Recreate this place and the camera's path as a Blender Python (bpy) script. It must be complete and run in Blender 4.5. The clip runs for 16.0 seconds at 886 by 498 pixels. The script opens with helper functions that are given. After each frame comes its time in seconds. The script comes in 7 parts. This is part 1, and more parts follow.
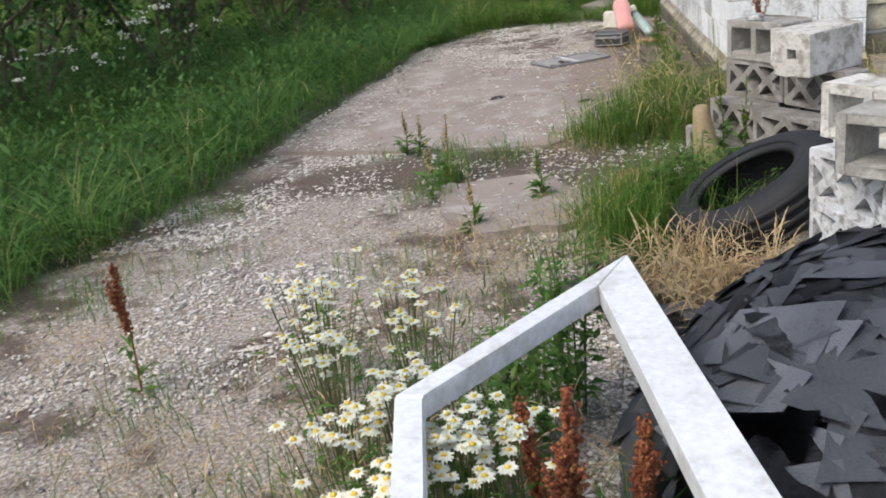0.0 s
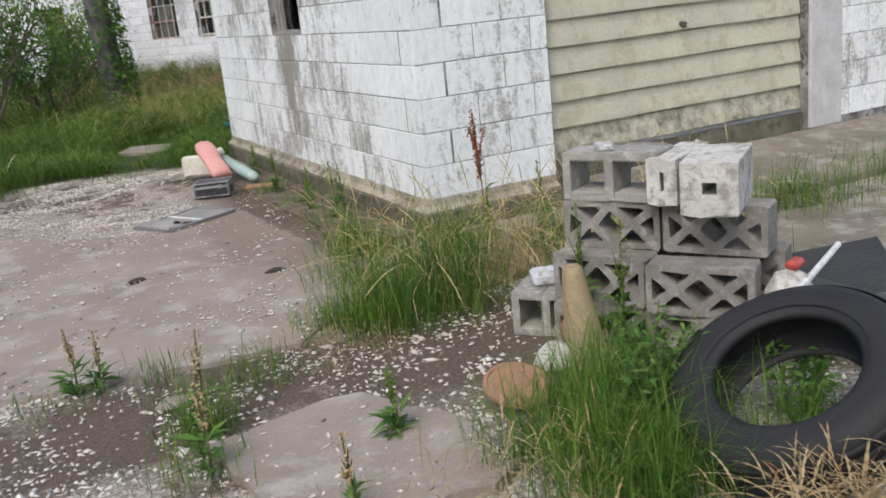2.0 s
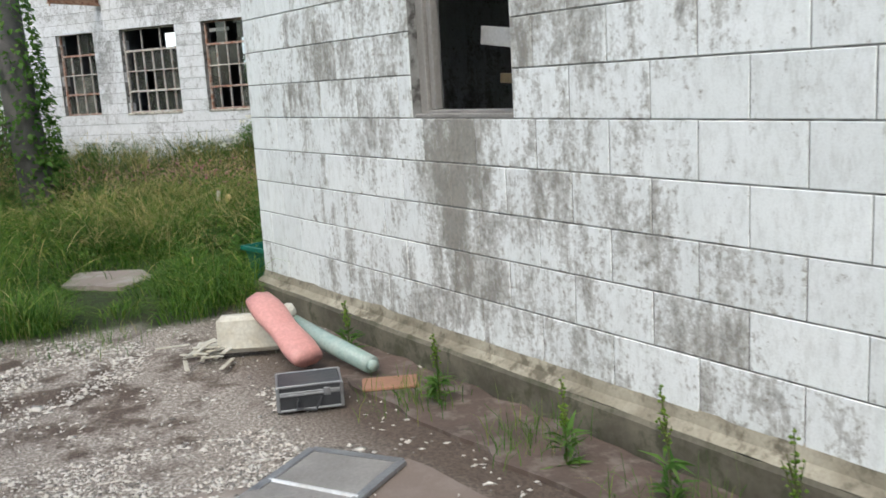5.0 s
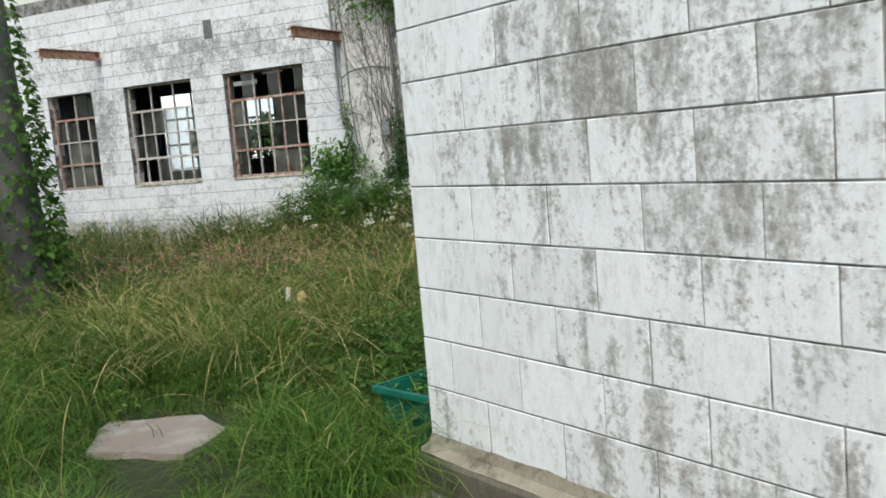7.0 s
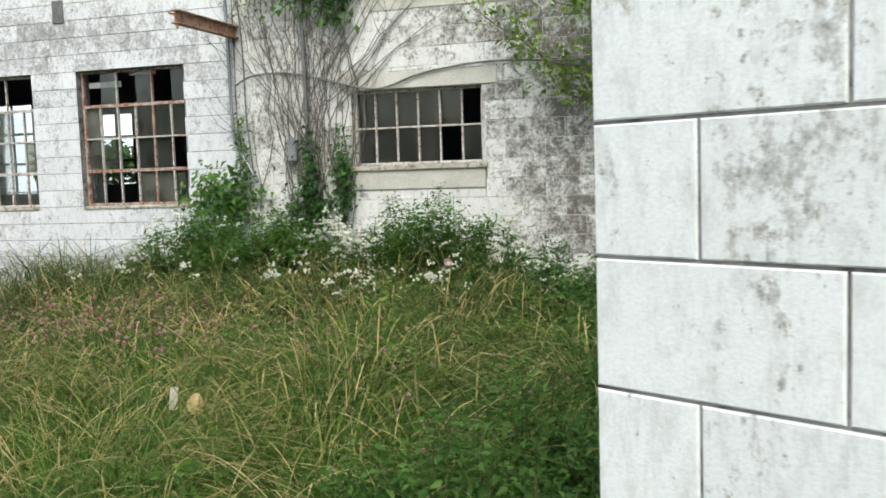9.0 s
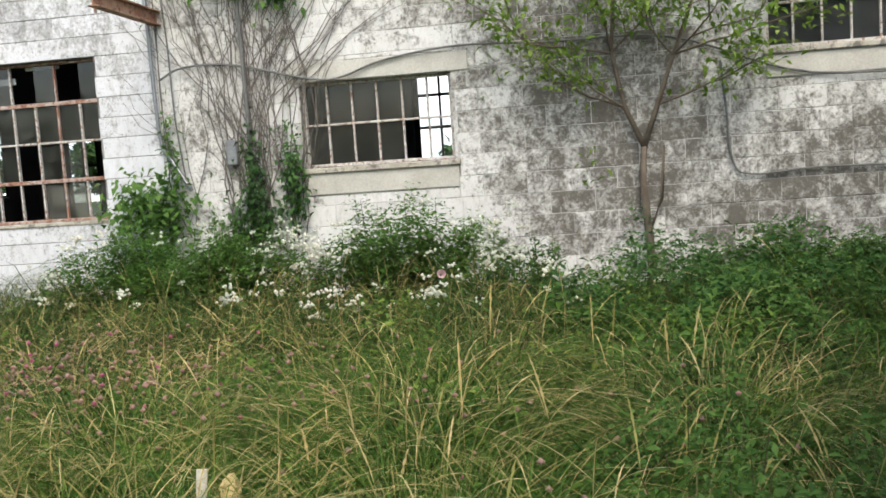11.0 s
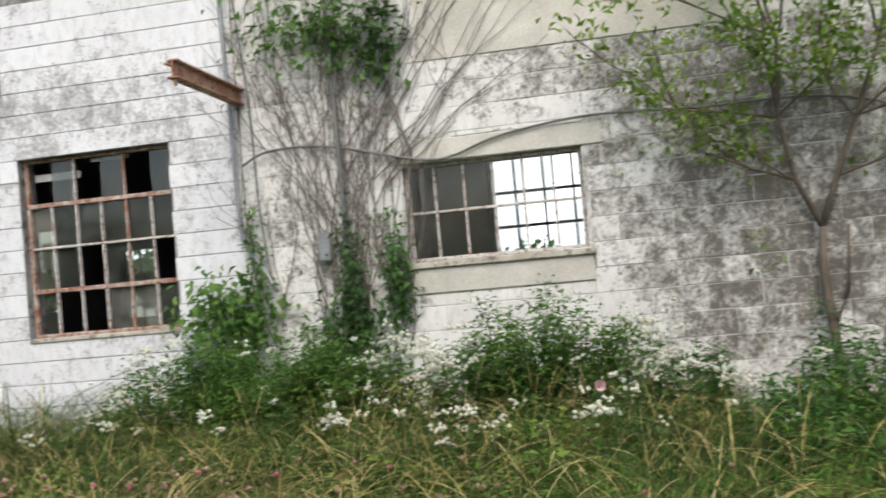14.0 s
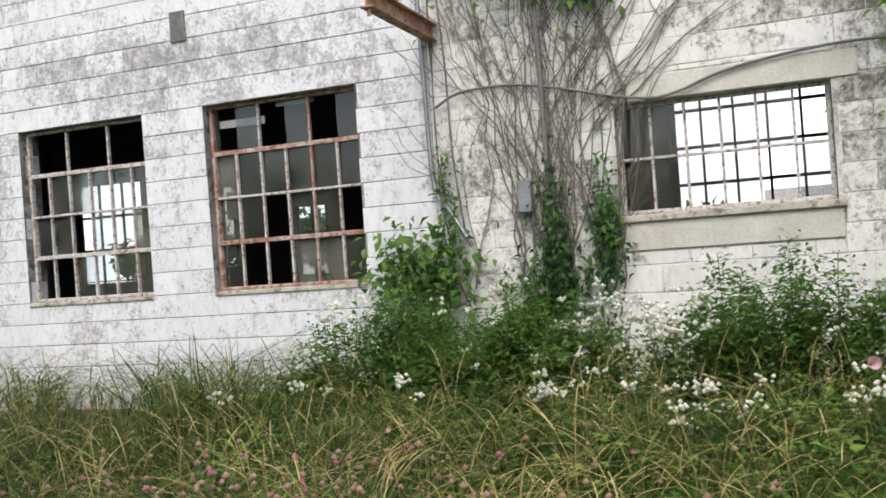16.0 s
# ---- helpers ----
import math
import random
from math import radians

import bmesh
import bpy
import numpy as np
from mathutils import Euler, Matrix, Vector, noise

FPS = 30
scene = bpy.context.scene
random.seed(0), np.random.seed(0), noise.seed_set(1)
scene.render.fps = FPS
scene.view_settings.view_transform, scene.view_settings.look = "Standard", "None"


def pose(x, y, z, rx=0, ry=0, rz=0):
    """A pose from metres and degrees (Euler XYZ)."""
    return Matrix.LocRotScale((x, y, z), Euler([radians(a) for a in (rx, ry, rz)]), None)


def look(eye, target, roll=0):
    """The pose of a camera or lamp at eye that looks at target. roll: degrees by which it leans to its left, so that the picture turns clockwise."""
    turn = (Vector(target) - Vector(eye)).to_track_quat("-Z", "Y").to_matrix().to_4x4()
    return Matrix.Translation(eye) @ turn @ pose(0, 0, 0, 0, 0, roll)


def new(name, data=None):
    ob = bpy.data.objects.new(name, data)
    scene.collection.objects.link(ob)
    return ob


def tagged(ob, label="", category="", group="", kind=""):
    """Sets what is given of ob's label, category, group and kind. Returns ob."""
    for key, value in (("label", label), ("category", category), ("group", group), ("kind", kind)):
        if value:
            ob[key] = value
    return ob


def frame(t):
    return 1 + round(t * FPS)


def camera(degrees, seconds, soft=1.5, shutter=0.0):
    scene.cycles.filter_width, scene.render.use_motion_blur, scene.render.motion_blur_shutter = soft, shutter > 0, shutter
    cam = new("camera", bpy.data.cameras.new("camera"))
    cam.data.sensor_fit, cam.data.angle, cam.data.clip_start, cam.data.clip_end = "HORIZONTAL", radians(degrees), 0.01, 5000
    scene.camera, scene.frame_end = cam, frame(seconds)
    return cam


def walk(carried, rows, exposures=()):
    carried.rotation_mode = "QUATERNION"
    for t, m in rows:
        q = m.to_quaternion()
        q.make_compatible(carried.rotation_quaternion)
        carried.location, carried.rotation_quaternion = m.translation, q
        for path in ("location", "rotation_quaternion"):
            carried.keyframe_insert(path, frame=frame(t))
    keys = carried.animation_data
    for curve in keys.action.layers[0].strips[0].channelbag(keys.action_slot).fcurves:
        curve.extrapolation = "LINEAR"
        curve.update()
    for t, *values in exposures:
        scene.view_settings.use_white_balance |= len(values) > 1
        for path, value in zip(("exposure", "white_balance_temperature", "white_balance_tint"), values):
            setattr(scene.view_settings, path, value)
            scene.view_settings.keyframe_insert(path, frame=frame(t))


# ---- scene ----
cam = camera(51.5, 16.0, soft=1.7, shutter=0.15)
# seconds, eye x y z, yaw, pitch, roll
PATH = [
    (0, -1.088, -6.893, 1.417, 7.13, -20.09, 6.71),
    (0.5, -1.453, -6.532, 1.386, -2.82, -18.97, 5.79),
    (1, -1.828, -6.100, 1.391, -14.09, -16.52, 5.25),
    (1.5, -2.102, -5.620, 1.400, -21.98, -14.07, 6.42),
    (2, -2.324, -4.962, 1.378, -27.25, -15.39, 5.77),
    (2.5, -2.441, -4.368, 1.384, -32.68, -14.77, 2.85),
    (3, -2.537, -3.728, 1.403, -32.96, -11.49, 0.08),
    (3.5, -2.568, -3.085, 1.381, -36.21, -10.58, 0.15),
    (4, -2.551, -2.408, 1.430, -35.23, -9.70, 3.29),
    (4.5, -2.497, -1.699, 1.389, -34.78, -10.96, 3.18),
    (7, -2.047, 1.641, 1.385, -36.25, -6.87, 4.92),
    (7.5, -1.985, 2.259, 1.375, -39.65, -7.16, 3.92),
    (8, -1.743, 2.809, 1.382, -41.67, -6.28, 4.07),
    (8.5, -1.474, 3.367, 1.389, -46.03, -4.42, 3.09),
    (9, -1.159, 3.849, 1.342, -45.05, -4.82, 1.84),
    (11.5, -0.983, 5.155, 1.381, -54.27, -5.30, 4.17),
    (12, -0.859, 5.241, 1.375, -47.97, -6.48, 6.08),
    (12.5, -0.747, 5.627, 1.377, -57.48, -5.05, 4.22),
    (13, -0.659, 6.079, 1.355, -69.15, -3.55, 2.69),
    (13.5, -0.686, 6.275, 1.308, -67.16, 0.12, 4.54),
    (14, -0.508, 6.208, 1.298, -50.69, 1.78, 5.07),
    (14.5, -0.412, 6.207, 1.277, -40.32, 1.09, 3.59),
    (15, -0.397, 6.393, 1.293, -40.36, 1.81, 1.34),
    (15.5, -0.406, 6.705, 1.334, -43.64, 1.02, 1.88),
    (16, -0.267, 6.869, 1.273, -41.06, 0.21, 4.17),
]
walk(cam, [(t, pose(x, y, z, 90 + p, r, a)) for t, x, y, z, a, p, r in PATH],
     exposures=[(0.0, 0.6, 6400, 8), (1.5, 0.5, 6300, 8), (2.0, 0.42, 6300, 8), (3.0, 0.58, 6250, 9), (3.5, 0.46, 6250, 9), (4.5, 0.4, 6250, 5), (7.0, 0.46, 6300, 2), (7.5, 0.48, 6300, 2), (8.5, 0.72, 6350, 1), (9.0, 0.7, 6350, 1), (11.5, 0.8, 6500, 6), (12.5, 0.8, 6500, 6), (14.0, 0.64, 6500, 7), (16.0, 0.64, 6450, 8)])

# ---------------------------------------------------------------- sky and sun
SUN_EL, SUN_AZ = radians(52), radians(229)
world = bpy.data.worlds.new("overcast_sky")
scene.world = world
world.use_nodes = True
wn = world.node_tree.nodes
sky = wn.new("ShaderNodeTexSky")
sky.sky_type = "NISHITA"
sky.sun_disc = False
sky.sun_elevation, sky.sun_rotation = SUN_EL, SUN_AZ
sky.air_density, sky.dust_density, sky.ozone_density = 1.0, 4.0, 1.0
wn["Background"].inputs["Strength"].default_value = 0.15
world.node_tree.links.new(sky.outputs[0], wn["Background"].inputs["Color"])
sun = new("sun", bpy.data.lights.new("sun", "SUN"))
sun.data.energy, sun.data.angle, sun.data.color = 0.85, radians(30), (1.0, 0.98, 0.95)
sun_from = Vector((math.sin(SUN_AZ) * math.cos(SUN_EL), math.cos(SUN_AZ) * math.cos(SUN_EL), math.sin(SUN_EL)))
sun.matrix_world = look(sun_from * 30, (0, 0, 0))

# ---------------------------------------------------------------- materials
def ramp(nt, fac, stops):
    n = nt.nodes.new("ShaderNodeValToRGB")
    while len(n.color_ramp.elements) < len(stops):
        n.color_ramp.elements.new(0.5)
    for e, (p, c) in zip(n.color_ramp.elements, stops):
        e.position, e.color = p, (*c, 1) if len(c) == 3 else c
    nt.links.new(fac, n.inputs[0])
    return n.outputs[0]


def grey(v):
    return (v, v, v)


def math_node(nt, op, a, b=0.0, clamp=False):
    n = nt.nodes.new("ShaderNodeMath")
    n.operation, n.use_clamp = op, clamp
    for i, v in enumerate((a, b)):
        if isinstance(v, (int, float)):
            n.inputs[i].default_value = v
        else:
            nt.links.new(v, n.inputs[i])
    return n.outputs[0]


def mixc(nt, fac, a, b, mode="MIX"):
    n = nt.nodes.new("ShaderNodeMix")
    n.data_type, n.blend_type = "RGBA", mode
    for i, v in ((0, fac), (6, a), (7, b)):
        if isinstance(v, (int, float)):
            n.inputs[i].default_value = v
        elif isinstance(v, tuple):
            n.inputs[i].default_value = (*v, 1)
        else:
            nt.links.new(v, n.inputs[i])
    return n.outputs[2]


def scaled(nt, vec, s):
    n = nt.nodes.new("ShaderNodeVectorMath")
    n.operation = "MULTIPLY"
    nt.links.new(vec, n.inputs[0])
    n.inputs[1].default_value = s
    return n.outputs[0]


def noisy(nt, vec, scale, detail=4.0, rough=0.55, dist=0.0):
    n = nt.nodes.new("ShaderNodeTexNoise")
    n.inputs["Scale"].default_value, n.inputs["Detail"].default_value = scale, detail
    n.inputs["Roughness"].default_value, n.inputs["Distortion"].default_value = rough, dist
    nt.links.new(vec, n.inputs["Vector"])
    return n.outputs[0]


def base_mat(name, rough=0.8, metal=0.0):
    m = bpy.data.materials.new(name)
    m.use_nodes = True
    nt = m.node_tree
    b = nt.nodes["Principled BSDF"]
    b.inputs["Roughness"].default_value, b.inputs["Metallic"].default_value = rough, metal
    g = nt.nodes.new("ShaderNodeNewGeometry")
    return m, nt, b, g


def bump(nt, b, height, strength=0.4, dist=0.01):
    n = nt.nodes.new("ShaderNodeBump")
    n.inputs["Strength"].default_value, n.inputs["Distance"].default_value = strength, dist
    nt.links.new(height, n.inputs["Height"])
    nt.links.new(n.outputs[0], b.inputs["Normal"])


def zone(nt, pos, centre, radii):
    """A soft spot: 1 at its centre, 0 at its rim."""
    s = nt.nodes.new("ShaderNodeVectorMath")
    s.operation = "SUBTRACT"
    nt.links.new(pos, s.inputs[0])
    s.inputs[1].default_value = centre
    d = nt.nodes.new("ShaderNodeVectorMath")
    d.operation = "DIVIDE"
    nt.links.new(s.outputs[0], d.inputs[0])
    d.inputs[1].default_value = radii
    ln = nt.nodes.new("ShaderNodeVectorMath")
    ln.operation = "LENGTH"
    nt.links.new(d.outputs[0], ln.inputs[0])
    return math_node(nt, "SUBTRACT", 1.0, ln.outputs["Value"], True)


def speckled(name, c1, c2, scale=8.0, rough=0.85, c3=None, bumpy=0.4, dist=0.006, metal=0.0, fine=60.0):
    """Two or three tones in patches with fine grain and relief."""
    m, nt, b, g = base_mat(name, rough, metal)
    n1 = noisy(nt, g.outputs["Position"], scale, 6)
    n2 = noisy(nt, g.outputs["Position"], fine, 3)
    col = ramp(nt, n1, [(0.35, c1), (0.65, c2)])
    if c3:
        n3 = noisy(nt, g.outputs["Position"], scale * 2.7, 5, 0.65)
        col = mixc(nt, ramp(nt, n3, [(0.5, grey(0)), (0.62, grey(1))]), col, c3)
    col = mixc(nt, 0.5, col, ramp(nt, n2, [(0.25, grey(0.55)), (0.75, grey(1.0))]), "MULTIPLY")
    nt.links.new(col, b.inputs["Base Color"])
    bump(nt, b, n2, bumpy, dist)
    return m


def painted_block(name, white, cream, grime, dark, bare, amount, zones=(), mottle=0.3, streak=1.0, vary=0.1):
    """White paint on concrete block: tint by block, run-down streaks that break at the joints, mottled grime, flaking to bare block."""
    m, nt, b, g = base_mat(name, 0.82)
    pos = g.outputs["Position"]
    info = nt.nodes.new("ShaderNodeObjectInfo")
    rnd = info.outputs["Random"]
    own = nt.nodes.new("ShaderNodeVectorMath")
    own.operation = "ADD"
    nt.links.new(pos, own.inputs[0])
    nt.links.new(scaled(nt, rnd, (31.0, 17.0, 23.0)), own.inputs[1])
    big = noisy(nt, pos, 0.9, 4, 0.6)
    run = noisy(nt, scaled(nt, own.outputs[0], (9.0, 9.0, 2.4)), 1.0, 5, 0.68)
    drip = noisy(nt, scaled(nt, pos, (34.0, 34.0, 2.2)), 1.0, 4, 0.6)
    blotch = noisy(nt, pos, 9.0, 9, 0.76, 0.5)
    flakes = noisy(nt, pos, 38, 6, 0.75)
    fine = noisy(nt, pos, 130, 3, 0.6)
    col = mixc(nt, rnd, white, cream)
    col = mixc(nt, 0.5, col, ramp(nt, noisy(nt, pos, 3.5, 5, 0.6), [(0.3, (0.84, 0.85, 0.84)), (0.7, grey(1.0))]), "MULTIPLY")

    def part_of(v, k):
        return math_node(nt, "MULTIPLY", math_node(nt, "SUBTRACT", v, 0.5), k)
    dirt = math_node(nt, "ADD", part_of(big, 0.7), amount)
    dirt = math_node(nt, "ADD", dirt, part_of(run, 1.0 * streak))
    dirt = math_node(nt, "ADD", dirt, part_of(rnd, vary))
    dirt = math_node(nt, "ADD", dirt, part_of(blotch, 1.3 * mottle + 0.25))
    dirt = math_node(nt, "ADD", dirt, part_of(flakes, 0.85))
    for c, r, k in zones:
        dirt = math_node(nt, "ADD", dirt, math_node(nt, "MULTIPLY", zone(nt, pos, c, r), k))
    stain = ramp(nt, dirt, [(0.5, grey(0)), (0.6, grey(0.5)), (0.8, grey(0.92))])
    tone = mixc(nt, ramp(nt, math_node(nt, "ADD", math_node(nt, "MULTIPLY", blotch, 0.55), math_node(nt, "MULTIPLY", dirt, 0.45)), [(0.42, grey(0)), (0.68, grey(1))]), grime, dark)
    tone = mixc(nt, 0.55, tone, ramp(nt, flakes, [(0.35, grey(0.6)), (0.62, grey(1.0))]), "MULTIPLY")
    col = mixc(nt, stain, col, tone)
    # thin dark drips and chips where the paint has let go
    col = mixc(nt, math_node(nt, "MULTIPLY", ramp(nt, drip, [(0.66, grey(0)), (0.72, grey(0.6))]), ramp(nt, blotch, [(0.5, grey(0)), (0.58, grey(1))])), col, dark)
    worn = math_node(nt, "ADD", math_node(nt, "MULTIPLY", flakes, 0.8), math_node(nt, "MULTIPLY", dirt, 0.3))
    col = mixc(nt, ramp(nt, worn, [(0.66, grey(0)), (0.7, grey(0.85))]), col, bare)
    col = mixc(nt, 0.3, col, ramp(nt, fine, [(0.3, grey(0.7)), (0.55, grey(1))]), "MULTIPLY")
    col = mixc(nt, 0.75, col, ramp(nt, noisy(nt, scaled(nt, pos, (22.0, 22.0, 9.0)), 1.0, 9, 0.78), [(0.3, (0.66, 0.65, 0.62)), (0.52, grey(1.0))]), "MULTIPLY")
    nt.links.new(col, b.inputs["Base Color"])
    bump(nt, b, math_node(nt, "ADD", fine, math_node(nt, "ADD", flakes, blotch)), 0.25, 0.003)
    return m

def leafy(name, stops, rough=0.6, trans=0.35):
    """Leaves and blades: colour differs from one to the next, some light comes through."""
    m, nt, b, g = base_mat(name, rough)
    col = ramp(nt, g.outputs["Random Per Island"], stops)
    n = noisy(nt, g.outputs["Position"], 2.2, 4)
    col = mixc(nt, 0.8, col, ramp(nt, n, [(0.3, (0.62, 0.7, 0.6)), (0.7, (1.15, 1.1, 1.0))]), "MULTIPLY")
    nt.links.new(col, b.inputs["Base Color"])
    b.inputs["Specular IOR Level"].default_value = 0.25
    t = nt.nodes.new("ShaderNodeBsdfTranslucent")
    nt.links.new(col, t.inputs["Color"])
    mx = nt.nodes.new("ShaderNodeMixShader")
    mx.inputs[0].default_value = trans
    nt.links.new(b.outputs[0], mx.inputs[1])
    nt.links.new(t.outputs[0], mx.inputs[2])
    nt.links.new(mx.outputs[0], nt.nodes["Material Output"].inputs["Surface"])
    return m


def facade_point(s, out, z):
    return Vector((N[0] * (FD - out) + U[0] * s, N[1] * (FD - out) + U[1] * s, z))


FD, FANG = 8.612, radians(-61.46)
U, N = Vector((math.cos(FANG), math.sin(FANG), 0)), Vector((-math.sin(FANG), math.cos(FANG), 0))

M_SHED = painted_block("shed_block_paint", (0.88, 0.9, 0.9), (0.79, 0.81, 0.81), (0.45, 0.425, 0.37), (0.24, 0.225, 0.2), (0.32, 0.30, 0.265), 0.45, mottle=0.34,
                       zones=[((0, 2.4, 0.85), (0.5, 0.4, 0.9), 0.46), ((0, 2.9, 1.1), (0.5, 1.3, 1.3), 0.14), ((0, 1.5, 1.75), (0.5, 1.5, 0.6), 0.2), ((0, 2.5, 0.3), (0.4, 2.6, 0.35), 0.12),
                              ((0.3, 0, 2.0), (1.0, 0.3, 0.45), 0.14), ((0, 0.45, 0.9), (0.4, 0.7, 0.9), -0.14), ((0, 4.3, 0.9), (0.5, 0.45, 1.2), -0.1)])
M_HALL_L = painted_block("hall_block_paint", (0.80, 0.805, 0.83), (0.74, 0.745, 0.765), (0.42, 0.415, 0.41), (0.25, 0.245, 0.24), (0.28, 0.27, 0.26), 0.455, mottle=0.5, streak=0.35,
                         zones=[(tuple(facade_point(-10.6, 0, 2.85)), (2.4, 2.4, 0.45), 0.22), (tuple(facade_point(-12.1, 0, 1.9)), (0.5, 0.5, 1.5), 0.3), (tuple(facade_point(-9.4, 0, 0.95)), (1.6, 1.6, 0.25), 0.1)])
M_HALL_R = painted_block("stained_block_paint", (0.80, 0.79, 0.77), (0.70, 0.69, 0.66), (0.38, 0.36, 0.325), (0.12, 0.105, 0.085), (0.14, 0.125, 0.105), 0.44, mottle=0.75, streak=0.5, vary=0.14,
                         zones=[(tuple(facade_point(-5.1, 0, 1.6)), (1.2, 1.2, 1.1), 0.3), (tuple(facade_point(-4.2, 0, 1.0)), (1.5, 1.5, 0.7), 0.3), (tuple(facade_point(-2.7, 0, 1.45)), (1.5, 1.5, 0.6), 0.3),
                                (tuple(facade_point(-5.2, 0, 2.5)), (2.1, 2.1, 0.5), 0.26), (tuple(facade_point(-4.2, 0, 2.1)), (1.2, 1.2, 1.0), 0.24), (tuple(facade_point(-2.6, 0, 0.8)), (1.8, 1.8, 0.45), 0.3),
                                (tuple(facade_point(-7.7, 0, 2.0)), (0.8, 0.8, 1.5), 0.14), (tuple(facade_point(-6.4, 0, 1.0)), (1.0, 1.0, 0.5), -0.35), (tuple(facade_point(-6.2, 0, 3.1)), (1.6, 1.6, 0.3), -0.35)])
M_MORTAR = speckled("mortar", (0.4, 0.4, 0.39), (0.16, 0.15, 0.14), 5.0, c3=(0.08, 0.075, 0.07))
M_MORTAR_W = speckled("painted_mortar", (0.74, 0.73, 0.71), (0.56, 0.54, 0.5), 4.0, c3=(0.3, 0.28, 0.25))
M_PLINTH = speckled("mossy_plinth", (0.10, 0.09, 0.065), (0.2, 0.18, 0.135), 4.0, c3=(0.09, 0.09, 0.055))
M_COVE = speckled("weathered_cove", (0.46, 0.42, 0.33), (0.26, 0.23, 0.17), 4.0, c3=(0.16, 0.14, 0.1))
M_SLAB = speckled("concrete_slab", (0.34, 0.285, 0.245), (0.26, 0.215, 0.185), 1.3, c3=(0.4, 0.36, 0.32), bumpy=0.25, fine=90)


def stain_slab(m, centre, radii, tone):
    """A broad damp brown stain with a ragged rim on a slab."""
    nt = m.node_tree
    b = nt.nodes["Principled BSDF"]
    pos = nt.nodes["Geometry"].outputs["Position"]
    old = b.inputs["Base Color"].links[0].from_socket
    f = math_node(nt, "ADD", zone(nt, pos, centre, radii), math_node(nt, "MULTIPLY", math_node(nt, "SUBTRACT", noisy(nt, pos, 3.0, 7, 0.7), 0.5), 0.9))
    nt.links.new(mixc(nt, ramp(nt, f, [(0.15, grey(0)), (0.65, grey(0.65))]), old, tone), b.inputs["Base Color"])


stain_slab(M_SLAB, (-0.85, 1.0, 0.0), (0.75, 2.4, 2.0), (0.17, 0.125, 0.1))
M_APRON = speckled("mossy_apron", (0.25, 0.215, 0.17), (0.15, 0.13, 0.1), 2.0, c3=(0.32, 0.3, 0.26))
M_STRIP = speckled("damp_reddish_paving", (0.15, 0.105, 0.085), (0.095, 0.07, 0.055), 3.0, c3=(0.21, 0.17, 0.145))
M_CONE = speckled("faded_yellow_plastic", (0.36, 0.275, 0.15), (0.29, 0.22, 0.125), 7.0, rough=0.6, bumpy=0.2, c3=(0.3, 0.23, 0.13))
M_DOOR = speckled("cream_door_paint", (0.58, 0.56, 0.43), (0.5, 0.48, 0.37), 3.0, rough=0.6, bumpy=0.2, c3=(0.45, 0.42, 0.31))
M_TRIM = speckled("dirty_white_trim", (0.62, 0.62, 0.62), (0.5, 0.49, 0.47), 6.0)
M_CREAM = speckled("cream_sill_paint", (0.62, 0.59, 0.5), (0.42, 0.38, 0.31), 5.0, c3=(0.2, 0.18, 0.15))
M_LINTEL = speckled("cream_lintel", (0.66, 0.64, 0.57), (0.52, 0.5, 0.44), 4.0)
M_RUST = speckled("rust", (0.36, 0.17, 0.1), (0.5, 0.33, 0.23), 7.0, c3=(0.2, 0.08, 0.05), rough=0.9)
M_MULLION = speckled("flaking_white_steel", (0.66, 0.65, 0.62), (0.5, 0.47, 0.43), 14.0, c3=(0.26, 0.13, 0.08))
M_MULLION_R = speckled("rusty_steel", (0.34, 0.16, 0.1), (0.55, 0.48, 0.43), 12.0, c3=(0.2, 0.08, 0.05))
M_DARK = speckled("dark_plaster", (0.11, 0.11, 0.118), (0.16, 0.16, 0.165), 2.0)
M_ROOF = speckled("roof_felt", (0.1, 0.1, 0.1), (0.16, 0.16, 0.16), 2.0)
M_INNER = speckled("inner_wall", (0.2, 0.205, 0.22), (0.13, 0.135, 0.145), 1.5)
M_BLOCK = speckled("bare_block", (0.36, 0.345, 0.31), (0.26, 0.245, 0.22), 6.0, c3=(0.42, 0.41, 0.38), bumpy=0.7, dist=0.008)
M_BLOCK_P = speckled("paint_splashed_block", (0.68, 0.67, 0.63), (0.52, 0.5, 0.45), 6.0, c3=(0.34, 0.31, 0.27), bumpy=0.7, dist=0.008)
M_BREEZE = speckled("breeze_block", (0.27, 0.25, 0.225), (0.18, 0.165, 0.145), 6.0, c3=(0.33, 0.31, 0.29), bumpy=0.7, dist=0.008)
M_BREEZE_W = speckled("white_breeze_block", (0.72, 0.74, 0.76), (0.5, 0.5, 0.5), 9.0, c3=(0.3, 0.29, 0.27), bumpy=0.7, dist=0.008)
M_RUBBER = speckled("tyre_rubber", (0.012, 0.012, 0.014), (0.02, 0.02, 0.021), 5.0, rough=0.75, bumpy=0.25)
M_SHINGLE = speckled("asphalt_shingle", (0.10, 0.108, 0.125), (0.15, 0.158, 0.178), 3.0, bumpy=0.8, dist=0.004, fine=160)
M_SHINGLE_D = speckled("torn_shingle", (0.065, 0.07, 0.08), (0.1, 0.106, 0.12), 3.0, bumpy=0.8, dist=0.004, fine=160)
M_FRAME = speckled("white_vinyl", (0.76, 0.78, 0.8), (0.7, 0.71, 0.72), 3.0, rough=0.45, bumpy=0.1, c3=(0.6, 0.6, 0.58))
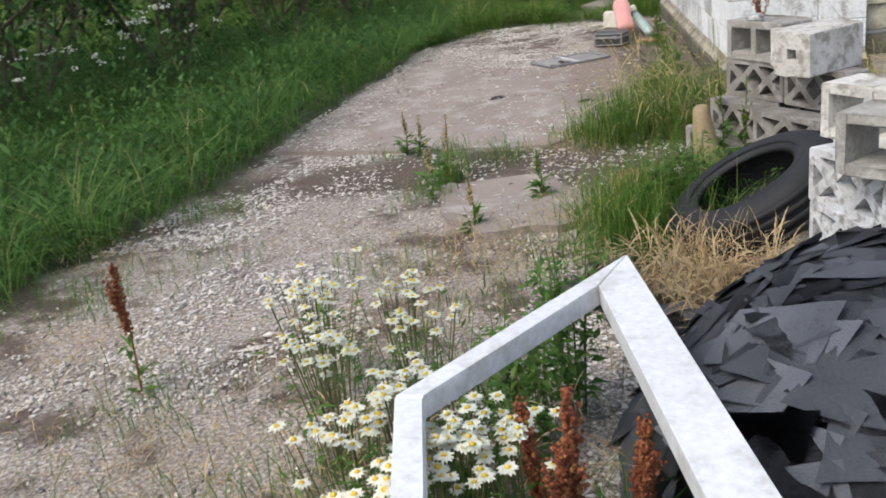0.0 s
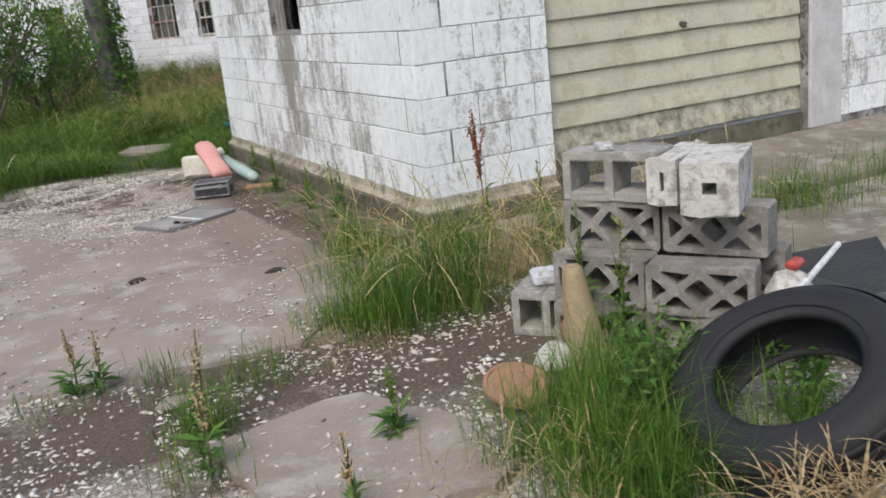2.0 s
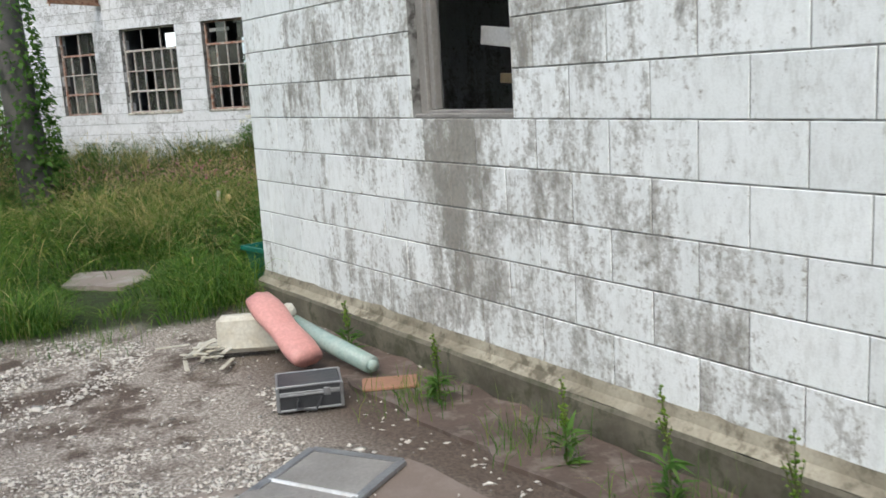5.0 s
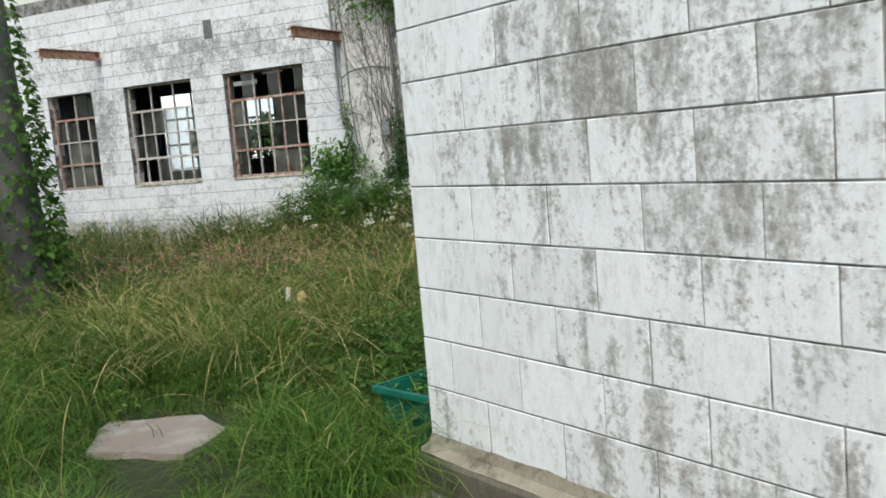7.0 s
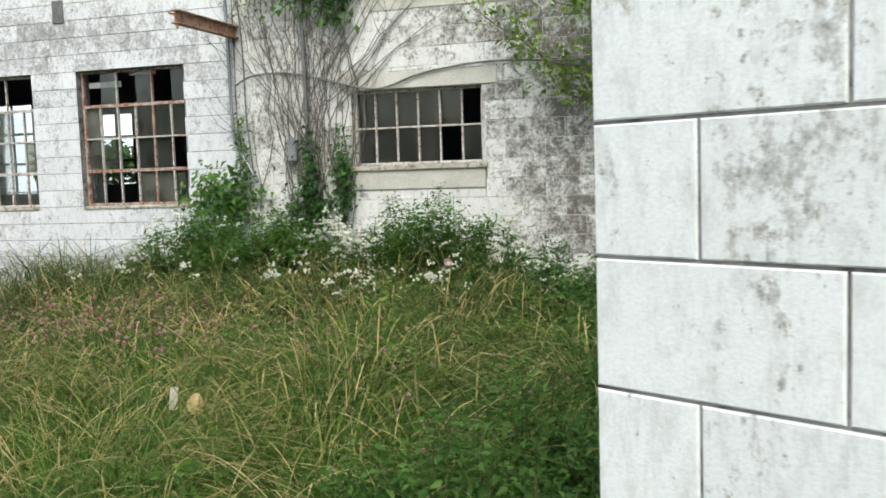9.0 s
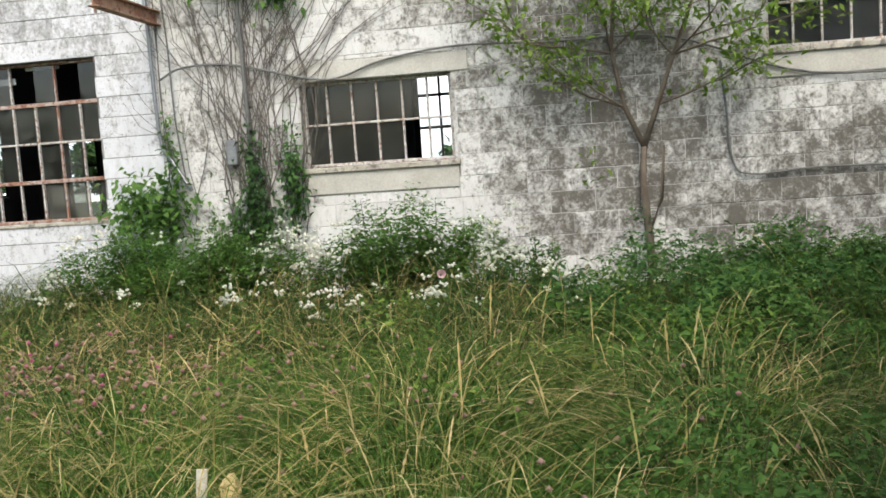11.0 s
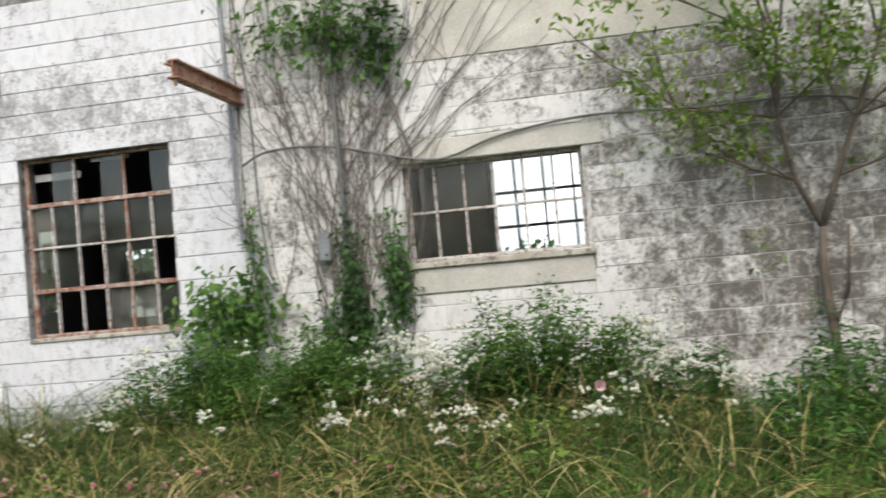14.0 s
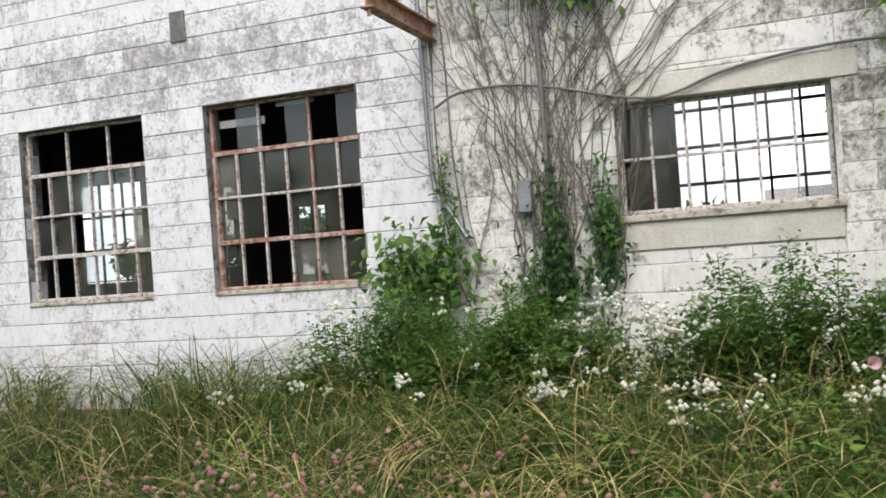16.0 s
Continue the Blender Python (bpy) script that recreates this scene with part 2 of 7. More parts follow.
M_PINK = speckled("pink_plastic", (0.72, 0.37, 0.34), (0.66, 0.32, 0.29), 5.0, rough=0.5, bumpy=0.2)
M_TERRA = speckled("terracotta", (0.42, 0.22, 0.14), (0.36, 0.2, 0.13), 6.0)
M_CRATE = speckled("black_plastic", (0.03, 0.032, 0.035), (0.05, 0.05, 0.055), 8.0, rough=0.4)
M_STEELBAR = speckled("dull_steel", (0.4, 0.41, 0.42), (0.3, 0.3, 0.31), 8.0, rough=0.4, metal=0.7)
M_GREENBIN = speckled("green_plastic", (0.01, 0.13, 0.09), (0.015, 0.17, 0.12), 4.0, rough=0.4, bumpy=0.1)
M_PALE = speckled("pale_foam", (0.68, 0.66, 0.58), (0.55, 0.5, 0.4), 8.0)
M_BOTTLE = speckled("clouded_bottle", (0.3, 0.42, 0.38), (0.42, 0.5, 0.46), 8.0, rough=0.25)
M_BARK = speckled("bark", (0.13, 0.1, 0.075), (0.2, 0.16, 0.12), 12.0, bumpy=0.8, dist=0.01)
M_POLE = speckled("grey_pole", (0.2, 0.185, 0.175), (0.13, 0.12, 0.115), 5.0, bumpy=0.7)
M_VINE = speckled("bare_vine", (0.13, 0.11, 0.095), (0.2, 0.175, 0.15), 12.0)
M_CABLE = speckled("grey_cable", (0.2, 0.2, 0.19), (0.13, 0.13, 0.125), 12.0)
M_POST = speckled("mossy_post", (0.13, 0.12, 0.045), (0.18, 0.16, 0.06), 3.0)
M_WOOD = speckled("weathered_wood", (0.42, 0.33, 0.2), (0.3, 0.23, 0.14), 9.0)
M_SHEET = speckled("grey_sheet", (0.24, 0.225, 0.21), (0.34, 0.32, 0.3), 4.0, rough=0.6)
M_RED = speckled("red_plastic", (0.5, 0.08, 0.06), (0.35, 0.05, 0.04), 8.0, rough=0.5)
M_STEELDARK = speckled("dark_steel", (0.06, 0.06, 0.062), (0.1, 0.095, 0.09), 8.0)
M_HOLE = speckled("damp_hole", (0.03, 0.025, 0.02), (0.05, 0.04, 0.03), 9.0)

M_GRASS = leafy("grass_green", [(0.0, (0.045, 0.12, 0.015)), (0.5, (0.10, 0.21, 0.03)), (0.88, (0.19, 0.29, 0.05)), (0.97, (0.3, 0.31, 0.09)), (1.0, (0.42, 0.36, 0.14))])
M_GRASS_DARK = leafy("grass_shaded", [(0.0, (0.045, 0.12, 0.022)), (0.6, (0.09, 0.2, 0.04)), (0.92, (0.16, 0.27, 0.06)), (1.0, (0.34, 0.3, 0.13))])
M_MEADOW = leafy("meadow_grass", [(0.0, (0.03, 0.08, 0.015)), (0.5, (0.06, 0.125, 0.022)), (0.75, (0.12, 0.15, 0.04)), (0.9, (0.22, 0.19, 0.07)), (1.0, (0.36, 0.28, 0.12))])
M_STRAW = leafy("straw", [(0.0, (0.48, 0.38, 0.15)), (0.3, (0.31, 0.3, 0.1)), (0.6, (0.5, 0.37, 0.165)), (1.0, (0.74, 0.6, 0.33))], trans=0.25)
M_TAN = leafy("dry_tan_grass", [(0.0, (0.42, 0.31, 0.17)), (0.6, (0.58, 0.45, 0.29)), (0.85, (0.5, 0.36, 0.2)), (1.0, (0.32, 0.17, 0.09))], trans=0.25)
M_LEAF = leafy("weed_leaf", [(0.0, (0.04, 0.105, 0.026)), (0.6, (0.075, 0.17, 0.042)), (1.0, (0.12, 0.22, 0.06))])
M_LEAF_L = leafy("light_leaf", [(0.0, (0.12, 0.22, 0.03)), (0.6, (0.2, 0.32, 0.05)), (1.0, (0.29, 0.4, 0.09))], trans=0.45)
M_IVY = leafy("ivy_leaf", [(0.0, (0.035, 0.085, 0.025)), (0.7, (0.06, 0.13, 0.038)), (1.0, (0.1, 0.18, 0.05))])
M_PETAL = leafy("white_petal", [(0.0, (0.8, 0.79, 0.72)), (1.0, (0.86, 0.86, 0.82))], trans=0.3)
M_YELLOW = leafy("yellow_centre", [(0.0, (0.7, 0.48, 0.05)), (1.0, (0.78, 0.58, 0.1))], trans=0.1)
M_CLOVER = leafy("clover_pink", [(0.0, (0.5, 0.13, 0.24)), (0.12, (0.4, 0.19, 0.21)), (0.4, (0.44, 0.27, 0.25)), (1.0, (0.34, 0.24, 0.16))], trans=0.2)
M_DOCK = leafy("dock_red", [(0.0, (0.2, 0.055, 0.03)), (0.6, (0.28, 0.09, 0.045)), (1.0, (0.36, 0.15, 0.07))], trans=0.15)
M_LEAF_M = leafy("mid_leaf", [(0.0, (0.065, 0.15, 0.03)), (0.6, (0.11, 0.22, 0.045)), (1.0, (0.17, 0.29, 0.07))], trans=0.4)
M_STEM = leafy("green_stem", [(0.0, (0.1, 0.13, 0.05)), (1.0, (0.16, 0.15, 0.07))], trans=0.1)
M_SANDY = speckled("sandy_soil", (0.34, 0.24, 0.16), (0.26, 0.18, 0.12), 5.0)
M_YELLOWBAG = speckled("yellow_plastic", (0.8, 0.62, 0.28), (0.7, 0.52, 0.24), 9.0, rough=0.5)
M_SHELL = speckled("crushed_shell", (0.84, 0.8, 0.74), (0.62, 0.57, 0.5), 30.0)
M_BIND = leafy("pink_bloom", [(0.0, (0.7, 0.42, 0.5)), (1.0, (0.8, 0.55, 0.62))], trans=0.3)
M_STONE = speckled("gravel_stone", (0.2, 0.18, 0.16), (0.32, 0.29, 0.26), 20.0)


def ground_material():
    """Gravel and soil inside the yard, turf outside: patches at several sizes."""
    m, nt, b, g = base_mat("ground", 0.95)
    pos = g.outputs["Position"]
    big, mid, fine = noisy(nt, pos, 0.7, 5), noisy(nt, pos, 4.0, 6, 0.65), noisy(nt, pos, 70.0, 4, 0.7)
    gravel = ramp(nt, fine, [(0.36, (0.15, 0.125, 0.1)), (0.5, (0.32, 0.275, 0.235)), (0.62, (0.6, 0.55, 0.49))])
    soil = ramp(nt, fine, [(0.3, (0.06, 0.045, 0.035)), (0.7, (0.17, 0.125, 0.095))])
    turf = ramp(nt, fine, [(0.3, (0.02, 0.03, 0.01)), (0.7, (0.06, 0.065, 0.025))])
    col = mixc(nt, ramp(nt, math_node(nt, "ADD", math_node(nt, "MULTIPLY", big, 0.5), math_node(nt, "MULTIPLY", mid, 0.5)), [(0.5, grey(0)), (0.57, grey(1))]), gravel, soil)
    damp = math_node(nt, "MULTIPLY", zone(nt, pos, (-1.6, -1.62, 0.0), (2.6, 0.55, 3.0)), ramp(nt, mid, [(0.3, grey(0.6)), (0.6, grey(3.0))]), True)
    damp = math_node(nt, "ADD", damp, math_node(nt, "MULTIPLY", zone(nt, pos, (-0.5, -2.0, 0.0), (1.0, 0.9, 3.0)), 1.4), True)
    damp = math_node(nt, "ADD", damp, math_node(nt, "MULTIPLY", zone(nt, pos, (-0.3, 1.8, 0.0), (0.7, 3.2, 3.0)), 2.0), True)
    col = mixc(nt, damp, col, soil)
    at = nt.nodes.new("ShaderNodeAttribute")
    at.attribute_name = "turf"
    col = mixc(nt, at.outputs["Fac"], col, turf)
    nt.links.new(col, b.inputs["Base Color"])
    bump(nt, b, math_node(nt, "ADD", fine, mid), 0.8, 0.015)
    return m


M_GROUND = ground_material()


def glass_material(name, tint, dirty):
    m, nt, b, g = base_mat(name, 0.08)
    n = noisy(nt, g.outputs["Position"], 6.0, 5)
    gl = nt.nodes.new("ShaderNodeBsdfGlossy")
    gl.inputs["Roughness"].default_value = 0.03
    tr = nt.nodes.new("ShaderNodeBsdfTransparent")
    tr.inputs[0].default_value = (*tint, 1)
    fr = nt.nodes.new("ShaderNodeFresnel")
    fr.inputs[0].default_value = 1.5
    mx = nt.nodes.new("ShaderNodeMixShader")
    nt.links.new(fr.outputs[0], mx.inputs[0])
    nt.links.new(tr.outputs[0], mx.inputs[1])
    nt.links.new(gl.outputs[0], mx.inputs[2])
    df = nt.nodes.new("ShaderNodeBsdfDiffuse")
    df.inputs[0].default_value = (0.4, 0.4, 0.36, 1)
    m2 = nt.nodes.new("ShaderNodeMixShader")
    nt.links.new(math_node(nt, "MULTIPLY", ramp(nt, n, [(0.35, grey(0.2)), (0.7, grey(1.0))]), dirty), m2.inputs[0])
    nt.links.new(mx.outputs[0], m2.inputs[1])
    nt.links.new(df.outputs[0], m2.inputs[2])
    nt.links.new(m2.outputs[0], nt.nodes["Material Output"].inputs["Surface"])
    return m


M_GLASS = glass_material("dusty_glass", (0.85, 0.88, 0.9), 0.07)
M_GLASS_D = glass_material("grimy_glass", (0.5, 0.52, 0.48), 0.3)

# ---------------------------------------------------------------- builders
def mesh_ob(name, bm, material, parent=None, label="", smooth=False):
    me = bpy.data.meshes.new(name)
    bm.to_mesh(me)
    bm.free()
    if material:
        me.materials.append(material)
    if smooth:
        me.shade_smooth()
    ob = new(name, me)
    if parent:
        ob.parent = parent
    if label:
        ob["label"] = label
    return ob


part = mesh_ob


def box(bm, x0, x1, y0, y1, z0, z1, bevel=0.0, m=None):
    ps = [Vector((x, y, z)) for z in (z0, z1) for x, y in ((x0, y0), (x1, y0), (x1, y1), (x0, y1))]
    vs = [bm.verts.new(m @ p if m else p) for p in ps]
    fs = [bm.faces.new([vs[i] for i in f]) for f in ((3, 2, 1, 0), (4, 5, 6, 7), (0, 1, 5, 4), (1, 2, 6, 5), (2, 3, 7, 6), (3, 0, 4, 7))]
    if bevel:
        es = list({e for f in fs for e in f.edges})
        bmesh.ops.bevel(bm, geom=es, offset=bevel, segments=1, affect="EDGES", profile=0.5)


def box_bm(*a, **k):
    bm = bmesh.new()
    box(bm, *a, **k)
    return bm


def tube(bm, pts, r0, r1=None, sides=6, cap=True):
    """A round tapered tube along points."""
    r1 = r0 if r1 is None else r1
    pts = [Vector(p) for p in pts]
    rings = []
    for i, p in enumerate(pts):
        d = (pts[min(i + 1, len(pts) - 1)] - pts[max(i - 1, 0)]).normalized()
        a = d.orthogonal().normalized() if abs(d.z) > 0.95 else d.cross(Vector((0, 0, 1))).normalized()
        b = d.cross(a)
        r = r0 + (r1 - r0) * i / max(len(pts) - 1, 1)
        rings.append([bm.verts.new(p + a * r * math.cos(k * math.tau / sides) + b * r * math.sin(k * math.tau / sides)) for k in range(sides)])
    for p, q in zip(rings, rings[1:]):
        for k in range(sides):
            bm.faces.new((p[k], p[(k + 1) % sides], q[(k + 1) % sides], q[k]))
    if cap and sides > 2:
        bm.faces.new(rings[0][::-1])
        bm.faces.new(rings[-1])


def empty(name, m, label, category, group=""):
    ob = new(name)
    ob.empty_display_size = 0.1
    ob.matrix_basis = m
    return tagged(ob, label, category, group)


COURSE, BLOCK = 0.2032, 0.4064
block_cache = {}


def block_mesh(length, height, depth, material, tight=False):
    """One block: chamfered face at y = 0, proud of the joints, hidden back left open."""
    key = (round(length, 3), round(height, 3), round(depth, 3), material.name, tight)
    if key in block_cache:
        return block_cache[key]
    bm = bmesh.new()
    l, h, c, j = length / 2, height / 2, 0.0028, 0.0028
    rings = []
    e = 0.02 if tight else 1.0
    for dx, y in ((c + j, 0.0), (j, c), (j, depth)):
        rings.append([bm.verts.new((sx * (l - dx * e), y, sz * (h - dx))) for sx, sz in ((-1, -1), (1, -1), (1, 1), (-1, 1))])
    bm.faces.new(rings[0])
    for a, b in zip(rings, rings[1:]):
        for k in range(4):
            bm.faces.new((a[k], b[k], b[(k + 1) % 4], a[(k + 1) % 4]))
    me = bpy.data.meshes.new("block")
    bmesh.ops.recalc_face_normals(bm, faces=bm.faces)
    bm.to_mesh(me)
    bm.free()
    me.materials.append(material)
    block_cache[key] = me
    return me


rng = random.Random(7)


def lay_blocks(wall, x0, x1, z0, rows, openings, material, depth=0.19, first=0, corner_right=None, z_max=99, tight=False, course=COURSE, block=BLOCK, phase=0.0):
    """Running bond on the face y = 0 of a wall, cut round its openings. corner_right: (odd, even) place where the bond ends at a corner."""
    made = 0
    for k in range(first, rows):
        lo, hi = z0 + k * course, z0 + (k + 1) * course
        if lo > z_max:
            break
        end = x1
        if corner_right:
            end = corner_right[k % 2]
        joints = [end]
        x = end - (block if corner_right else phase + (block / 2 if k % 2 else block))
        while x > x0 + 0.06:
            joints.append(x)
            x -= block
        joints.append(x0)
        joints = joints[::-1]
        for a, b in zip(joints, joints[1:]):
            pieces = [(a, b, lo, hi)]
            for ox0, ox1, oz0, oz1 in openings:
                nxt = []
                for pa, pb, pl, ph in pieces:
                    if pb <= ox0 + 0.01 or pa >= ox1 - 0.01 or ph <= oz0 + 0.03 or pl >= oz1 - 0.03:
                        nxt.append((pa, pb, pl, ph))
                        continue
                    if pa < ox0 - 0.03:
                        nxt.append((pa, ox0, pl, ph))
                    if pb > ox1 + 0.03:
                        nxt.append((ox1, pb, pl, ph))
                    ca, cb = max(pa, ox0), min(pb, ox1)
                    if ph > oz1 + 0.03 and cb - ca > 0.03:
                        nxt.append((ca, cb, oz1, ph))
                    if pl < oz0 - 0.03 and cb - ca > 0.03:
                        nxt.append((ca, cb, pl, oz0))
                pieces = nxt
            for pa, pb, pl, ph in pieces:
                ob = new("block", block_mesh(pb - pa, ph - pl, depth, material, tight))
                ob.parent = wall
                ob.matrix_basis = pose((pa + pb) / 2, rng.uniform(-0.0015, 0.0015), (pl + ph) / 2, rng.uniform(-0.12, 0.12), 0, rng.uniform(-0.15, 0.15))
                made += 1
    return made


def wall_core(name, x0, x1, z0, z1, y0, y1, openings, material, m, label):
    """The body of a wall with its openings cut through."""
    xs = sorted({x0, x1, *[v for o in openings for v in o[:2]]})
    zs = sorted({z0, z1, *[v for o in openings for v in o[2:]]})
    bm = bmesh.new()
    for xa, xb in zip(xs, xs[1:]):
        for za, zb in zip(zs, zs[1:]):
            cx, cz = (xa + xb) / 2, (za + zb) / 2
            if any(o[0] < cx < o[1] and o[2] < cz < o[3] for o in openings):
                continue
            box(bm, xa, xb, y0, y1, za, zb)
    bmesh.ops.remove_doubles(bm, verts=bm.verts, dist=1e-4)
    bm.verts.index_update()
    seen = {}
    for f in bm.faces:
        seen.setdefault(frozenset(v.index for v in f.verts), []).append(f)
    bmesh.ops.delete(bm, geom=[f for fs in seen.values() if len(fs) > 1 for f in fs], context="FACES_ONLY")
    ob = mesh_ob(name, bm, material)
    ob.matrix_basis = m
    return tagged(ob, label, "wall", kind="structure")


# ---------------------------------------------------------------- ground
YARD = [(-4.4, -9.5), (-3.9, -4.5), (-3.72, -3.38), (-3.5, -2.35), (-3.3, -1.0), (-3.1, 1.18), (-2.76, 3.85), (-2.2, 4.9), (-1.2, 4.75), (-0.6, 4.44), (0.0, 4.7), (0.0, 0.0), (9, 0), (9, -9.5)]


def in_poly(x, y, poly):
    inside = False
    for (ax, ay), (bx, by) in zip(poly, poly[1:] + poly[:1]):
        if (ay > y) != (by > y) and x < (bx - ax) * (y - ay) / (by - ay) + ax:
            inside = not inside
    return inside


def in_poly_np(x, y, poly):
    inside = np.zeros(x.shape, bool)
    for (ax, ay), (bx, by) in zip(poly, poly[1:] + poly[:1]):
        cross = (ay > y) != (by > y)
        with np.errstate(divide="ignore", invalid="ignore"):
            inside ^= cross & (x < (bx - ax) * (y - ay) / (by - ay if by != ay else 1e-9) + ax)
    return inside


def ground_z(x, y):
    """Height of the ground: level in the yard, rising a little towards the hall."""
    x, y = np.asarray(x, float), np.asarray(y, float)
    d = x * N.x + y * N.y
    rise = np.clip((d - 3.2) / 5.0, 0, 1)
    s = x * U.x + y * U.y
    waves = 0.012 * np.sin(1.7 * x + 0.6) * np.cos(2.1 * y) + 0.006 * np.sin(5.3 * x) * np.sin(4.7 * y + 1)
    return -0.025 + 0.28 * rise * rise * (3 - 2 * rise) * np.clip((y - 3.5) / 3, 0, 1) + waves * np.clip(1 - np.abs(x) / 60, 0, 1)


def build_ground():
    near_x, near_y = np.arange(-14, 16.01, 0.2), np.arange(-12, 22.01, 0.2)
    xs = np.concatenate([[-400, -150, -60, -30, -20], near_x, [20, 30, 60, 150, 400]])
    ys = np.concatenate([[-400, -150, -60, -30, -18], near_y, [28, 40, 80, 180, 450]])
    X, Y = np.meshgrid(xs, ys)
    Z = ground_z(X, Y)
    nx, ny = len(xs), len(ys)
    me = bpy.data.meshes.new("ground")
    idx = np.arange(nx * ny).reshape(ny, nx)
    faces = np.stack([idx[:-1, :-1], idx[:-1, 1:], idx[1:, 1:], idx[1:, :-1]], -1).reshape(-1, 4)
    me.from_pydata(np.stack([X, Y, Z], -1).reshape(-1, 3).tolist(), [], faces.tolist())
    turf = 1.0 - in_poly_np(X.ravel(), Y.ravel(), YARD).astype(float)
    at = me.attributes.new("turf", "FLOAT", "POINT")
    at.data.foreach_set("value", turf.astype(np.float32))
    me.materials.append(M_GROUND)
    me.shade_smooth()
    return tagged(new("ground", me), "gravelly soil yard giving way to overgrown turf", "ground", kind="structure")


build_ground()


def flat_slab(name, outline, z0, z1, material, label, jag=0.02, seed=1, cat="pavement"):
    r = random.Random(seed)
    pts = []
    for (ax, ay), (bx, by) in zip(outline, outline[1:] + outline[:1]):
        n = max(1, int(math.hypot(bx - ax, by - ay) / 0.12))
        for i in range(n):
            pts.append((ax + (bx - ax) * i / n + r.uniform(-jag, jag), ay + (by - ay) * i / n + r.uniform(-jag, jag)))
    bm = bmesh.new()
    top = [bm.verts.new((x, y, z1)) for x, y in pts]
    low = [bm.verts.new((x, y, z0)) for x, y in pts]
    bm.faces.new(top)
    for i in range(len(pts)):
        bm.faces.new((top[i], low[i], low[(i + 1) % len(pts)], top[(i + 1) % len(pts)]))
    bmesh.ops.recalc_face_normals(bm, faces=bm.faces)
    return tagged(mesh_ob(name, bm, material), label, cat, kind="structure")


SLAB = [(-3.2, -0.85), (-2.3, -1.12), (-1.3, -1.32), (-0.78, -0.85), (-0.68, 0.5), (-0.74, 1.75), (-1.3, 1.95), (-2.3, 2.35), (-2.7, 2.5), (-3.02, 1.0)]
flat_slab("pavement_1", SLAB, -0.12, 0.0, M_SLAB, "worn pinkish concrete slab strewn with gravel", 0.02, 3)
SMALL_SLAB = [(-1.86, -2.0), (-1.3, -1.95), (-1.1, -2.3), (-1.12, -2.8), (-1.6, -2.85), (-1.85, -2.5)]
flat_slab("pavement_2", SMALL_SLAB, -0.12, 0.004, M_SLAB, "small broken concrete patch among gravel", 0.035, 4)
flat_slab("pavement_3", [(-0.98, 6.3), (-0.75, 6.75), (-0.3, 6.45), (-0.34, 6.1), (-0.62, 5.85)], -0.1, 0.0, M_SLAB, "pale flat paving slab lying in the grass", 0.02, 5)
apron = flat_slab("pavement_4", [(0.8, -0.95), (6.5, -1.05), (6.5, -0.02), (0.95, -0.02)], -0.12, 0.14, M_APRON, "mossy concrete apron before the garage door", 0.015, 6)
for v in apron.data.vertices:
    if v.co.z > 0:
        v.co.z = 0.14 + 0.115 * v.co.y
flat_slab("pavement_5", [(-0.5, 0.1), (-0.08, 0.1), (-0.08, 3.6), (-0.45, 3.4)], -0.12, -0.005, M_STRIP, "dark reddish paving strip along the shed", 0.03, 8)
flat_slab("pavement_6", [(0.75, -2.3), (4.2, -2.6), (4.4, -1.5), (0.9, -1.25)], -0.12, 0.012, M_APRON, "brown concrete hardstanding before the garage", 0.03, 9)

# ---------------------------------------------------------------- shed
SH_L, SH_W, Z0, SH_ROWS = 4.684, 6.4, 0.188, 13
SH_TOP = Z0 + SH_ROWS * COURSE
WIN = (-2.74, -1.98, Z0 + 5 * COURSE, Z0 + 11 * COURSE)
M_SIDE = Matrix(((0, 1, 0, 0), (-1, 0, 0, 0), (0, 0, 1, 0), (0, 0, 0, 1)))
DOOR = (0.935, 3.22, 0.0, 2.42)
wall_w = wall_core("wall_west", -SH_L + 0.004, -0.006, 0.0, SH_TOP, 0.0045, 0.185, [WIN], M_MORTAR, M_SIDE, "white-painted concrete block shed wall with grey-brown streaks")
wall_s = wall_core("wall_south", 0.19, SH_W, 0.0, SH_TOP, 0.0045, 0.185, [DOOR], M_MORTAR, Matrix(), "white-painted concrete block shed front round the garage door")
wall_n = wall_core("wall_north", 0.19, SH_W, 0.0, SH_TOP, SH_L - 0.185, SH_L - 0.006, [], M_SHED, Matrix(), "white-painted block back wall of the shed")
wall_e = wall_core("wall_east", 0.0, SH_L, 0.0, SH_TOP, 0, 0.18, [], M_SHED, Matrix(((0, -1, 0, SH_W + 0.002), (1, 0, 0, 0), (0, 0, 1, 0), (0, 0, 0, 1))), "white-painted block end wall of the shed")
roof = mesh_ob("roof", box_bm(-0.12, SH_W + 0.14, -0.15, SH_L + 0.15, SH_TOP + 0.002, SH_TOP + 0.16, bevel=0.01), M_ROOF)
tagged(roof, "flat felted shed roof with a plain edge", "roof", kind="structure")
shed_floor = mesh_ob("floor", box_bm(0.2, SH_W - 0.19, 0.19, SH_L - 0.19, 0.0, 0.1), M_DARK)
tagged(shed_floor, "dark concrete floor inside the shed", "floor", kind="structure")


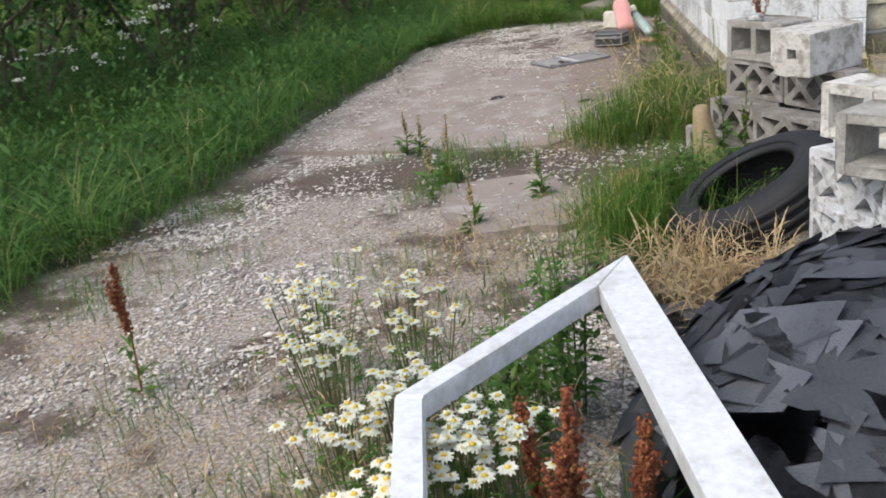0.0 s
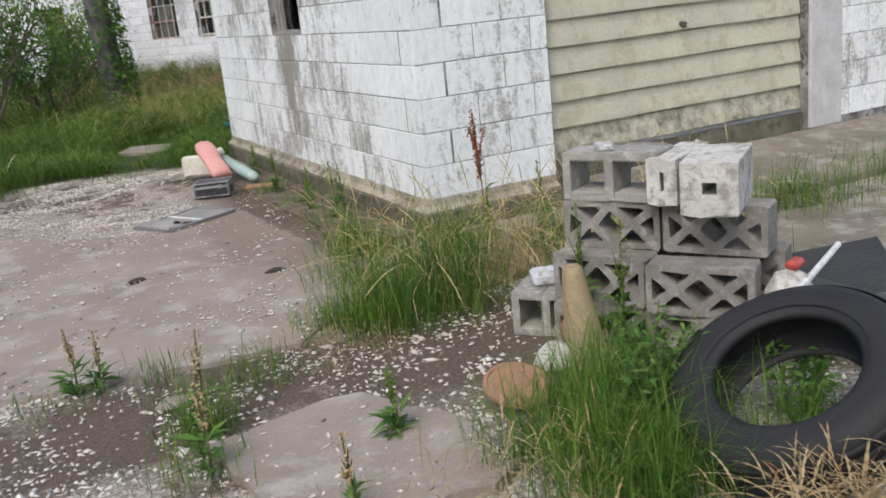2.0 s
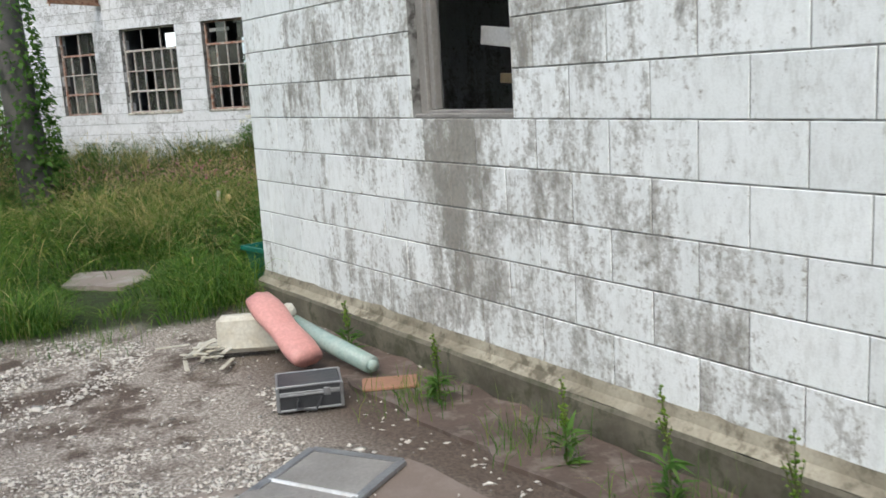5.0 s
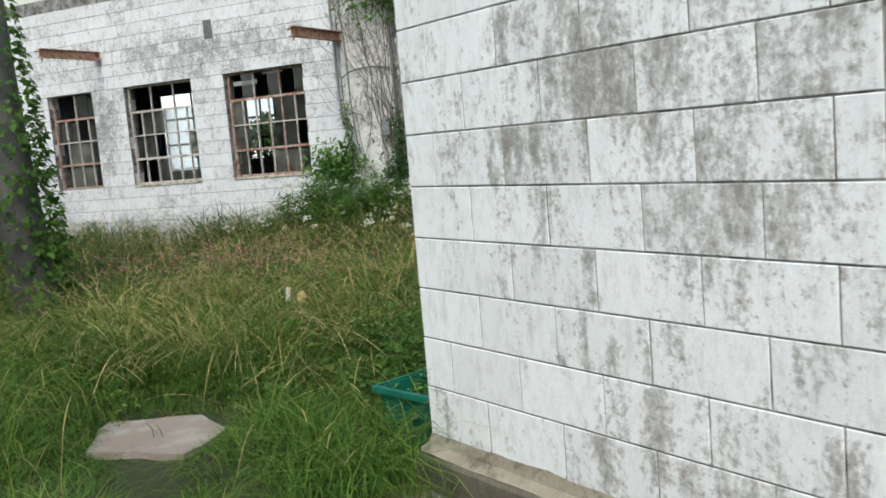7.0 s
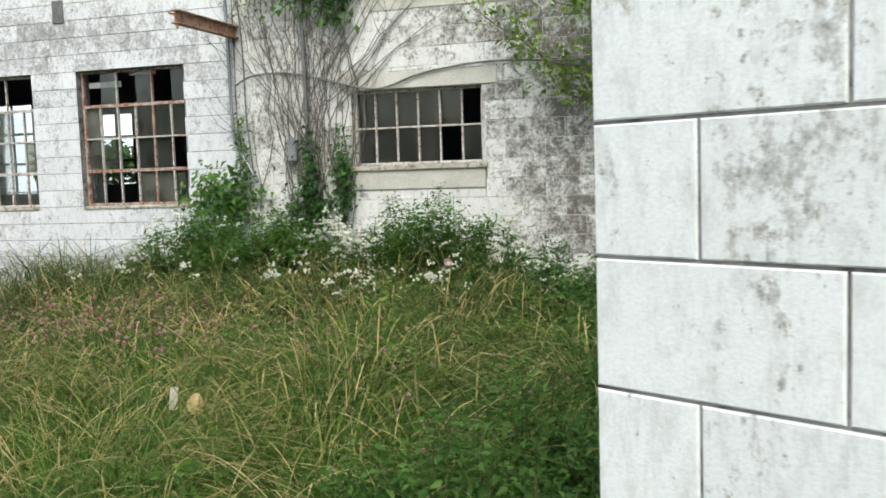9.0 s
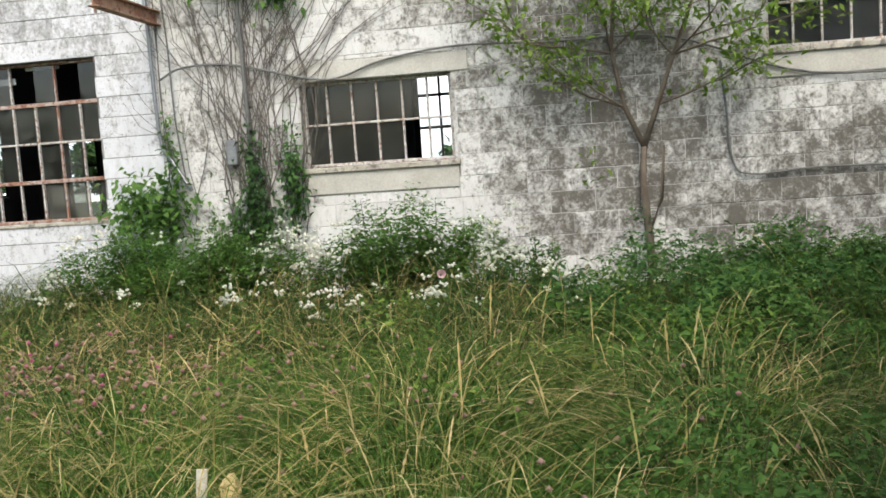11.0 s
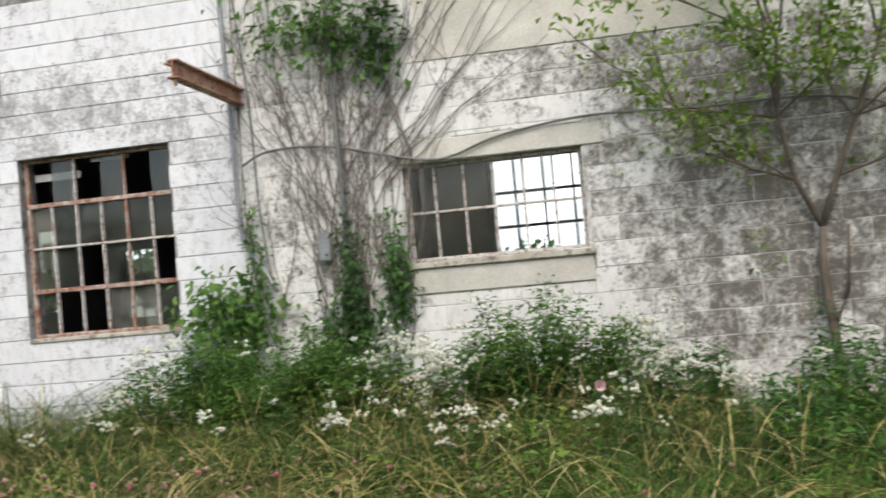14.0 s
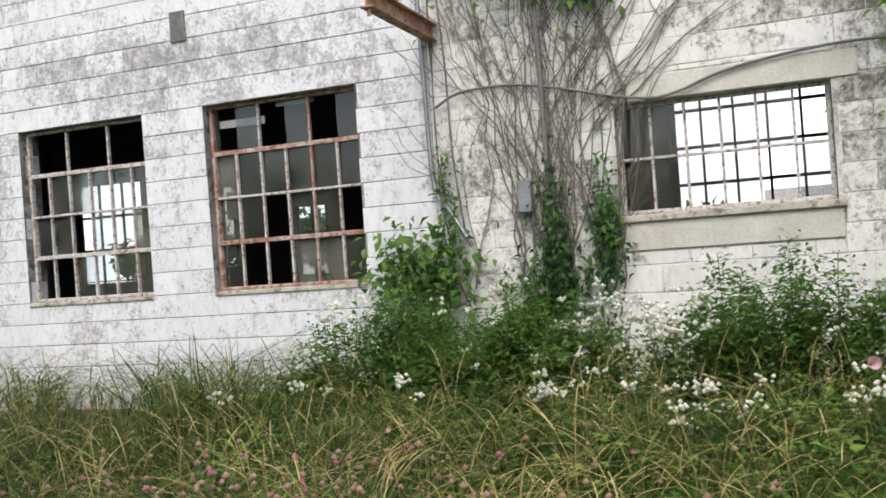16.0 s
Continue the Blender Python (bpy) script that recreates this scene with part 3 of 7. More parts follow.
def shed_plinth():
    """Foundation ledge with a sloping mortar cove above it, round the corner."""
    prof = [(-0.055, -0.1), (-0.062, 0.105), (-0.05, 0.122)]
    cove = [(-0.05, 0.1225), (-0.012, 0.15), (0.004, 0.205)]
    for name, pr, mat, label in (("foundation", prof, M_PLINTH, "dark mossy concrete foundation ledge of the shed"), ("cove", cove, M_COVE, "pale sloping mortar fillet along the shed foot")):
        bm = bmesh.new()
        rings = []
        for px_, py_, dx, dy in ((0, SH_L, 1, -1), (0, 0, 1, 1), (0.93, 0, 0, 1)):
            n = 1
            rings.append([bm.verts.new((px_ + o * (1 if dx else 0), py_ + o * (1 if dy > 0 else -1 if dy < 0 else 0), z)) for o, z in pr])
        mids = []
        for a, b, cnt in ((rings[0], rings[1], 40), (rings[1], rings[2], 8)):
            prev = a
            for i in range(1, cnt + 1):
                if i < cnt:
                    cur = [bm.verts.new(va.co.lerp(vb.co, i / cnt) + Vector((rng.uniform(-.003, .003), rng.uniform(-.003, .003), rng.uniform(-.003, .003)))) for va, vb in zip(a, b)]
                else:
                    cur = b
                for k in range(len(pr) - 1):
                    bm.faces.new((prev[k], cur[k], cur[k + 1], prev[k + 1]))
                prev = cur
        if name == "foundation":
            top = [(-0.05, SH_L + 0.05), (-0.05, -0.05), (0.93, -0.05), (0.93, 0.1), (0.1, 0.1), (0.1, SH_L)]
            vs = [bm.verts.new((x, y, 0.1215)) for x, y in top]
            bm.faces.new(vs)
            end = [bm.verts.new(p) for p in ((-0.05, SH_L + 0.05, -0.1), (0.3, SH_L + 0.05, -0.1), (0.3, SH_L + 0.05, 0.12), (-0.05, SH_L + 0.05, 0.12))]
            bm.faces.new(end)
        bmesh.ops.recalc_face_normals(bm, faces=bm.faces)
        ob = mesh_ob(name, bm, mat)
        tagged(ob, label, "foundation", kind="structure")


shed_plinth()


def shed_window():
    m = M_SIDE
    w = empty("window_1", m, "broken shed window with a weathered grey wooden frame and a hanging board", "window")
    w["kind"] = "structure"
    x0, x1, z0, z1 = WIN
    bm = bmesh.new()
    for a in ((x0, x0 + 0.06, z0, z1), (x1 - 0.035, x1, z0, z1), (x0 + 0.06, x1 - 0.035, z0, z0 + 0.035), (x0 + 0.06, x1 - 0.035, z1 - 0.05, z1)):
        box(bm, a[0], a[1], 0.05, 0.13, a[2], a[3], bevel=0.004)
    part("window_frame", bm, M_SHEET, w)
    bm = bmesh.new()
    for a in ((x0 + 0.062, x0 + 0.1, z0 + 0.037, z1 - 0.052), (x0 + 0.102, x1 - 0.037, z0 + 0.72, z0 + 0.755)):
        box(bm, a[0], a[1], 0.07, 0.11, a[2], a[3], bevel=0.003)
    part("sash", bm, M_SHEET, w)
    bm = bmesh.new()
    box(bm, 0, 0.75, 0, 0.02, 0, 0.09, bevel=0.004, m=pose(x0 + 0.1, 0.35, z0 + 0.33, 0, 7, 0))
    part("board", bm, M_TRIM, w, "pale loose board")
    bm = bmesh.new()
    box(bm, 0, 0.75, 0, 0.02, 0, 0.05, bevel=0.004, m=pose(x0 + 0.05, 0.5, z0 + 0.14, 0, 3, 0))
    part("shelf", bm, M_WOOD, w)
    part("window_sill", box_bm(x0 + 0.002, x1 - 0.002, 0.012, 0.049, z0 - 0.0, z0 + 0.02, bevel=0.004), M_SHEET, w)


shed_window()


def garage_door():
    d = empty("garage_door", pose(DOOR[0], 0.0, 0.26), "closed cream-painted lapped garage door with mildew along its foot", "garage door")
    width, n, pitch = DOOR[1] - DOOR[0], 12, 0.174
    for k in range(n):
        z = 0.03 + k * pitch
        bm = bmesh.new()
        prof = [(0.012, z), (-0.02, z + 0.001), (-0.024, z + 0.008), (-0.022, z + 0.03), (-0.006, z + pitch * 0.7), (-0.002, z + pitch - 0.002), (0.015, z + pitch - 0.002)]
        segs = 12
        cols = [[bm.verts.new((0.012 + (width - 0.024) * i / segs, y + 0.09 + 0.003 * math.sin(i * 1.3 + k), zz + 0.002 * math.sin(i * 0.9 + k * 2))) for y, zz in prof] for i in range(segs + 1)]
        for a, b in zip(cols, cols[1:]):
            for j in range(len(prof) - 1):
                bm.faces.new((a[j], b[j], b[j + 1], a[j + 1]))
        bmesh.ops.recalc_face_normals(bm, faces=bm.faces)
        part("panel", bm, M_DOOR if k else M_DOOR_FOOT, d)
    part("backing", box_bm(0.005, width - 0.005, 0.108, 0.14, 0.02, DOOR[3] - 0.265), M_DOOR, d)
    part("bottom_seal", box_bm(0.01, width - 0.01, 0.06, 0.107, 0.0, 0.028, bevel=0.005), M_STEELBAR, d, "dull metal strip")
    bm = bmesh.new()
    tube(bm, [(1.14, 0.085, 0.77), (1.14, 0.045, 0.77)], 0.02, 0.018, 10)
    box(bm, 1.13, 1.165, 0.035, 0.05, 0.745, 0.785, bevel=0.004)
    part("handle", bm, M_STEELDARK, d, "dark rusted turn handle")


def mildew():
    m, nt, b, g = base_mat("mildewed_cream_paint", 0.75)
    n1, n2 = noisy(nt, g.outputs["Position"], 9.0, 6, 0.7), noisy(nt, g.outputs["Position"], 60, 3)
    col = ramp(nt, n1, [(0.36, (0.52, 0.5, 0.39)), (0.52, (0.34, 0.32, 0.24)), (0.66, (0.13, 0.125, 0.1))])
    nt.links.new(col, b.inputs["Base Color"])
    bump(nt, b, n2, 0.4, 0.004)
    return m


M_DOOR_FOOT = mildew()
garage_door()
bm = bmesh.new()
box(bm, 3.222, 3.34, -0.02, 0.12, 0.14, 2.45, bevel=0.006)
box(bm, 3.345, 3.56, -0.012, 0.004, 0.14, 2.45, bevel=0.004)
tagged(mesh_ob("trim", bm, M_TRIM), "weathered white door jamb boards", "trim", kind="structure")
# added dark box: its colour stands in for shade in the gap below the door
tagged(mesh_ob("threshold", box_bm(0.94, 3.215, 0.05, 0.18, 0.0, 0.259), M_PLINTH), "dark box standing in for the shaded gap under the garage door", "threshold", kind="structure")
tagged(mesh_ob("lintel", box_bm(0.7, 3.6, -0.006, 0.005, 2.43, 2.62, bevel=0.002), M_TRIM), "painted lintel over the garage door", "lintel", kind="structure")

# ---------------------------------------------------------------- hall
M_HALL = Matrix(((U.x, N.x, 0, N.x * FD), (U.y, N.y, 0, N.y * FD), (0, 0, 1, 0), (0, 0, 0, 1)))
SEAM, HALL_L, HALL_R, HALL_TOP, HALL_D = -8.25, -20.0, -1.8, 4.9, 9.0
HALL_COURSE, HALL_BLOCK = 0.1664, 0.3412
HZ0 = 1.108 - 6 * HALL_COURSE
W0, W1, W2 = (-13.12, -12.26, 1.108, 2.46), (-11.677, -10.507, 1.108, 2.439), (-9.981, -8.779, 1.108, 2.439)
W3, W4 = (-7.075, -5.86, 1.412, 2.085), (-3.51, -2.28, 2.06, 2.72)
FAR_DOOR = (-17.15, -16.05, 0.3, 2.02)
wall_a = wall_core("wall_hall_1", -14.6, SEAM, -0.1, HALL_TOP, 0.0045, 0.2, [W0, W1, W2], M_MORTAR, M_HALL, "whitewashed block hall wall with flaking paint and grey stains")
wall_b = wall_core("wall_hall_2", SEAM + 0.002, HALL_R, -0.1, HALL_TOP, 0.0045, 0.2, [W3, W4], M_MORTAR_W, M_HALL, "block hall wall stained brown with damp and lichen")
wall_c = wall_core("wall_hall_3", HALL_L, -14.602, -0.1, HALL_TOP, -0.02, 0.2, [FAR_DOOR], M_HALL_L, M_HALL, "whitewashed far wall with a dark doorway")
OPP = [(-19.3, -17.65, 1.15, 3.1), (-16.6, -15.6, 1.3, 2.8), (-14.43, -13.7, 0.8, 2.3), (-7.72, -5.32, 0.9, 3.74)]
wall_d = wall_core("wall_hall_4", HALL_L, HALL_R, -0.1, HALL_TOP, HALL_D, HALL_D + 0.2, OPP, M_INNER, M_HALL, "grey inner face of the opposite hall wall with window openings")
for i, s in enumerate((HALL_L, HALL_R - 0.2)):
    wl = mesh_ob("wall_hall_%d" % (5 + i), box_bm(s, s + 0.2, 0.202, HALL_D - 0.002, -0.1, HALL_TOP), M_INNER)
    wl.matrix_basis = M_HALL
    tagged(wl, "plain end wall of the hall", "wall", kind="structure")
hall_roof = mesh_ob("ceiling", box_bm(HALL_L - 0.2, HALL_R + 0.2, -0.15, HALL_D + 0.4, HALL_TOP + 0.002, HALL_TOP + 0.2), M_ROOF)
hall_roof.matrix_basis = M_HALL
tagged(hall_roof, "flat roof deck over the hall", "ceiling", kind="structure")
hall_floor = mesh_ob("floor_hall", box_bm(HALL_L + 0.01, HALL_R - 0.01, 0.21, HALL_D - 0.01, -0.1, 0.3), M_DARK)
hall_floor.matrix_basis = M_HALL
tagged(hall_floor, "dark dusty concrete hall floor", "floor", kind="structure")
ledge = mesh_ob("ledge", box_bm(HALL_L, -14.61, -0.075, -0.022, 2.34, 2.42, bevel=0.01), M_SHEET)
ledge.matrix_basis = M_HALL
tagged(ledge, "grey ledge across the far wall", "ledge", kind="structure")


def steel_window(name, o, cols, rows, label, steel, bars_wide=(), missing=(), dirty=(), vent=None, z_rows=None):
    """Steel casement: frame, each bar, each pane that is left."""
    w = empty(name, M_HALL @ pose(o[0], 0, o[2]), label, "window")
    w["kind"] = "structure"
    W, H, y = o[1] - o[0], o[3] - o[2], 0.09
    t = 0.024
    bm = bmesh.new()
    for a in ((0.003, t + 0.006, 0.003, H - 0.003), (W - t - 0.006, W - 0.003, 0.003, H - 0.003), (t + 0.006, W - t - 0.006, 0.003, t + 0.003), (t + 0.006, W - t - 0.006, H - t, H - 0.003)):
        box(bm, a[0], a[1], y - 0.02, y + 0.02, a[2], a[3], bevel=0.003)
    part("window_frame", bm, steel, w)
    zs = z_rows or [H * j / rows for j in range(rows + 1)]
    xs = [W * i / cols for i in range(cols + 1)]
    for i in range(1, cols):
        top = zs[-2] if (len(zs) == 5 and i % 2) else H - t
        part("mullion", box_bm(xs[i] - 0.008, xs[i] + 0.008, y - 0.014, y + 0.014, t + 0.003, top, bevel=0.002), M_MULLION if rng.random() < 0.7 else steel, w)
    for j in range(1, len(zs) - 1):
        h = 0.016 if j in bars_wide else 0.009
        part("transom", box_bm(t, W - t, y - 0.017, y + 0.012, zs[j] - h, zs[j] + h, bevel=0.003), steel if j in bars_wide else M_MULLION, w)
    for i in range(cols):
        for j in range(len(zs) - 1):
            if (i, j) in missing:
                continue
            p = part("pane", box_bm(xs[i] + 0.006, xs[i + 1] - 0.006, y + 0.013, y + 0.017, zs[j] + 0.006, zs[j + 1] - 0.006), M_GLASS_D if (i, j) in dirty else M_GLASS, w)
            p.visible_shadow = False
    return w


Z4 = [0.0, 0.345, 0.665, 0.985, 1.331]
win_1 = steel_window("window_2", W1, 6, 4, "tall steel casement with flaking white bars and broken panes", M_MULLION, (1, 3), {(i, 3) for i in range(6)} | {(0, 0), (1, 0), (2, 1), (0, 2)}, {(5, 1)}, z_rows=Z4)
win_2 = steel_window("window_3", W2, 6, 4, "tall rusted steel casement with missing panes", M_MULLION_R, (1, 3), {(i, 3) for i in (0, 2, 4)} | {(2, 0), (2, 1), (1, 0), (5, 1)}, {(0, 1), (0, 2), (3, 0), (4, 0)}, z_rows=Z4)
win_0 = steel_window("window_4", W0, 4, 4, "rusted steel casement half broken behind leaves", M_MULLION_R, (1, 3), {(0, 3), (1, 3), (0, 1), (2, 2)}, {(1, 1), (2, 1), (1, 0), (2, 0)}, z_rows=Z4)
win_3 = steel_window("window_5", W3, 6, 2, "low wide steel window with white bars under a cream lintel", M_MULLION, (), {(4, 0), (5, 1)}, set())
win_4 = steel_window("window_6", W4, 6, 2, "high steel window with rust-streaked bars", M_MULLION, (), {(1, 1)}, {(0, 1)})


def hall_piece(name, material, label, cat, *a, **k):
    ob = mesh_ob(name, box_bm(*a, **k), material)
    ob.matrix_basis = M_HALL
    return tagged(ob, label, cat, kind="structure")


for o, tag in ((W3, "low"), (W4, "high")):
    hall_piece("window_sill", M_CREAM, "peeling cream concrete sill under the %s window" % tag, "sill", o[0] - 0.03, o[1] + 0.04, -0.035, 0.07, o[2] - 0.045, o[2] - 0.002, bevel=0.006)
    hall_piece("apron_panel", M_LINTEL, "cream painted band below the %s window" % tag, "trim", o[0] - 0.01, o[1] + 0.02, -0.012, 0.004, o[2] - 0.215, o[2] - 0.047, bevel=0.004)
    hall_piece("lintel", M_LINTEL, "cream concrete lintel over the %s window" % tag, "lintel", o[0] - 0.1, o[1] + 0.14, -0.012, 0.004, o[3] + 0.002, o[3] + 0.15, bevel=0.005)
for o in (W1, W2):
    hall_piece("window_sill", M_CREAM, "worn cream sill of the tall casement", "sill", o[0] - 0.0, o[1] + 0.0, -0.012, 0.069, o[2] - 0.03, o[2] + 0.002, bevel=0.006)
hall_piece("lintel", M_LINTEL, "smooth cream band high on the hall wall", "trim", -6.9, -4.7, -0.006, 0.004, 2.775, 3.25, bevel=0.003)
for o in OPP:
    n, rows = max(2, round((o[1] - o[0]) / 0.48)), round((o[3] - o[2]) / 0.56)
    w = empty("window_opposite", M_HALL @ pose(o[0], HALL_D + 0.1, o[2]), "steel window in the opposite hall wall, glass gone", "window", "opposite windows")
    w["kind"] = "structure"
    W, H = o[1] - o[0], o[3] - o[2]
    for i in range(0, n + 1):
        t = 0.05 if i in (0, n) else 0.02
        xx = min(max(W * i / n, t), W - t)
        part("mullion", box_bm(xx - t, xx + t, -0.02, 0.02, 0.003, H - 0.003, bevel=0.002), M_STEELDARK, w)
    for j in range(0, rows + 1):
        part("transom", box_bm(0.003, W - 0.003, -0.024, 0.016, H * j / rows - (0 if j else -0.022) - 0.026 * (j > 0), H * j / rows + 0.026 * (j < rows) + 0.02 * (j == 0), bevel=0.002), M_STEELDARK, w)
for a, b, z, h in ((-9.93, -9.56, 2.28, 0.055), (-9.46, -9.16, 2.385, 0.03), (-9.92, -9.84, 1.62, 0.2)):
    bd_ = mesh_ob("loose_board", box_bm(a, b, 0.13, 0.145, z, z + h, bevel=0.003), M_TRIM)
    bd_.matrix_basis = M_HALL
    tagged(bd_, "pale board scrap fixed behind the rusted casement", "board", "board scraps")
# upright post at the hall's end
post = mesh_ob("corner_post", box_bm(HALL_R + 0.003, HALL_R + 0.42, -0.35, 0.2, -0.1, 4.6, bevel=0.02), M_POST)
post.matrix_basis = M_HALL
tagged(post, "tall moss-green timber post beside the stained wall", "post")

# ---------------------------------------------------------------- things in the yard
def cinder_block(m, material, label, l=0.39, h=0.19, d=0.19, cores=2, w=0.034):
    """Hollow block lying on its side: two cores run through it."""
    bm = bmesh.new()
    core = (l - (cores + 1) * w) / cores
    cuts_x = [-l / 2]
    for i in range(cores):
        cuts_x += [cuts_x[-1] + w, cuts_x[-1] + w + core]
    cuts_x.append(l / 2)
    r = random.Random(int(m.translation.x * 1000) + int(m.translation.y * 100))
    for i in range(2 * cores + 1):
        solid = i % 2 == 0
        if solid:
            box(bm, cuts_x[i], cuts_x[i + 1], -d / 2, d / 2, 0, h)
        else:
            box(bm, cuts_x[i], cuts_x[i + 1], -d / 2, d / 2, 0, w)
            box(bm, cuts_x[i], cuts_x[i + 1], -d / 2, d / 2, h - w, h)
    bmesh.ops.remove_doubles(bm, verts=bm.verts, dist=1e-4)
    bm.verts.index_update()
    seen = {}
    for f in bm.faces:
        seen.setdefault(frozenset(v.index for v in f.verts), []).append(f)
    bmesh.ops.delete(bm, geom=[f for fs in seen.values() if len(fs) > 1 for f in fs], context="FACES_ONLY")
    sharp = [e for e in bm.edges if len(e.link_faces) == 2 and e.calc_face_angle(0) > 1]
    bmesh.ops.bevel(bm, geom=sharp, offset=0.006, segments=2, affect="EDGES", profile=0.6)
    for v in bm.verts:
        v.co += Vector((r.uniform(-1, 1), r.uniform(-1, 1), r.uniform(-1, 1))) * 0.0025
    ob = mesh_ob("concrete_block", bm, material)
    ob.matrix_basis = m
    return tagged(ob, label, "block", "loose concrete blocks")


def screen_block(m, material, label, l=0.39, h=0.19, d=0.13):
    """Pierced screen block: one casting whose crossing webs leave a diamond and six triangles."""
    r = random.Random(int(m.translation.x * 3000) + int(m.translation.y * 700) + int(m.translation.z * 50))
    w, k = 0.024, 0.016
    x0, x1, z0, z1 = -l / 2 + w, l / 2 - w, w, h - w
    zc, c1, c2 = h / 2, (-l / 2 + w) / 2, (l / 2 - w) / 2
    holes = [[(-c2 + 1.9 * k, zc), (0, z1 - k), (c2 - 1.9 * k, zc), (0, z0 + k)],
             [(x0, z0 + 1.6 * k), (c1 - 1.9 * k, zc), (x0, z1 - 1.6 * k)], [(x1, z0 + 1.6 * k), (x1, z1 - 1.6 * k), (c2 + 1.9 * k, zc)]]
    for c in (c1, c2):
        a, b = (x0, 0) if c < 0 else (0, x1)
        holes += [[(a + 1.7 * k, z1), (c, zc + k), (b - 1.7 * k, z1)], [(a + 1.7 * k, z0), (b - 1.7 * k, z0), (c, zc - k)]]
    bm = bmesh.new()
    edges = []

    def loop(pts):
        vs = [bm.verts.new((x, -d / 2, z)) for x, z in pts]
        edges.extend(bm.edges.new((vs[i], vs[(i + 1) % len(vs)])) for i in range(len(vs)))
    q = 0.008
    loop([(-l / 2 + q, 0), (l / 2 - q, 0), (l / 2, q), (l / 2, h - q), (l / 2 - q, h), (-l / 2 + q, h), (-l / 2, h - q), (-l / 2, q)])
    for hole in holes:
        n, pts = len(hole), []
        for i in range(n):
            p, a, b = Vector(hole[i]), Vector(hole[i - 1]), Vector(hole[(i + 1) % n])
            jit = Vector((r.uniform(-0.003, 0.003), r.uniform(-0.003, 0.003)))
            pts += [p.lerp(a, 0.2) + jit, p.lerp(a, 0.06).lerp(p.lerp(b, 0.06), 0.5) + jit, p.lerp(b, 0.2) + jit]
        loop(pts)
    bmesh.ops.triangle_fill(bm, edges=edges, use_beauty=True)
    ext = bmesh.ops.extrude_face_region(bm, geom=bm.faces[:])
    for v in ext["geom"]:
        if isinstance(v, bmesh.types.BMVert):
            v.co.y += d
    bmesh.ops.recalc_face_normals(bm, faces=bm.faces)
    ob = mesh_ob("screen_block", bm, material)
    ob.matrix_basis = m
    return tagged(ob, label, "block", "pierced screen blocks")

STACK1 = pose(-0.335, -1.965, -0.03, 0, 0, -58.5)
for x, y, z, a in ((0.17, -0.03, 0.0, 5), (0.58, -0.06, 0.0, -4), (0.17, -0.02, 0.192, -5), (0.57, -0.07, 0.192, 4), (0.18, 0.1, 0.384, 2), (0.59, 0.09, 0.384, -2)):
    if z in (0.192,) and x > 0.5:
        screen_block(STACK1 @ pose(x, y, z, 0, 0, a), M_BREEZE, "grey pierced screen block with a whitewashed end in a stack")
    else:
        screen_block(STACK1 @ pose(x, y, z, 0, 0, a), M_BREEZE, "dark grey pierced screen block in a leaning stack")
screen_block(STACK1 @ pose(0.2, 0.22, 0.0, 0, 0, 4), M_BREEZE, "dark grey pierced screen block in a leaning stack")
screen_block(STACK1 @ pose(0.62, 0.2, 0.192, 0, 0, 1), M_BREEZE, "dark grey pierced screen block in a leaning stack")
screen_block(STACK1 @ pose(0.61, 0.21, 0.0, 0, 0, 1), M_BREEZE, "dark grey pierced screen block in a leaning stack")
screen_block(STACK1 @ pose(0.2, 0.2, 0.192, 0, 0, 1), M_BREEZE, "dark grey pierced screen block in a leaning stack")
screen_block(STACK1 @ pose(0.4, 0.25, 0.384, 0, 0, 3), M_BREEZE, "dark grey pierced screen block in a leaning stack")
cinder_block(STACK1 @ pose(0.19, 0.12, 0.577, 0, 0, 0), M_BLOCK, "hollow grey concrete block with white-crusted top on the stack")
cinder_block(STACK1 @ pose(0.42, 0.16, 0.577, 0, 0, -3), M_BLOCK_P, "chipped cream-splashed half block on the stack", l=0.12, h=0.175, d=0.36, cores=1, w=0.05)
cinder_block(STACK1 @ pose(0.605, 0.03, 0.577, 0, 0, 6), M_BLOCK_P, "pale worn hollow block set end-on on the stack", l=0.2, d=0.36, cores=1, w=0.072)
cinder_block(pose(-0.33, -1.84, -0.02, 0, 0, -50), M_BLOCK, "dark grey hollow block on the gravel beside the stack", l=0.3, d=0.24)
chip = mesh_ob("block_fragment", box_bm(-0.09, 0.09, -0.06, 0.06, 0, 0.06, bevel=0.015), M_BREEZE_W)
chip.matrix_basis = pose(-0.31, -1.81, 0.168, 0, 0, -20)
tagged(chip, "white painted chip of block lying on a hollow block", "rubble")
chip = mesh_ob("block_fragment", box_bm(-0.04, 0.04, -0.03, 0.03, 0, 0.035, bevel=0.01), M_BREEZE_W)
chip.matrix_basis = STACK1 @ pose(0.16, 0.06, 0.767, 0, 0, 25)
tagged(chip, "small white chip lying on the top block", "rubble")

STACK2 = pose(-0.33, -3.68, -0.05, 0, 0, -70)
for x, y, z, a in ((0.2, 0.02, 0.0, 3), (0.6, 0.0, 0.0, -2), (0.18, 0.2, 0.0, 1), (0.6, 0.2, 0.0, 1), (0.22, 0.06, 0.192, -4), (0.63, 0.03, 0.192, 4), (0.2, 0.25, 0.192, 2), (0.62, 0.22, 0.192, 0), (0.21, 0.08, 0.384, 3), (0.6, 0.06, 0.384, -3)):
    screen_block(STACK2 @ pose(x, y, z, 0, 0, a), M_BREEZE_W, "white-splashed pierced screen block in a rough stack")
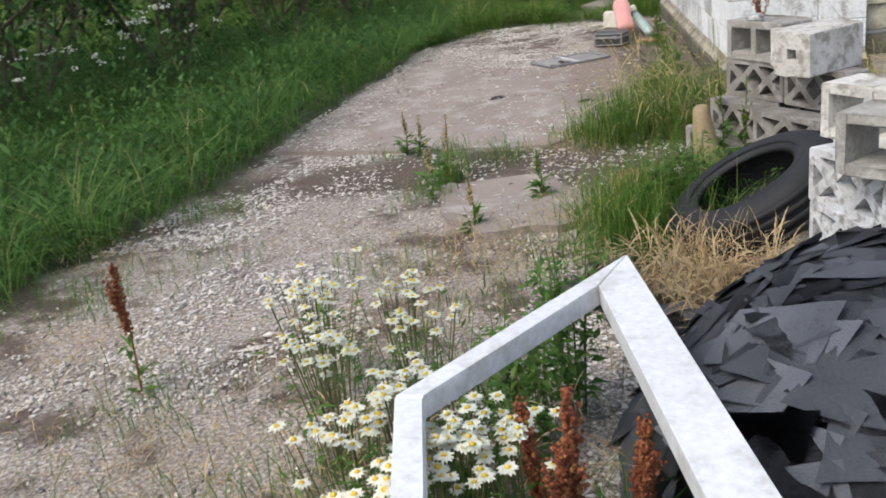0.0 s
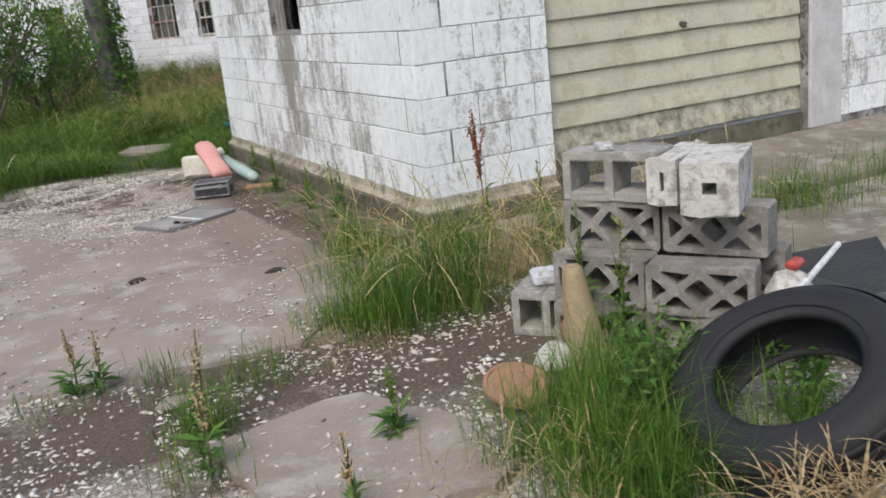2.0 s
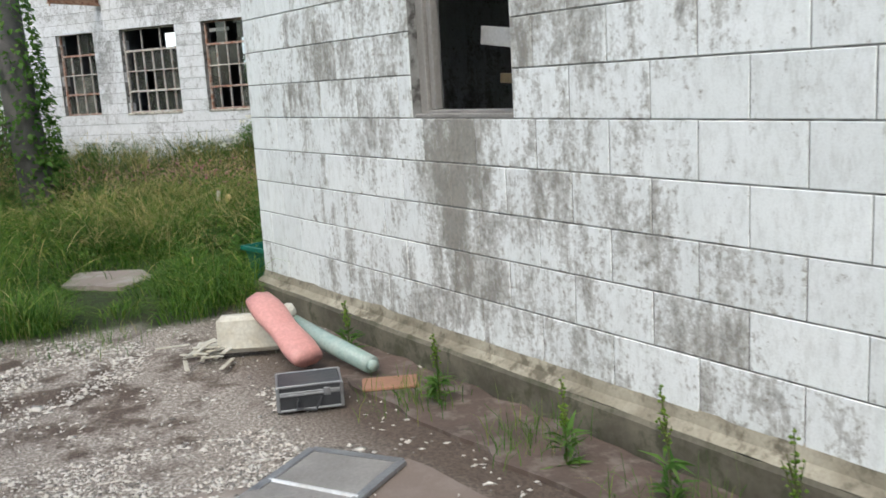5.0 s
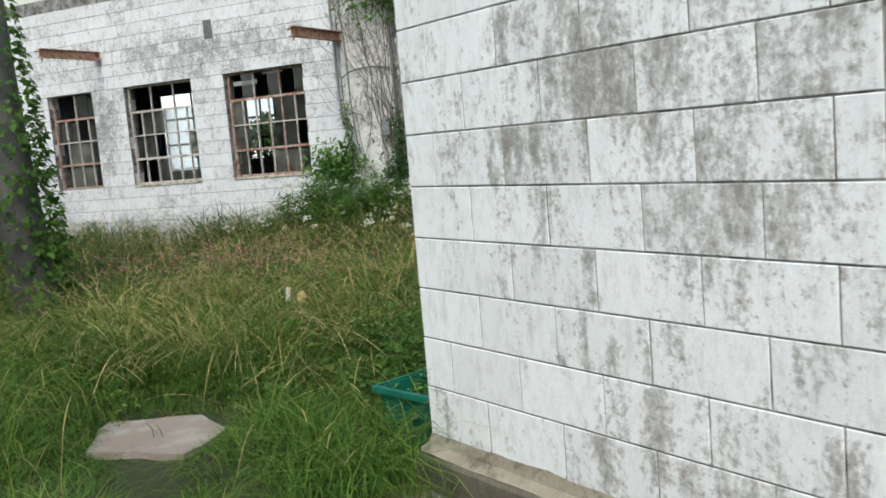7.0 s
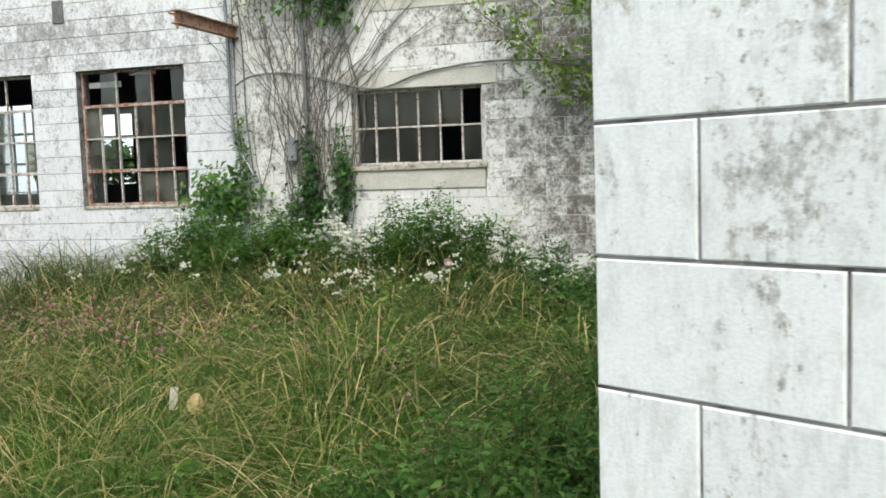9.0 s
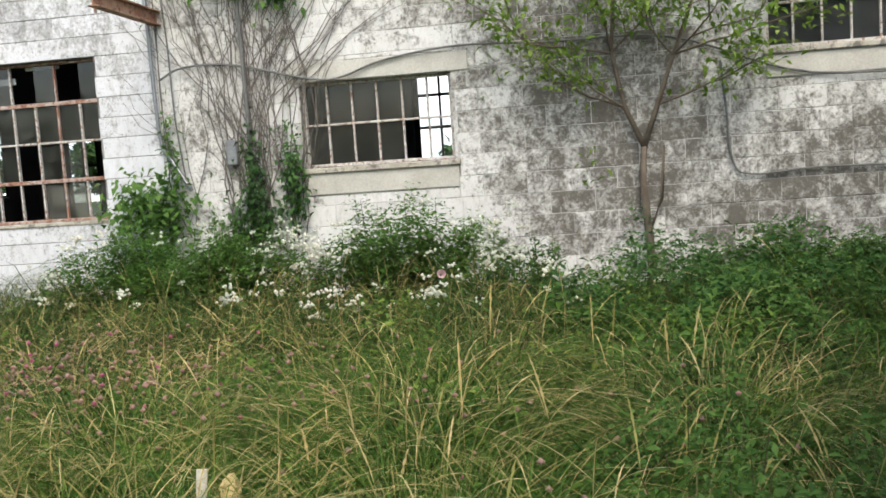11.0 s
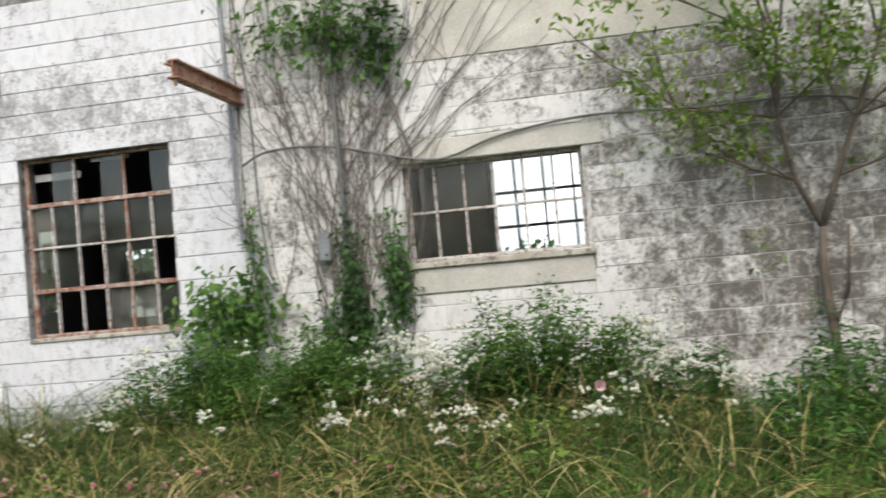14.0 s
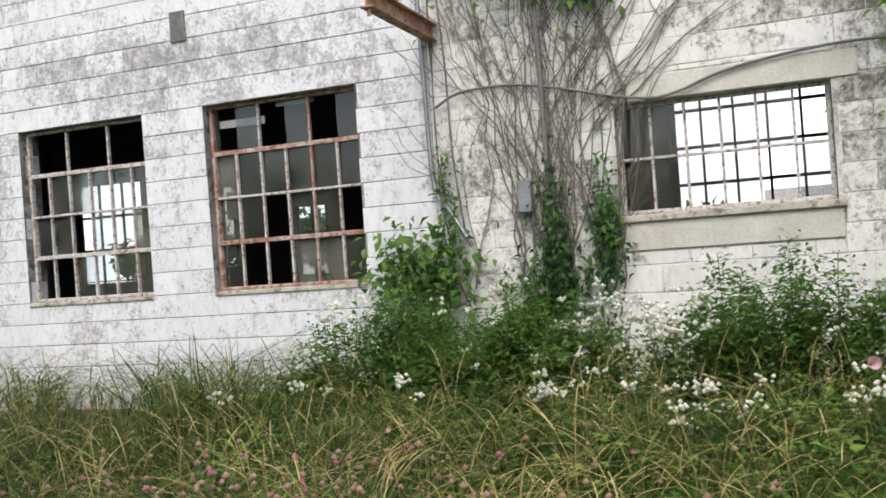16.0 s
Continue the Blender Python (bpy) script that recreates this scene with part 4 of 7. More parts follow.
screen_block(STACK2 @ pose(0.4, 0.24, 0.384, 0, 0, 2), M_BREEZE_W, "white-splashed pierced screen block in a rough stack")
cinder_block(STACK2 @ pose(0.1, 0.24, 0.577, 0, 0, 14), M_BLOCK_P, "hollow block with a bright white top on the rough stack")
cinder_block(STACK2 @ pose(0.47, 0.05, 0.577, 0, 0, 24), M_BLOCK, "buff hollow concrete block on the rough stack")
for i, (x, y, a) in enumerate(((-0.02, -0.12, 20), (0.2, -0.2, 70), (-0.12, 0.05, 120), (0.42, -0.16, -15))):
    f = mesh_ob("block_fragment", box_bm(-0.11, 0.11, -0.05, 0.05, 0, 0.05 + 0.02 * (i % 2), bevel=0.018), M_BLOCK_P)
    f.matrix_basis = STACK2 @ pose(x, y, 0.0, 3 * i - 4, 5, a)
    tagged(f, "broken pale piece of concrete block at the stack foot", "rubble", "block rubble")


def tyre(m):
    t = empty("tyre", m, "large worn black truck tyre lying tilted with grass growing inside", "tyre")
    R, r_in, wd, seg = 0.35, 0.205, 0.21, 64
    prof = [(r_in, -wd * 0.36), (r_in + 0.012, -wd * 0.44), (r_in + 0.06, -wd * 0.5), (R - 0.05, -wd * 0.49), (R - 0.015, -wd * 0.42), (R, -wd * 0.3), (R + 0.004, 0), (R, wd * 0.3), (R - 0.015, wd * 0.42), (R - 0.05, wd * 0.49),
            (r_in + 0.06, wd * 0.5), (r_in + 0.012, wd * 0.44), (r_in, wd * 0.36), (r_in + 0.025, wd * 0.33), (r_in + 0.1, wd * 0.44), (R - 0.04, wd * 0.3), (R - 0.03, 0), (R - 0.04, -wd * 0.3), (r_in + 0.1, -wd * 0.44), (r_in + 0.025, -wd * 0.33)]

    def ring(pf, name, closed, mat, mod=None):
        bm = bmesh.new()
        cols = []
        for i in range(seg):
            a = math.tau * i / seg
            cols.append([bm.verts.new((rr * math.cos(a), rr * math.sin(a), zz)) for rr, zz in pf])
        n = len(pf)
        for i in range(seg):
            p, q = cols[i], cols[(i + 1) % seg]
            for k in range(n if closed else n - 1):
                bm.faces.new((p[k], q[k], q[(k + 1) % n], p[(k + 1) % n]))
        bmesh.ops.recalc_face_normals(bm, faces=bm.faces)
        return part(name, bm, mat, t, smooth=True)
    ring(prof, "casing", True, M_RUBBER)
    for zz in (-0.06, -0.02, 0.02, 0.06):
        ring([(R + 0.003, zz - 0.012), (R + 0.009, zz - 0.009), (R + 0.009, zz + 0.009), (R + 0.003, zz + 0.012)], "tread_rib", False, M_RUBBER)
    ring([(r_in + 0.03, wd * 0.497), (r_in + 0.045, wd * 0.515), (r_in + 0.06, wd * 0.502)], "bead_rim", False, M_RUBBER)


tyre(Matrix.Translation((-0.41, -3.2, 0.195)) @ Vector((-0.47, -0.03, 0.88)).to_track_quat("Z", "Y").to_matrix().to_4x4())

# shingle heap
HEAP_C, HEAP_R, HEAP_H = (-0.08, -4.9), (0.95, 1.2), 0.42


def heap_z(x, y):
    q = ((x - HEAP_C[0]) / HEAP_R[0]) ** 2 + ((y - HEAP_C[1]) / HEAP_R[1]) ** 2
    return max(0.0, HEAP_H * (1 - q ** 2)) - 0.02


def shingle_heap():
    bm = bmesh.new()
    n, rad = 28, 9
    rings = []
    for j in range(rad + 1):
        rr = j / rad
        rings.append([bm.verts.new((HEAP_C[0] + HEAP_R[0] * rr * math.cos(a), HEAP_C[1] + HEAP_R[1] * rr * math.sin(a),
                                    heap_z(HEAP_C[0] + HEAP_R[0] * rr * math.cos(a), HEAP_C[1] + HEAP_R[1] * rr * math.sin(a)) - 0.03 + 0.02 * math.sin(5 * a + j))) for a in [math.tau * i / n for i in range(n)]])
    for p, q in zip(rings, rings[1:]):
        for i in range(n):
            bm.faces.new((p[i], q[i], q[(i + 1) % n], p[(i + 1) % n]))
    bmesh.ops.remove_doubles(bm, verts=bm.verts, dist=1e-4)
    bmesh.ops.recalc_face_normals(bm, faces=bm.faces)
    tagged(mesh_ob("felt_mound", bm, M_SHINGLE), "dark heap of crushed roofing felt under the shingles", "rubble heap")
    r = random.Random(11)
    meshes = []
    for k in range(6):
        bm = bmesh.new()
        L, W = r.uniform(0.28, 0.38), r.uniform(0.24, 0.32)
        nx, ny = 5, 3
        skew = r.uniform(-0.06, 0.06)
        top = [[bm.verts.new((-L / 2 + L * i / nx + skew * j / ny + r.uniform(-.006, .006), -W / 2 + W * j / ny + r.uniform(-.008, .008), 0.008 + 0.004 * math.sin(i * 1.1 + k) * math.cos(j + k))) for j in range(ny + 1)] for i in range(nx + 1)]
        for i in range(nx):
            for j in range(ny):
                if (j == ny - 1 and i == 2 and k == 5) or (k == 3 and i == 0 and j == 0):
                    continue
                bm.faces.new((top[i][j], top[i + 1][j], top[i + 1][j + 1], top[i][j + 1]))
        bmesh.ops.solidify(bm, geom=bm.faces[:], thickness=0.006)
        bmesh.ops.recalc_face_normals(bm, faces=bm.faces)
        me = bpy.data.meshes.new("shingle")
        bm.to_mesh(me)
        bm.free()
        me.materials.append(M_SHINGLE if k % 3 else M_SHINGLE_D)
        meshes.append(me)
    for i in range(260):
        a, q = r.uniform(0, math.tau), math.sqrt(r.uniform(0, 1.0))
        x, y = HEAP_C[0] + HEAP_R[0] * q * math.cos(a), HEAP_C[1] + HEAP_R[1] * q * math.sin(a)
        e = 0.05
        nrm = Vector((-(heap_z(x + e, y) - heap_z(x - e, y)) / (2 * e), -(heap_z(x, y + e) - heap_z(x, y - e)) / (2 * e), 1)).normalized()
        nrm = (nrm + Vector((r.uniform(-.03, .03), r.uniform(-.03, .03), 0))).normalized()
        ob = new("shingle", meshes[i % 6])
        ob.matrix_basis = Matrix.Translation((x, y, heap_z(x, y) + 0.002 + 0.035 * (i / 260))) @ nrm.to_track_quat("Z", "Y").to_matrix().to_4x4() @ pose(0, 0, 0, 0, 0, r.choice((0, 90, 180)) + r.gauss(32, 12))
        tagged(ob, "torn charcoal asphalt shingle tossed on the heap", "shingle", "shingles on the heap")
    for i, (x, y) in enumerate(((-0.92, -3.5), (-0.9, -3.75), (-0.72, -3.62), (-0.98, -3.28), (-0.85, -3.95), (-0.7, -3.9), (-1.05, -3.62))):
        ob = new("shingle", meshes[i % 6])
        ob.matrix_basis = pose(x, y, float(ground_z(x, y)) + 0.006 + 0.004 * i, r.uniform(-3, 3), r.uniform(-3, 3), r.gauss(32, 15))
        tagged(ob, "grey asphalt shingle lying flat on the gravel", "shingle", "shingles on the gravel")


shingle_heap()


def white_frame():
    """Vinyl window frame thrown across the heap: head and stiles mitred at the corners."""
    c0, c1, c2 = Vector((-0.985, -4.46, 0.47)), Vector((-1.525, -5.17, 0.45)), Vector((-0.785, -5.75, 0.48))
    f = empty("window_frame_scrap", Matrix.Translation(c0), "white vinyl window frame thrown across weeds and shingles", "window frame")
    a, b = (c1 - c0).normalized(), (c2 - c0).normalized()
    sin = a.cross(b).length
    M, L = (c1 - c0).length, (c2 - c0).length

    def rail(name, quad):
        bm = bmesh.new()
        n = a.cross(b).normalized()
        n = n if n.z > 0 else -n
        lo, mid, hi = ([bm.verts.new(q + n * h) for q in quad] for h in (-0.055, -0.006, 0.0))
        cen = sum((v.co for v in hi), Vector()) / 4
        for v in hi:
            v.co += (cen - v.co).normalized() * 0.006
        for p, q in ((lo, mid), (mid, hi)):
            for k in range(4):
                bm.faces.new((p[k], p[(k + 1) % 4], q[(k + 1) % 4], q[k]))
        bm.faces.new(lo[::-1])
        bm.faces.new(hi)
        bmesh.ops.recalc_face_normals(bm, faces=bm.faces)
        part(name, bm, M_FRAME, f)
    o, wa, wb, wc = Vector((0, 0, 0)), 0.055 / sin, 0.115 / sin, 0.06 / sin
    inner, far = a * wb + b * wa, a * (M - wc) + b * wa
    rail("stile", [o, inner, a * wb + b * L, b * L])
    rail("head", [o + a * 0.002, a * M, far, inner + a * 0.002])
    rail("stile", [a * M + b * 0.003, a * M + b * L * 0.75, a * (M - wc) + b * L * 0.75, far + b * 0.003])
    bm = bmesh.new()
    tube(bm, [c1 - c0 + Vector((0.03, 0, -0.05)), c1 - c0 + Vector((0.06, 0.03, -0.47))], 0.018, 0.018, 6)
    part("leg", bm, M_FRAME, f)

white_frame()


def disc_lid():
    bm = bmesh.new()
    n = 36
    prof = [(0, 0.012), (0.105, 0.012), (0.112, 0.02), (0.122, 0.018), (0.124, 0.004), (0.118, 0.0), (0, 0.0)]
    for i in range(n):
        a, b = math.tau * i / n, math.tau * (i + 1) / n
        for (r0, z0), (r1, z1) in zip(prof, prof[1:]):
            vs = [(r0 * math.cos(a), r0 * math.sin(a), z0), (r0 * math.cos(b), r0 * math.sin(b), z0), (r1 * math.cos(b), r1 * math.sin(b), z1), (r1 * math.cos(a), r1 * math.sin(a), z1)]
            bm.faces.new([bm.verts.new(v) for v in (vs if r0 > 0 and r1 > 0 else (vs[1:] if r0 == 0 else vs[:3]))])
    bmesh.ops.remove_doubles(bm, verts=bm.verts, dist=1e-5)
    bmesh.ops.recalc_face_normals(bm, faces=bm.faces)
    ob = mesh_ob("saucer", bm, M_TERRA)
    ob.matrix_basis = pose(-0.84, -2.36, 0.03, 16, -6, 20)
    tagged(ob, "round terracotta saucer tipped on the gravel", "saucer")


disc_lid()


def rock(name, m, size, material, label, seed):
    bm = bmesh.new()
    bmesh.ops.create_icosphere(bm, subdivisions=2, radius=1)
    for v in bm.verts:
        k = 1 + 0.25 * noise.noise(v.co * 1.7 + Vector((seed, 0, 0)))
        v.co = Vector((v.co.x * size[0] * k, v.co.y * size[1] * k, max(-0.3, v.co.z) * size[2] * k))
    ob = mesh_ob(name, bm, material)
    ob.matrix_basis = m
    return tagged(ob, label, "stone")


rock("stone", pose(-0.57, -2.2, 0.01, 0, 0, 30), (0.09, 0.07, 0.07), M_BLOCK_P, "pale lump of broken concrete on the gravel", 1)
rock("stone", pose(-1.89, -1.57, -0.005, 0, 0, 10), (0.07, 0.05, 0.02), M_SLAB, "flat pinkish stone on the gravel", 2)
rock("stone", pose(-0.36, -2.05, 0.02, 0, 0, 70), (0.1, 0.08, 0.09), M_TERRA, "brown rubble stone at the stack foot", 3)
rock("stone", pose(-0.05, -0.95, -0.02, 0, 0, 20), (0.3, 0.2, 0.09), M_SANDY, "low mound of orange sand near the shed corner", 5)
rock("dirt_clod", pose(-1.725, 0.321, 0.0, 0, 0, 40), (0.065, 0.04, 0.018), M_HOLE, "dark clod of rotted leaves on the slab", 7)["category"] = "clod"
rock("dirt_clod", pose(-1.036, -0.1, 0.0, 0, 0, 10), (0.06, 0.035, 0.02), M_HOLE, "dark clod of rotted leaves on the slab", 8)["category"] = "clod"



def traffic_cone(m):
    """Small faded cone with a rounded tip on a square foot."""
    c = empty("traffic_cone", m, "small faded yellow plastic cone standing by the block stack", "cone")
    part("foot", box_bm(-0.11, 0.11, -0.11, 0.11, 0.0, 0.025, bevel=0.008), M_CONE, c)
    bm = bmesh.new()
    prof = [(0.1, 0.024), (0.088, 0.05), (0.078, 0.06), (0.042, 0.36), (0.036, 0.385), (0.02, 0.395), (0.016, 0.38)]
    rings = [[bm.verts.new((r * math.cos(k * math.tau / 24), r * math.sin(k * math.tau / 24), z)) for k in range(24)] for r, z in prof]
    for p, q in zip(rings, rings[1:]):
        for k in range(24):
            bm.faces.new((p[k], p[(k + 1) % 24], q[(k + 1) % 24], q[k]))
    bm.faces.new(rings[-1])
    part("body", bm, M_CONE, c, smooth=True)


traffic_cone(pose(-0.455, -2.245, -0.02, 3, -5, -58))

bm = bmesh.new()
box(bm, -0.36, 0.36, -0.25, 0.25, 0, 0.012, bevel=0.004)
box(bm, -0.37, -0.355, -0.26, 0.26, 0.012, 0.03, bevel=0.003)
ob = mesh_ob("plastic_sheet", bm, M_CRATE)
ob.matrix_basis = pose(0.55, -2.35, 0.1, 8, -10, -40)
tagged(ob, "dark plastic panel lying behind the block stack", "panel")
bm = bmesh.new()
tube(bm, [(0.02, -2.82, 0.29), (0.5, -2.58, 0.31)], 0.012, 0.012, 8)
ob = mesh_ob("metal_tube", bm, M_FRAME)
tagged(ob, "thin white metal tube resting on the tyre and panel", "tube")
bm = bmesh.new()
box(bm, -0.4, 0.4, -0.3, 0.3, 0, 0.16, bevel=0.03)
ob = mesh_ob("rubbish_bag", bm, M_CRATE)
ob.matrix_basis = pose(0.5, -2.5, -0.04, 0, 0, -50)
tagged(ob, "slumped black rubbish sack behind the tyre", "bag")
ob = mesh_ob("plastic_bottle", box_bm(-0.04, 0.04, -0.025, 0.025, 0, 0.035, bevel=0.012), M_RED)
ob.matrix_basis = pose(0.12, -2.72, 0.33, 0, 0, 20)
tagged(ob, "crushed red and white plastic bottle by the stack", "bottle")
rock("stone", pose(0.1, -2.72, 0.15, 0, 0, 20), (0.12, 0.1, 0.2), M_BLOCK_P, "pale rubble lump beside the block stack", 9)

# ---- heap of household things at the foot of the shed wall
bm = bmesh.new()
r = random.Random(4)
cols = []
for i in range(13):
    t = i / 12
    c = Vector((-0.575 + 0.02 * t, 3.45 - 0.5 * t, 0.3 - 0.22 * t))
    rr = 0.062 + 0.01 * math.sin(t * 3.1) + 0.006 * math.sin(t * 9)
    d = Vector((0.02, -0.5, -0.22)).normalized()
    a = d.cross(Vector((0, 0, 1))).normalized()
    b = d.cross(a)
    cols.append([bm.verts.new(c + a * (rr * 1.25 * math.cos(k * math.tau / 14)) + b * (rr * (0.72 + 0.06 * math.sin(3 * k + i)) * math.sin(k * math.tau / 14))) for k in range(14)])
for p, q in zip(cols, cols[1:]):
    for k in range(14):
        bm.faces.new((p[k], p[(k + 1) % 14], q[(k + 1) % 14], q[k]))
bm.faces.new(cols[0][::-1])
bm.faces.new(cols[-1])
tagged(mesh_ob("rolled_mat", bm, M_PINK, smooth=True), "faded pink rolled foam mat leaning on a foam block", "mat")
ob = mesh_ob("foam_block", box_bm(-0.17, 0.17, -0.06, 0.06, 0, 0.2, bevel=0.025), M_PALE)
ob.matrix_basis = pose(-0.60, 3.56, 0.0, -6, 0, -30)
tagged(ob, "off-white foam block standing on the gravel", "foam")
bm = bmesh.new()
tube(bm, [(-0.45, 3.4, 0.17), (-0.38, 3.1, 0.10), (-0.34, 2.72, 0.055)], 0.05, 0.045, 14)
tube(bm, [(-0.34, 2.72, 0.055), (-0.337, 2.69, 0.052)], 0.03, 0.028, 12)
tagged(mesh_ob("mesh_roll", bm, M_BOTTLE, smooth=True), "roll of greenish plastic netting against the plinth", "netting")
rock("foam_ball", pose(-0.46, 3.36, 0.22), (0.05, 0.05, 0.05), M_PALE, "white crumpled foam ball on the netting roll", 12)["category"] = "foam"
for i in range(26):
    bm = bmesh.new()
    ln = r.uniform(0.08, 0.2)
    box(bm, -ln / 2, ln / 2, -0.012, 0.012, 0, 0.008, bevel=0.003)
    ob = mesh_ob("wood_scrap", bm, M_PALE)
    ob.matrix_basis = pose(-0.83 + r.gauss(0, 0.08), 3.6 + r.gauss(0, 0.1), -0.01 + 0.004 * i * 0.8, r.uniform(-8, 8), r.uniform(-12, 12), r.uniform(0, 180))
    tagged(ob, "splintered pale strip in a small scrap pile", "scrap", "scrap strips")


def tool_case():
    c = empty("tool_case", pose(-0.72, 2.62, -0.01, 0, 0, -24), "small black case with bright metal edges lying on the slab", "case")
    part("body", box_bm(-0.14, 0.14, -0.1, 0.1, 0.0, 0.075, bevel=0.008), M_CRATE, c)
    part("lid", box_bm(-0.14, 0.14, -0.1, 0.1, 0.079, 0.115, bevel=0.008), M_CRATE, c)
    for z in (0.0, 0.068, 0.078, 0.108):
        bm = bmesh.new()
        for a in ((-0.145, 0.145, -0.105, -0.096), (-0.145, 0.145, 0.096, 0.105), (-0.145, -0.136, -0.096, 0.096), (0.136, 0.145, -0.096, 0.096)):
            box(bm, *a, z, z + 0.01, bevel=0.002)
        part("edge_trim", bm, M_STEELBAR, c, "bright aluminium edging")
    for x in (-0.14, 0.14):
        for y in (-0.1, 0.1):
            part("corner_trim", box_bm(x - 0.008, x + 0.008, y - 0.008, y + 0.008, 0.002, 0.114, bevel=0.003), M_STEELBAR, c)
    bm = bmesh.new()
    tube(bm, [(-0.05, -0.1, 0.05), (-0.06, -0.16, 0.03), (0.02, -0.17, 0.02), (0.05, -0.1, 0.05)], 0.006, 0.006, 6)
    part("handle", bm, M_CRATE, c)
    part("latch", box_bm(0.06, 0.09, -0.108, -0.1, 0.06, 0.095, bevel=0.002), M_STEELBAR, c)


tool_case()


def insect_screen():
    pts = [Vector(p) for p in ((-1.5, 1.76, 0), (-1.31, 1.44, 0), (-0.79, 1.73, 0), (-0.99, 2.06, 0))]
    s = empty("insect_screen", Matrix.Translation(pts[0]), "torn grey insect screen panel in a bent metal frame", "screen")
    q = [p - pts[0] for p in pts]
    for i in range(4):
        a, b = q[i], q[(i + 1) % 4]
        bm = bmesh.new()
        d = (b - a).normalized()
        n = Vector((-d.y, d.x, 0)) * 0.017
        sec = [a - n, a + n, b + n, b - n]
        lo = [bm.verts.new(v + Vector((0, 0, 0.003 + 0.002 * i))) for v in sec]
        hi = [bm.verts.new(v + Vector((0, 0, 0.02 + 0.001 * i))) for v in sec]
        bm.faces.new(lo[::-1])
        bm.faces.new(hi)
        for k in range(4):
            bm.faces.new((lo[k], lo[(k + 1) % 4], hi[(k + 1) % 4], hi[k]))
        part("frame_rail", bm, M_STEELBAR, s)
    a, b = q[0].lerp(q[3], 0.5) * 0.0 + q[0].lerp(q[1], 0.0).lerp(q[3], 0.52), q[1].lerp(q[2], 0.48)
    bm = bmesh.new()
    tube(bm, [a + Vector((0, 0, 0.014)), b + Vector((0, 0, 0.014))], 0.011, 0.011, 6)
    part("cross_rail", bm, M_FRAME, s)
    bm = bmesh.new()
    n = 10
    r = random.Random(5)
    grid = [[bm.verts.new(q[0].lerp(q[1], i / n).lerp(q[3].lerp(q[2], i / n), j / n) + Vector((0, 0, 0.012 + (r.uniform(0, 0.018) if j < 4 else 0.001)))) for j in range(n + 1)] for i in range(n + 1)]
    for i in range(n):
        for j in range(n):
            if j in (2, 3) and i > 5 and r.random() < 0.5:
                continue
            bm.faces.new((grid[i][j], grid[i + 1][j], grid[i + 1][j + 1], grid[i][j + 1]))
    bmesh.ops.recalc_face_normals(bm, faces=bm.faces)
    for f in bm.faces:
        if f.normal.z < 0:
            f.normal_flip()
    bmesh.ops.solidify(bm, geom=bm.faces[:], thickness=-0.004)
    part("mesh_sheet", bm, M_SHEET, s)


insect_screen()
ob = mesh_ob("roof_tile", box_bm(-0.13, 0.13, -0.08, 0.08, 0, 0.015, bevel=0.004), M_TERRA)
ob.matrix_basis = pose(-0.34, 2.55, -0.003, 0, 0, -30)
tagged(ob, "flat red-brown tile lying by the plinth", "tile")


def green_tub():
    t = empty("plastic_tub", pose(0.31, 5.02, -0.07, 0, 0, 8), "open dark green plastic tub half sunk in weeds behind the shed", "tub")
    n = 4
    bm = bmesh.new()
    lo, hi, ih, il = (0.15, 0.19, 0.0), (0.19, 0.235, 0.34), (0.18, 0.225, 0.34), (0.14, 0.18, 0.02)
    rings = [[bm.verts.new((sx * w, sy * d, z)) for sx, sy in ((-1, -1), (1, -1), (1, 1), (-1, 1))] for w, d, z in (lo, hi, ih, il)]
    for p, q in zip(rings, rings[1:]):
        for k in range(4):
            bm.faces.new((p[k], p[(k + 1) % 4], q[(k + 1) % 4], q[k]))
    bm.faces.new(rings[0][::-1])
    bm.faces.new(rings[-1])
    bmesh.ops.recalc_face_normals(bm, faces=bm.faces)
    part("body", bm, M_GREENBIN, t)
    bm = bmesh.new()
    for a in ((-0.215, 0.215, -0.26, -0.237), (-0.215, 0.215, 0.237, 0.26), (-0.215, -0.192, -0.237, 0.237), (0.192, 0.215, -0.237, 0.237)):
        box(bm, *a, 0.315, 0.35, bevel=0.005)
    part("rim", bm, M_GREENBIN, t)


green_tub()
rock("plastic_bag", pose(0.86, 7.45, 0.34, 0, 0, 10), (0.04, 0.035, 0.065), M_YELLOWBAG, "pale yellow crumpled bag caught in tall grass", 21)["category"] = "bag"
ob = mesh_ob("paper_scrap", box_bm(-0.018, 0.018, -0.003, 0.003, 0.12, 0.22, bevel=0.002), M_PALE)
ob.matrix_basis = pose(0.77, 7.51, 0.22, 0, 6, -40)
tagged(ob, "cream scrap of card caught in tall grass", "scrap")

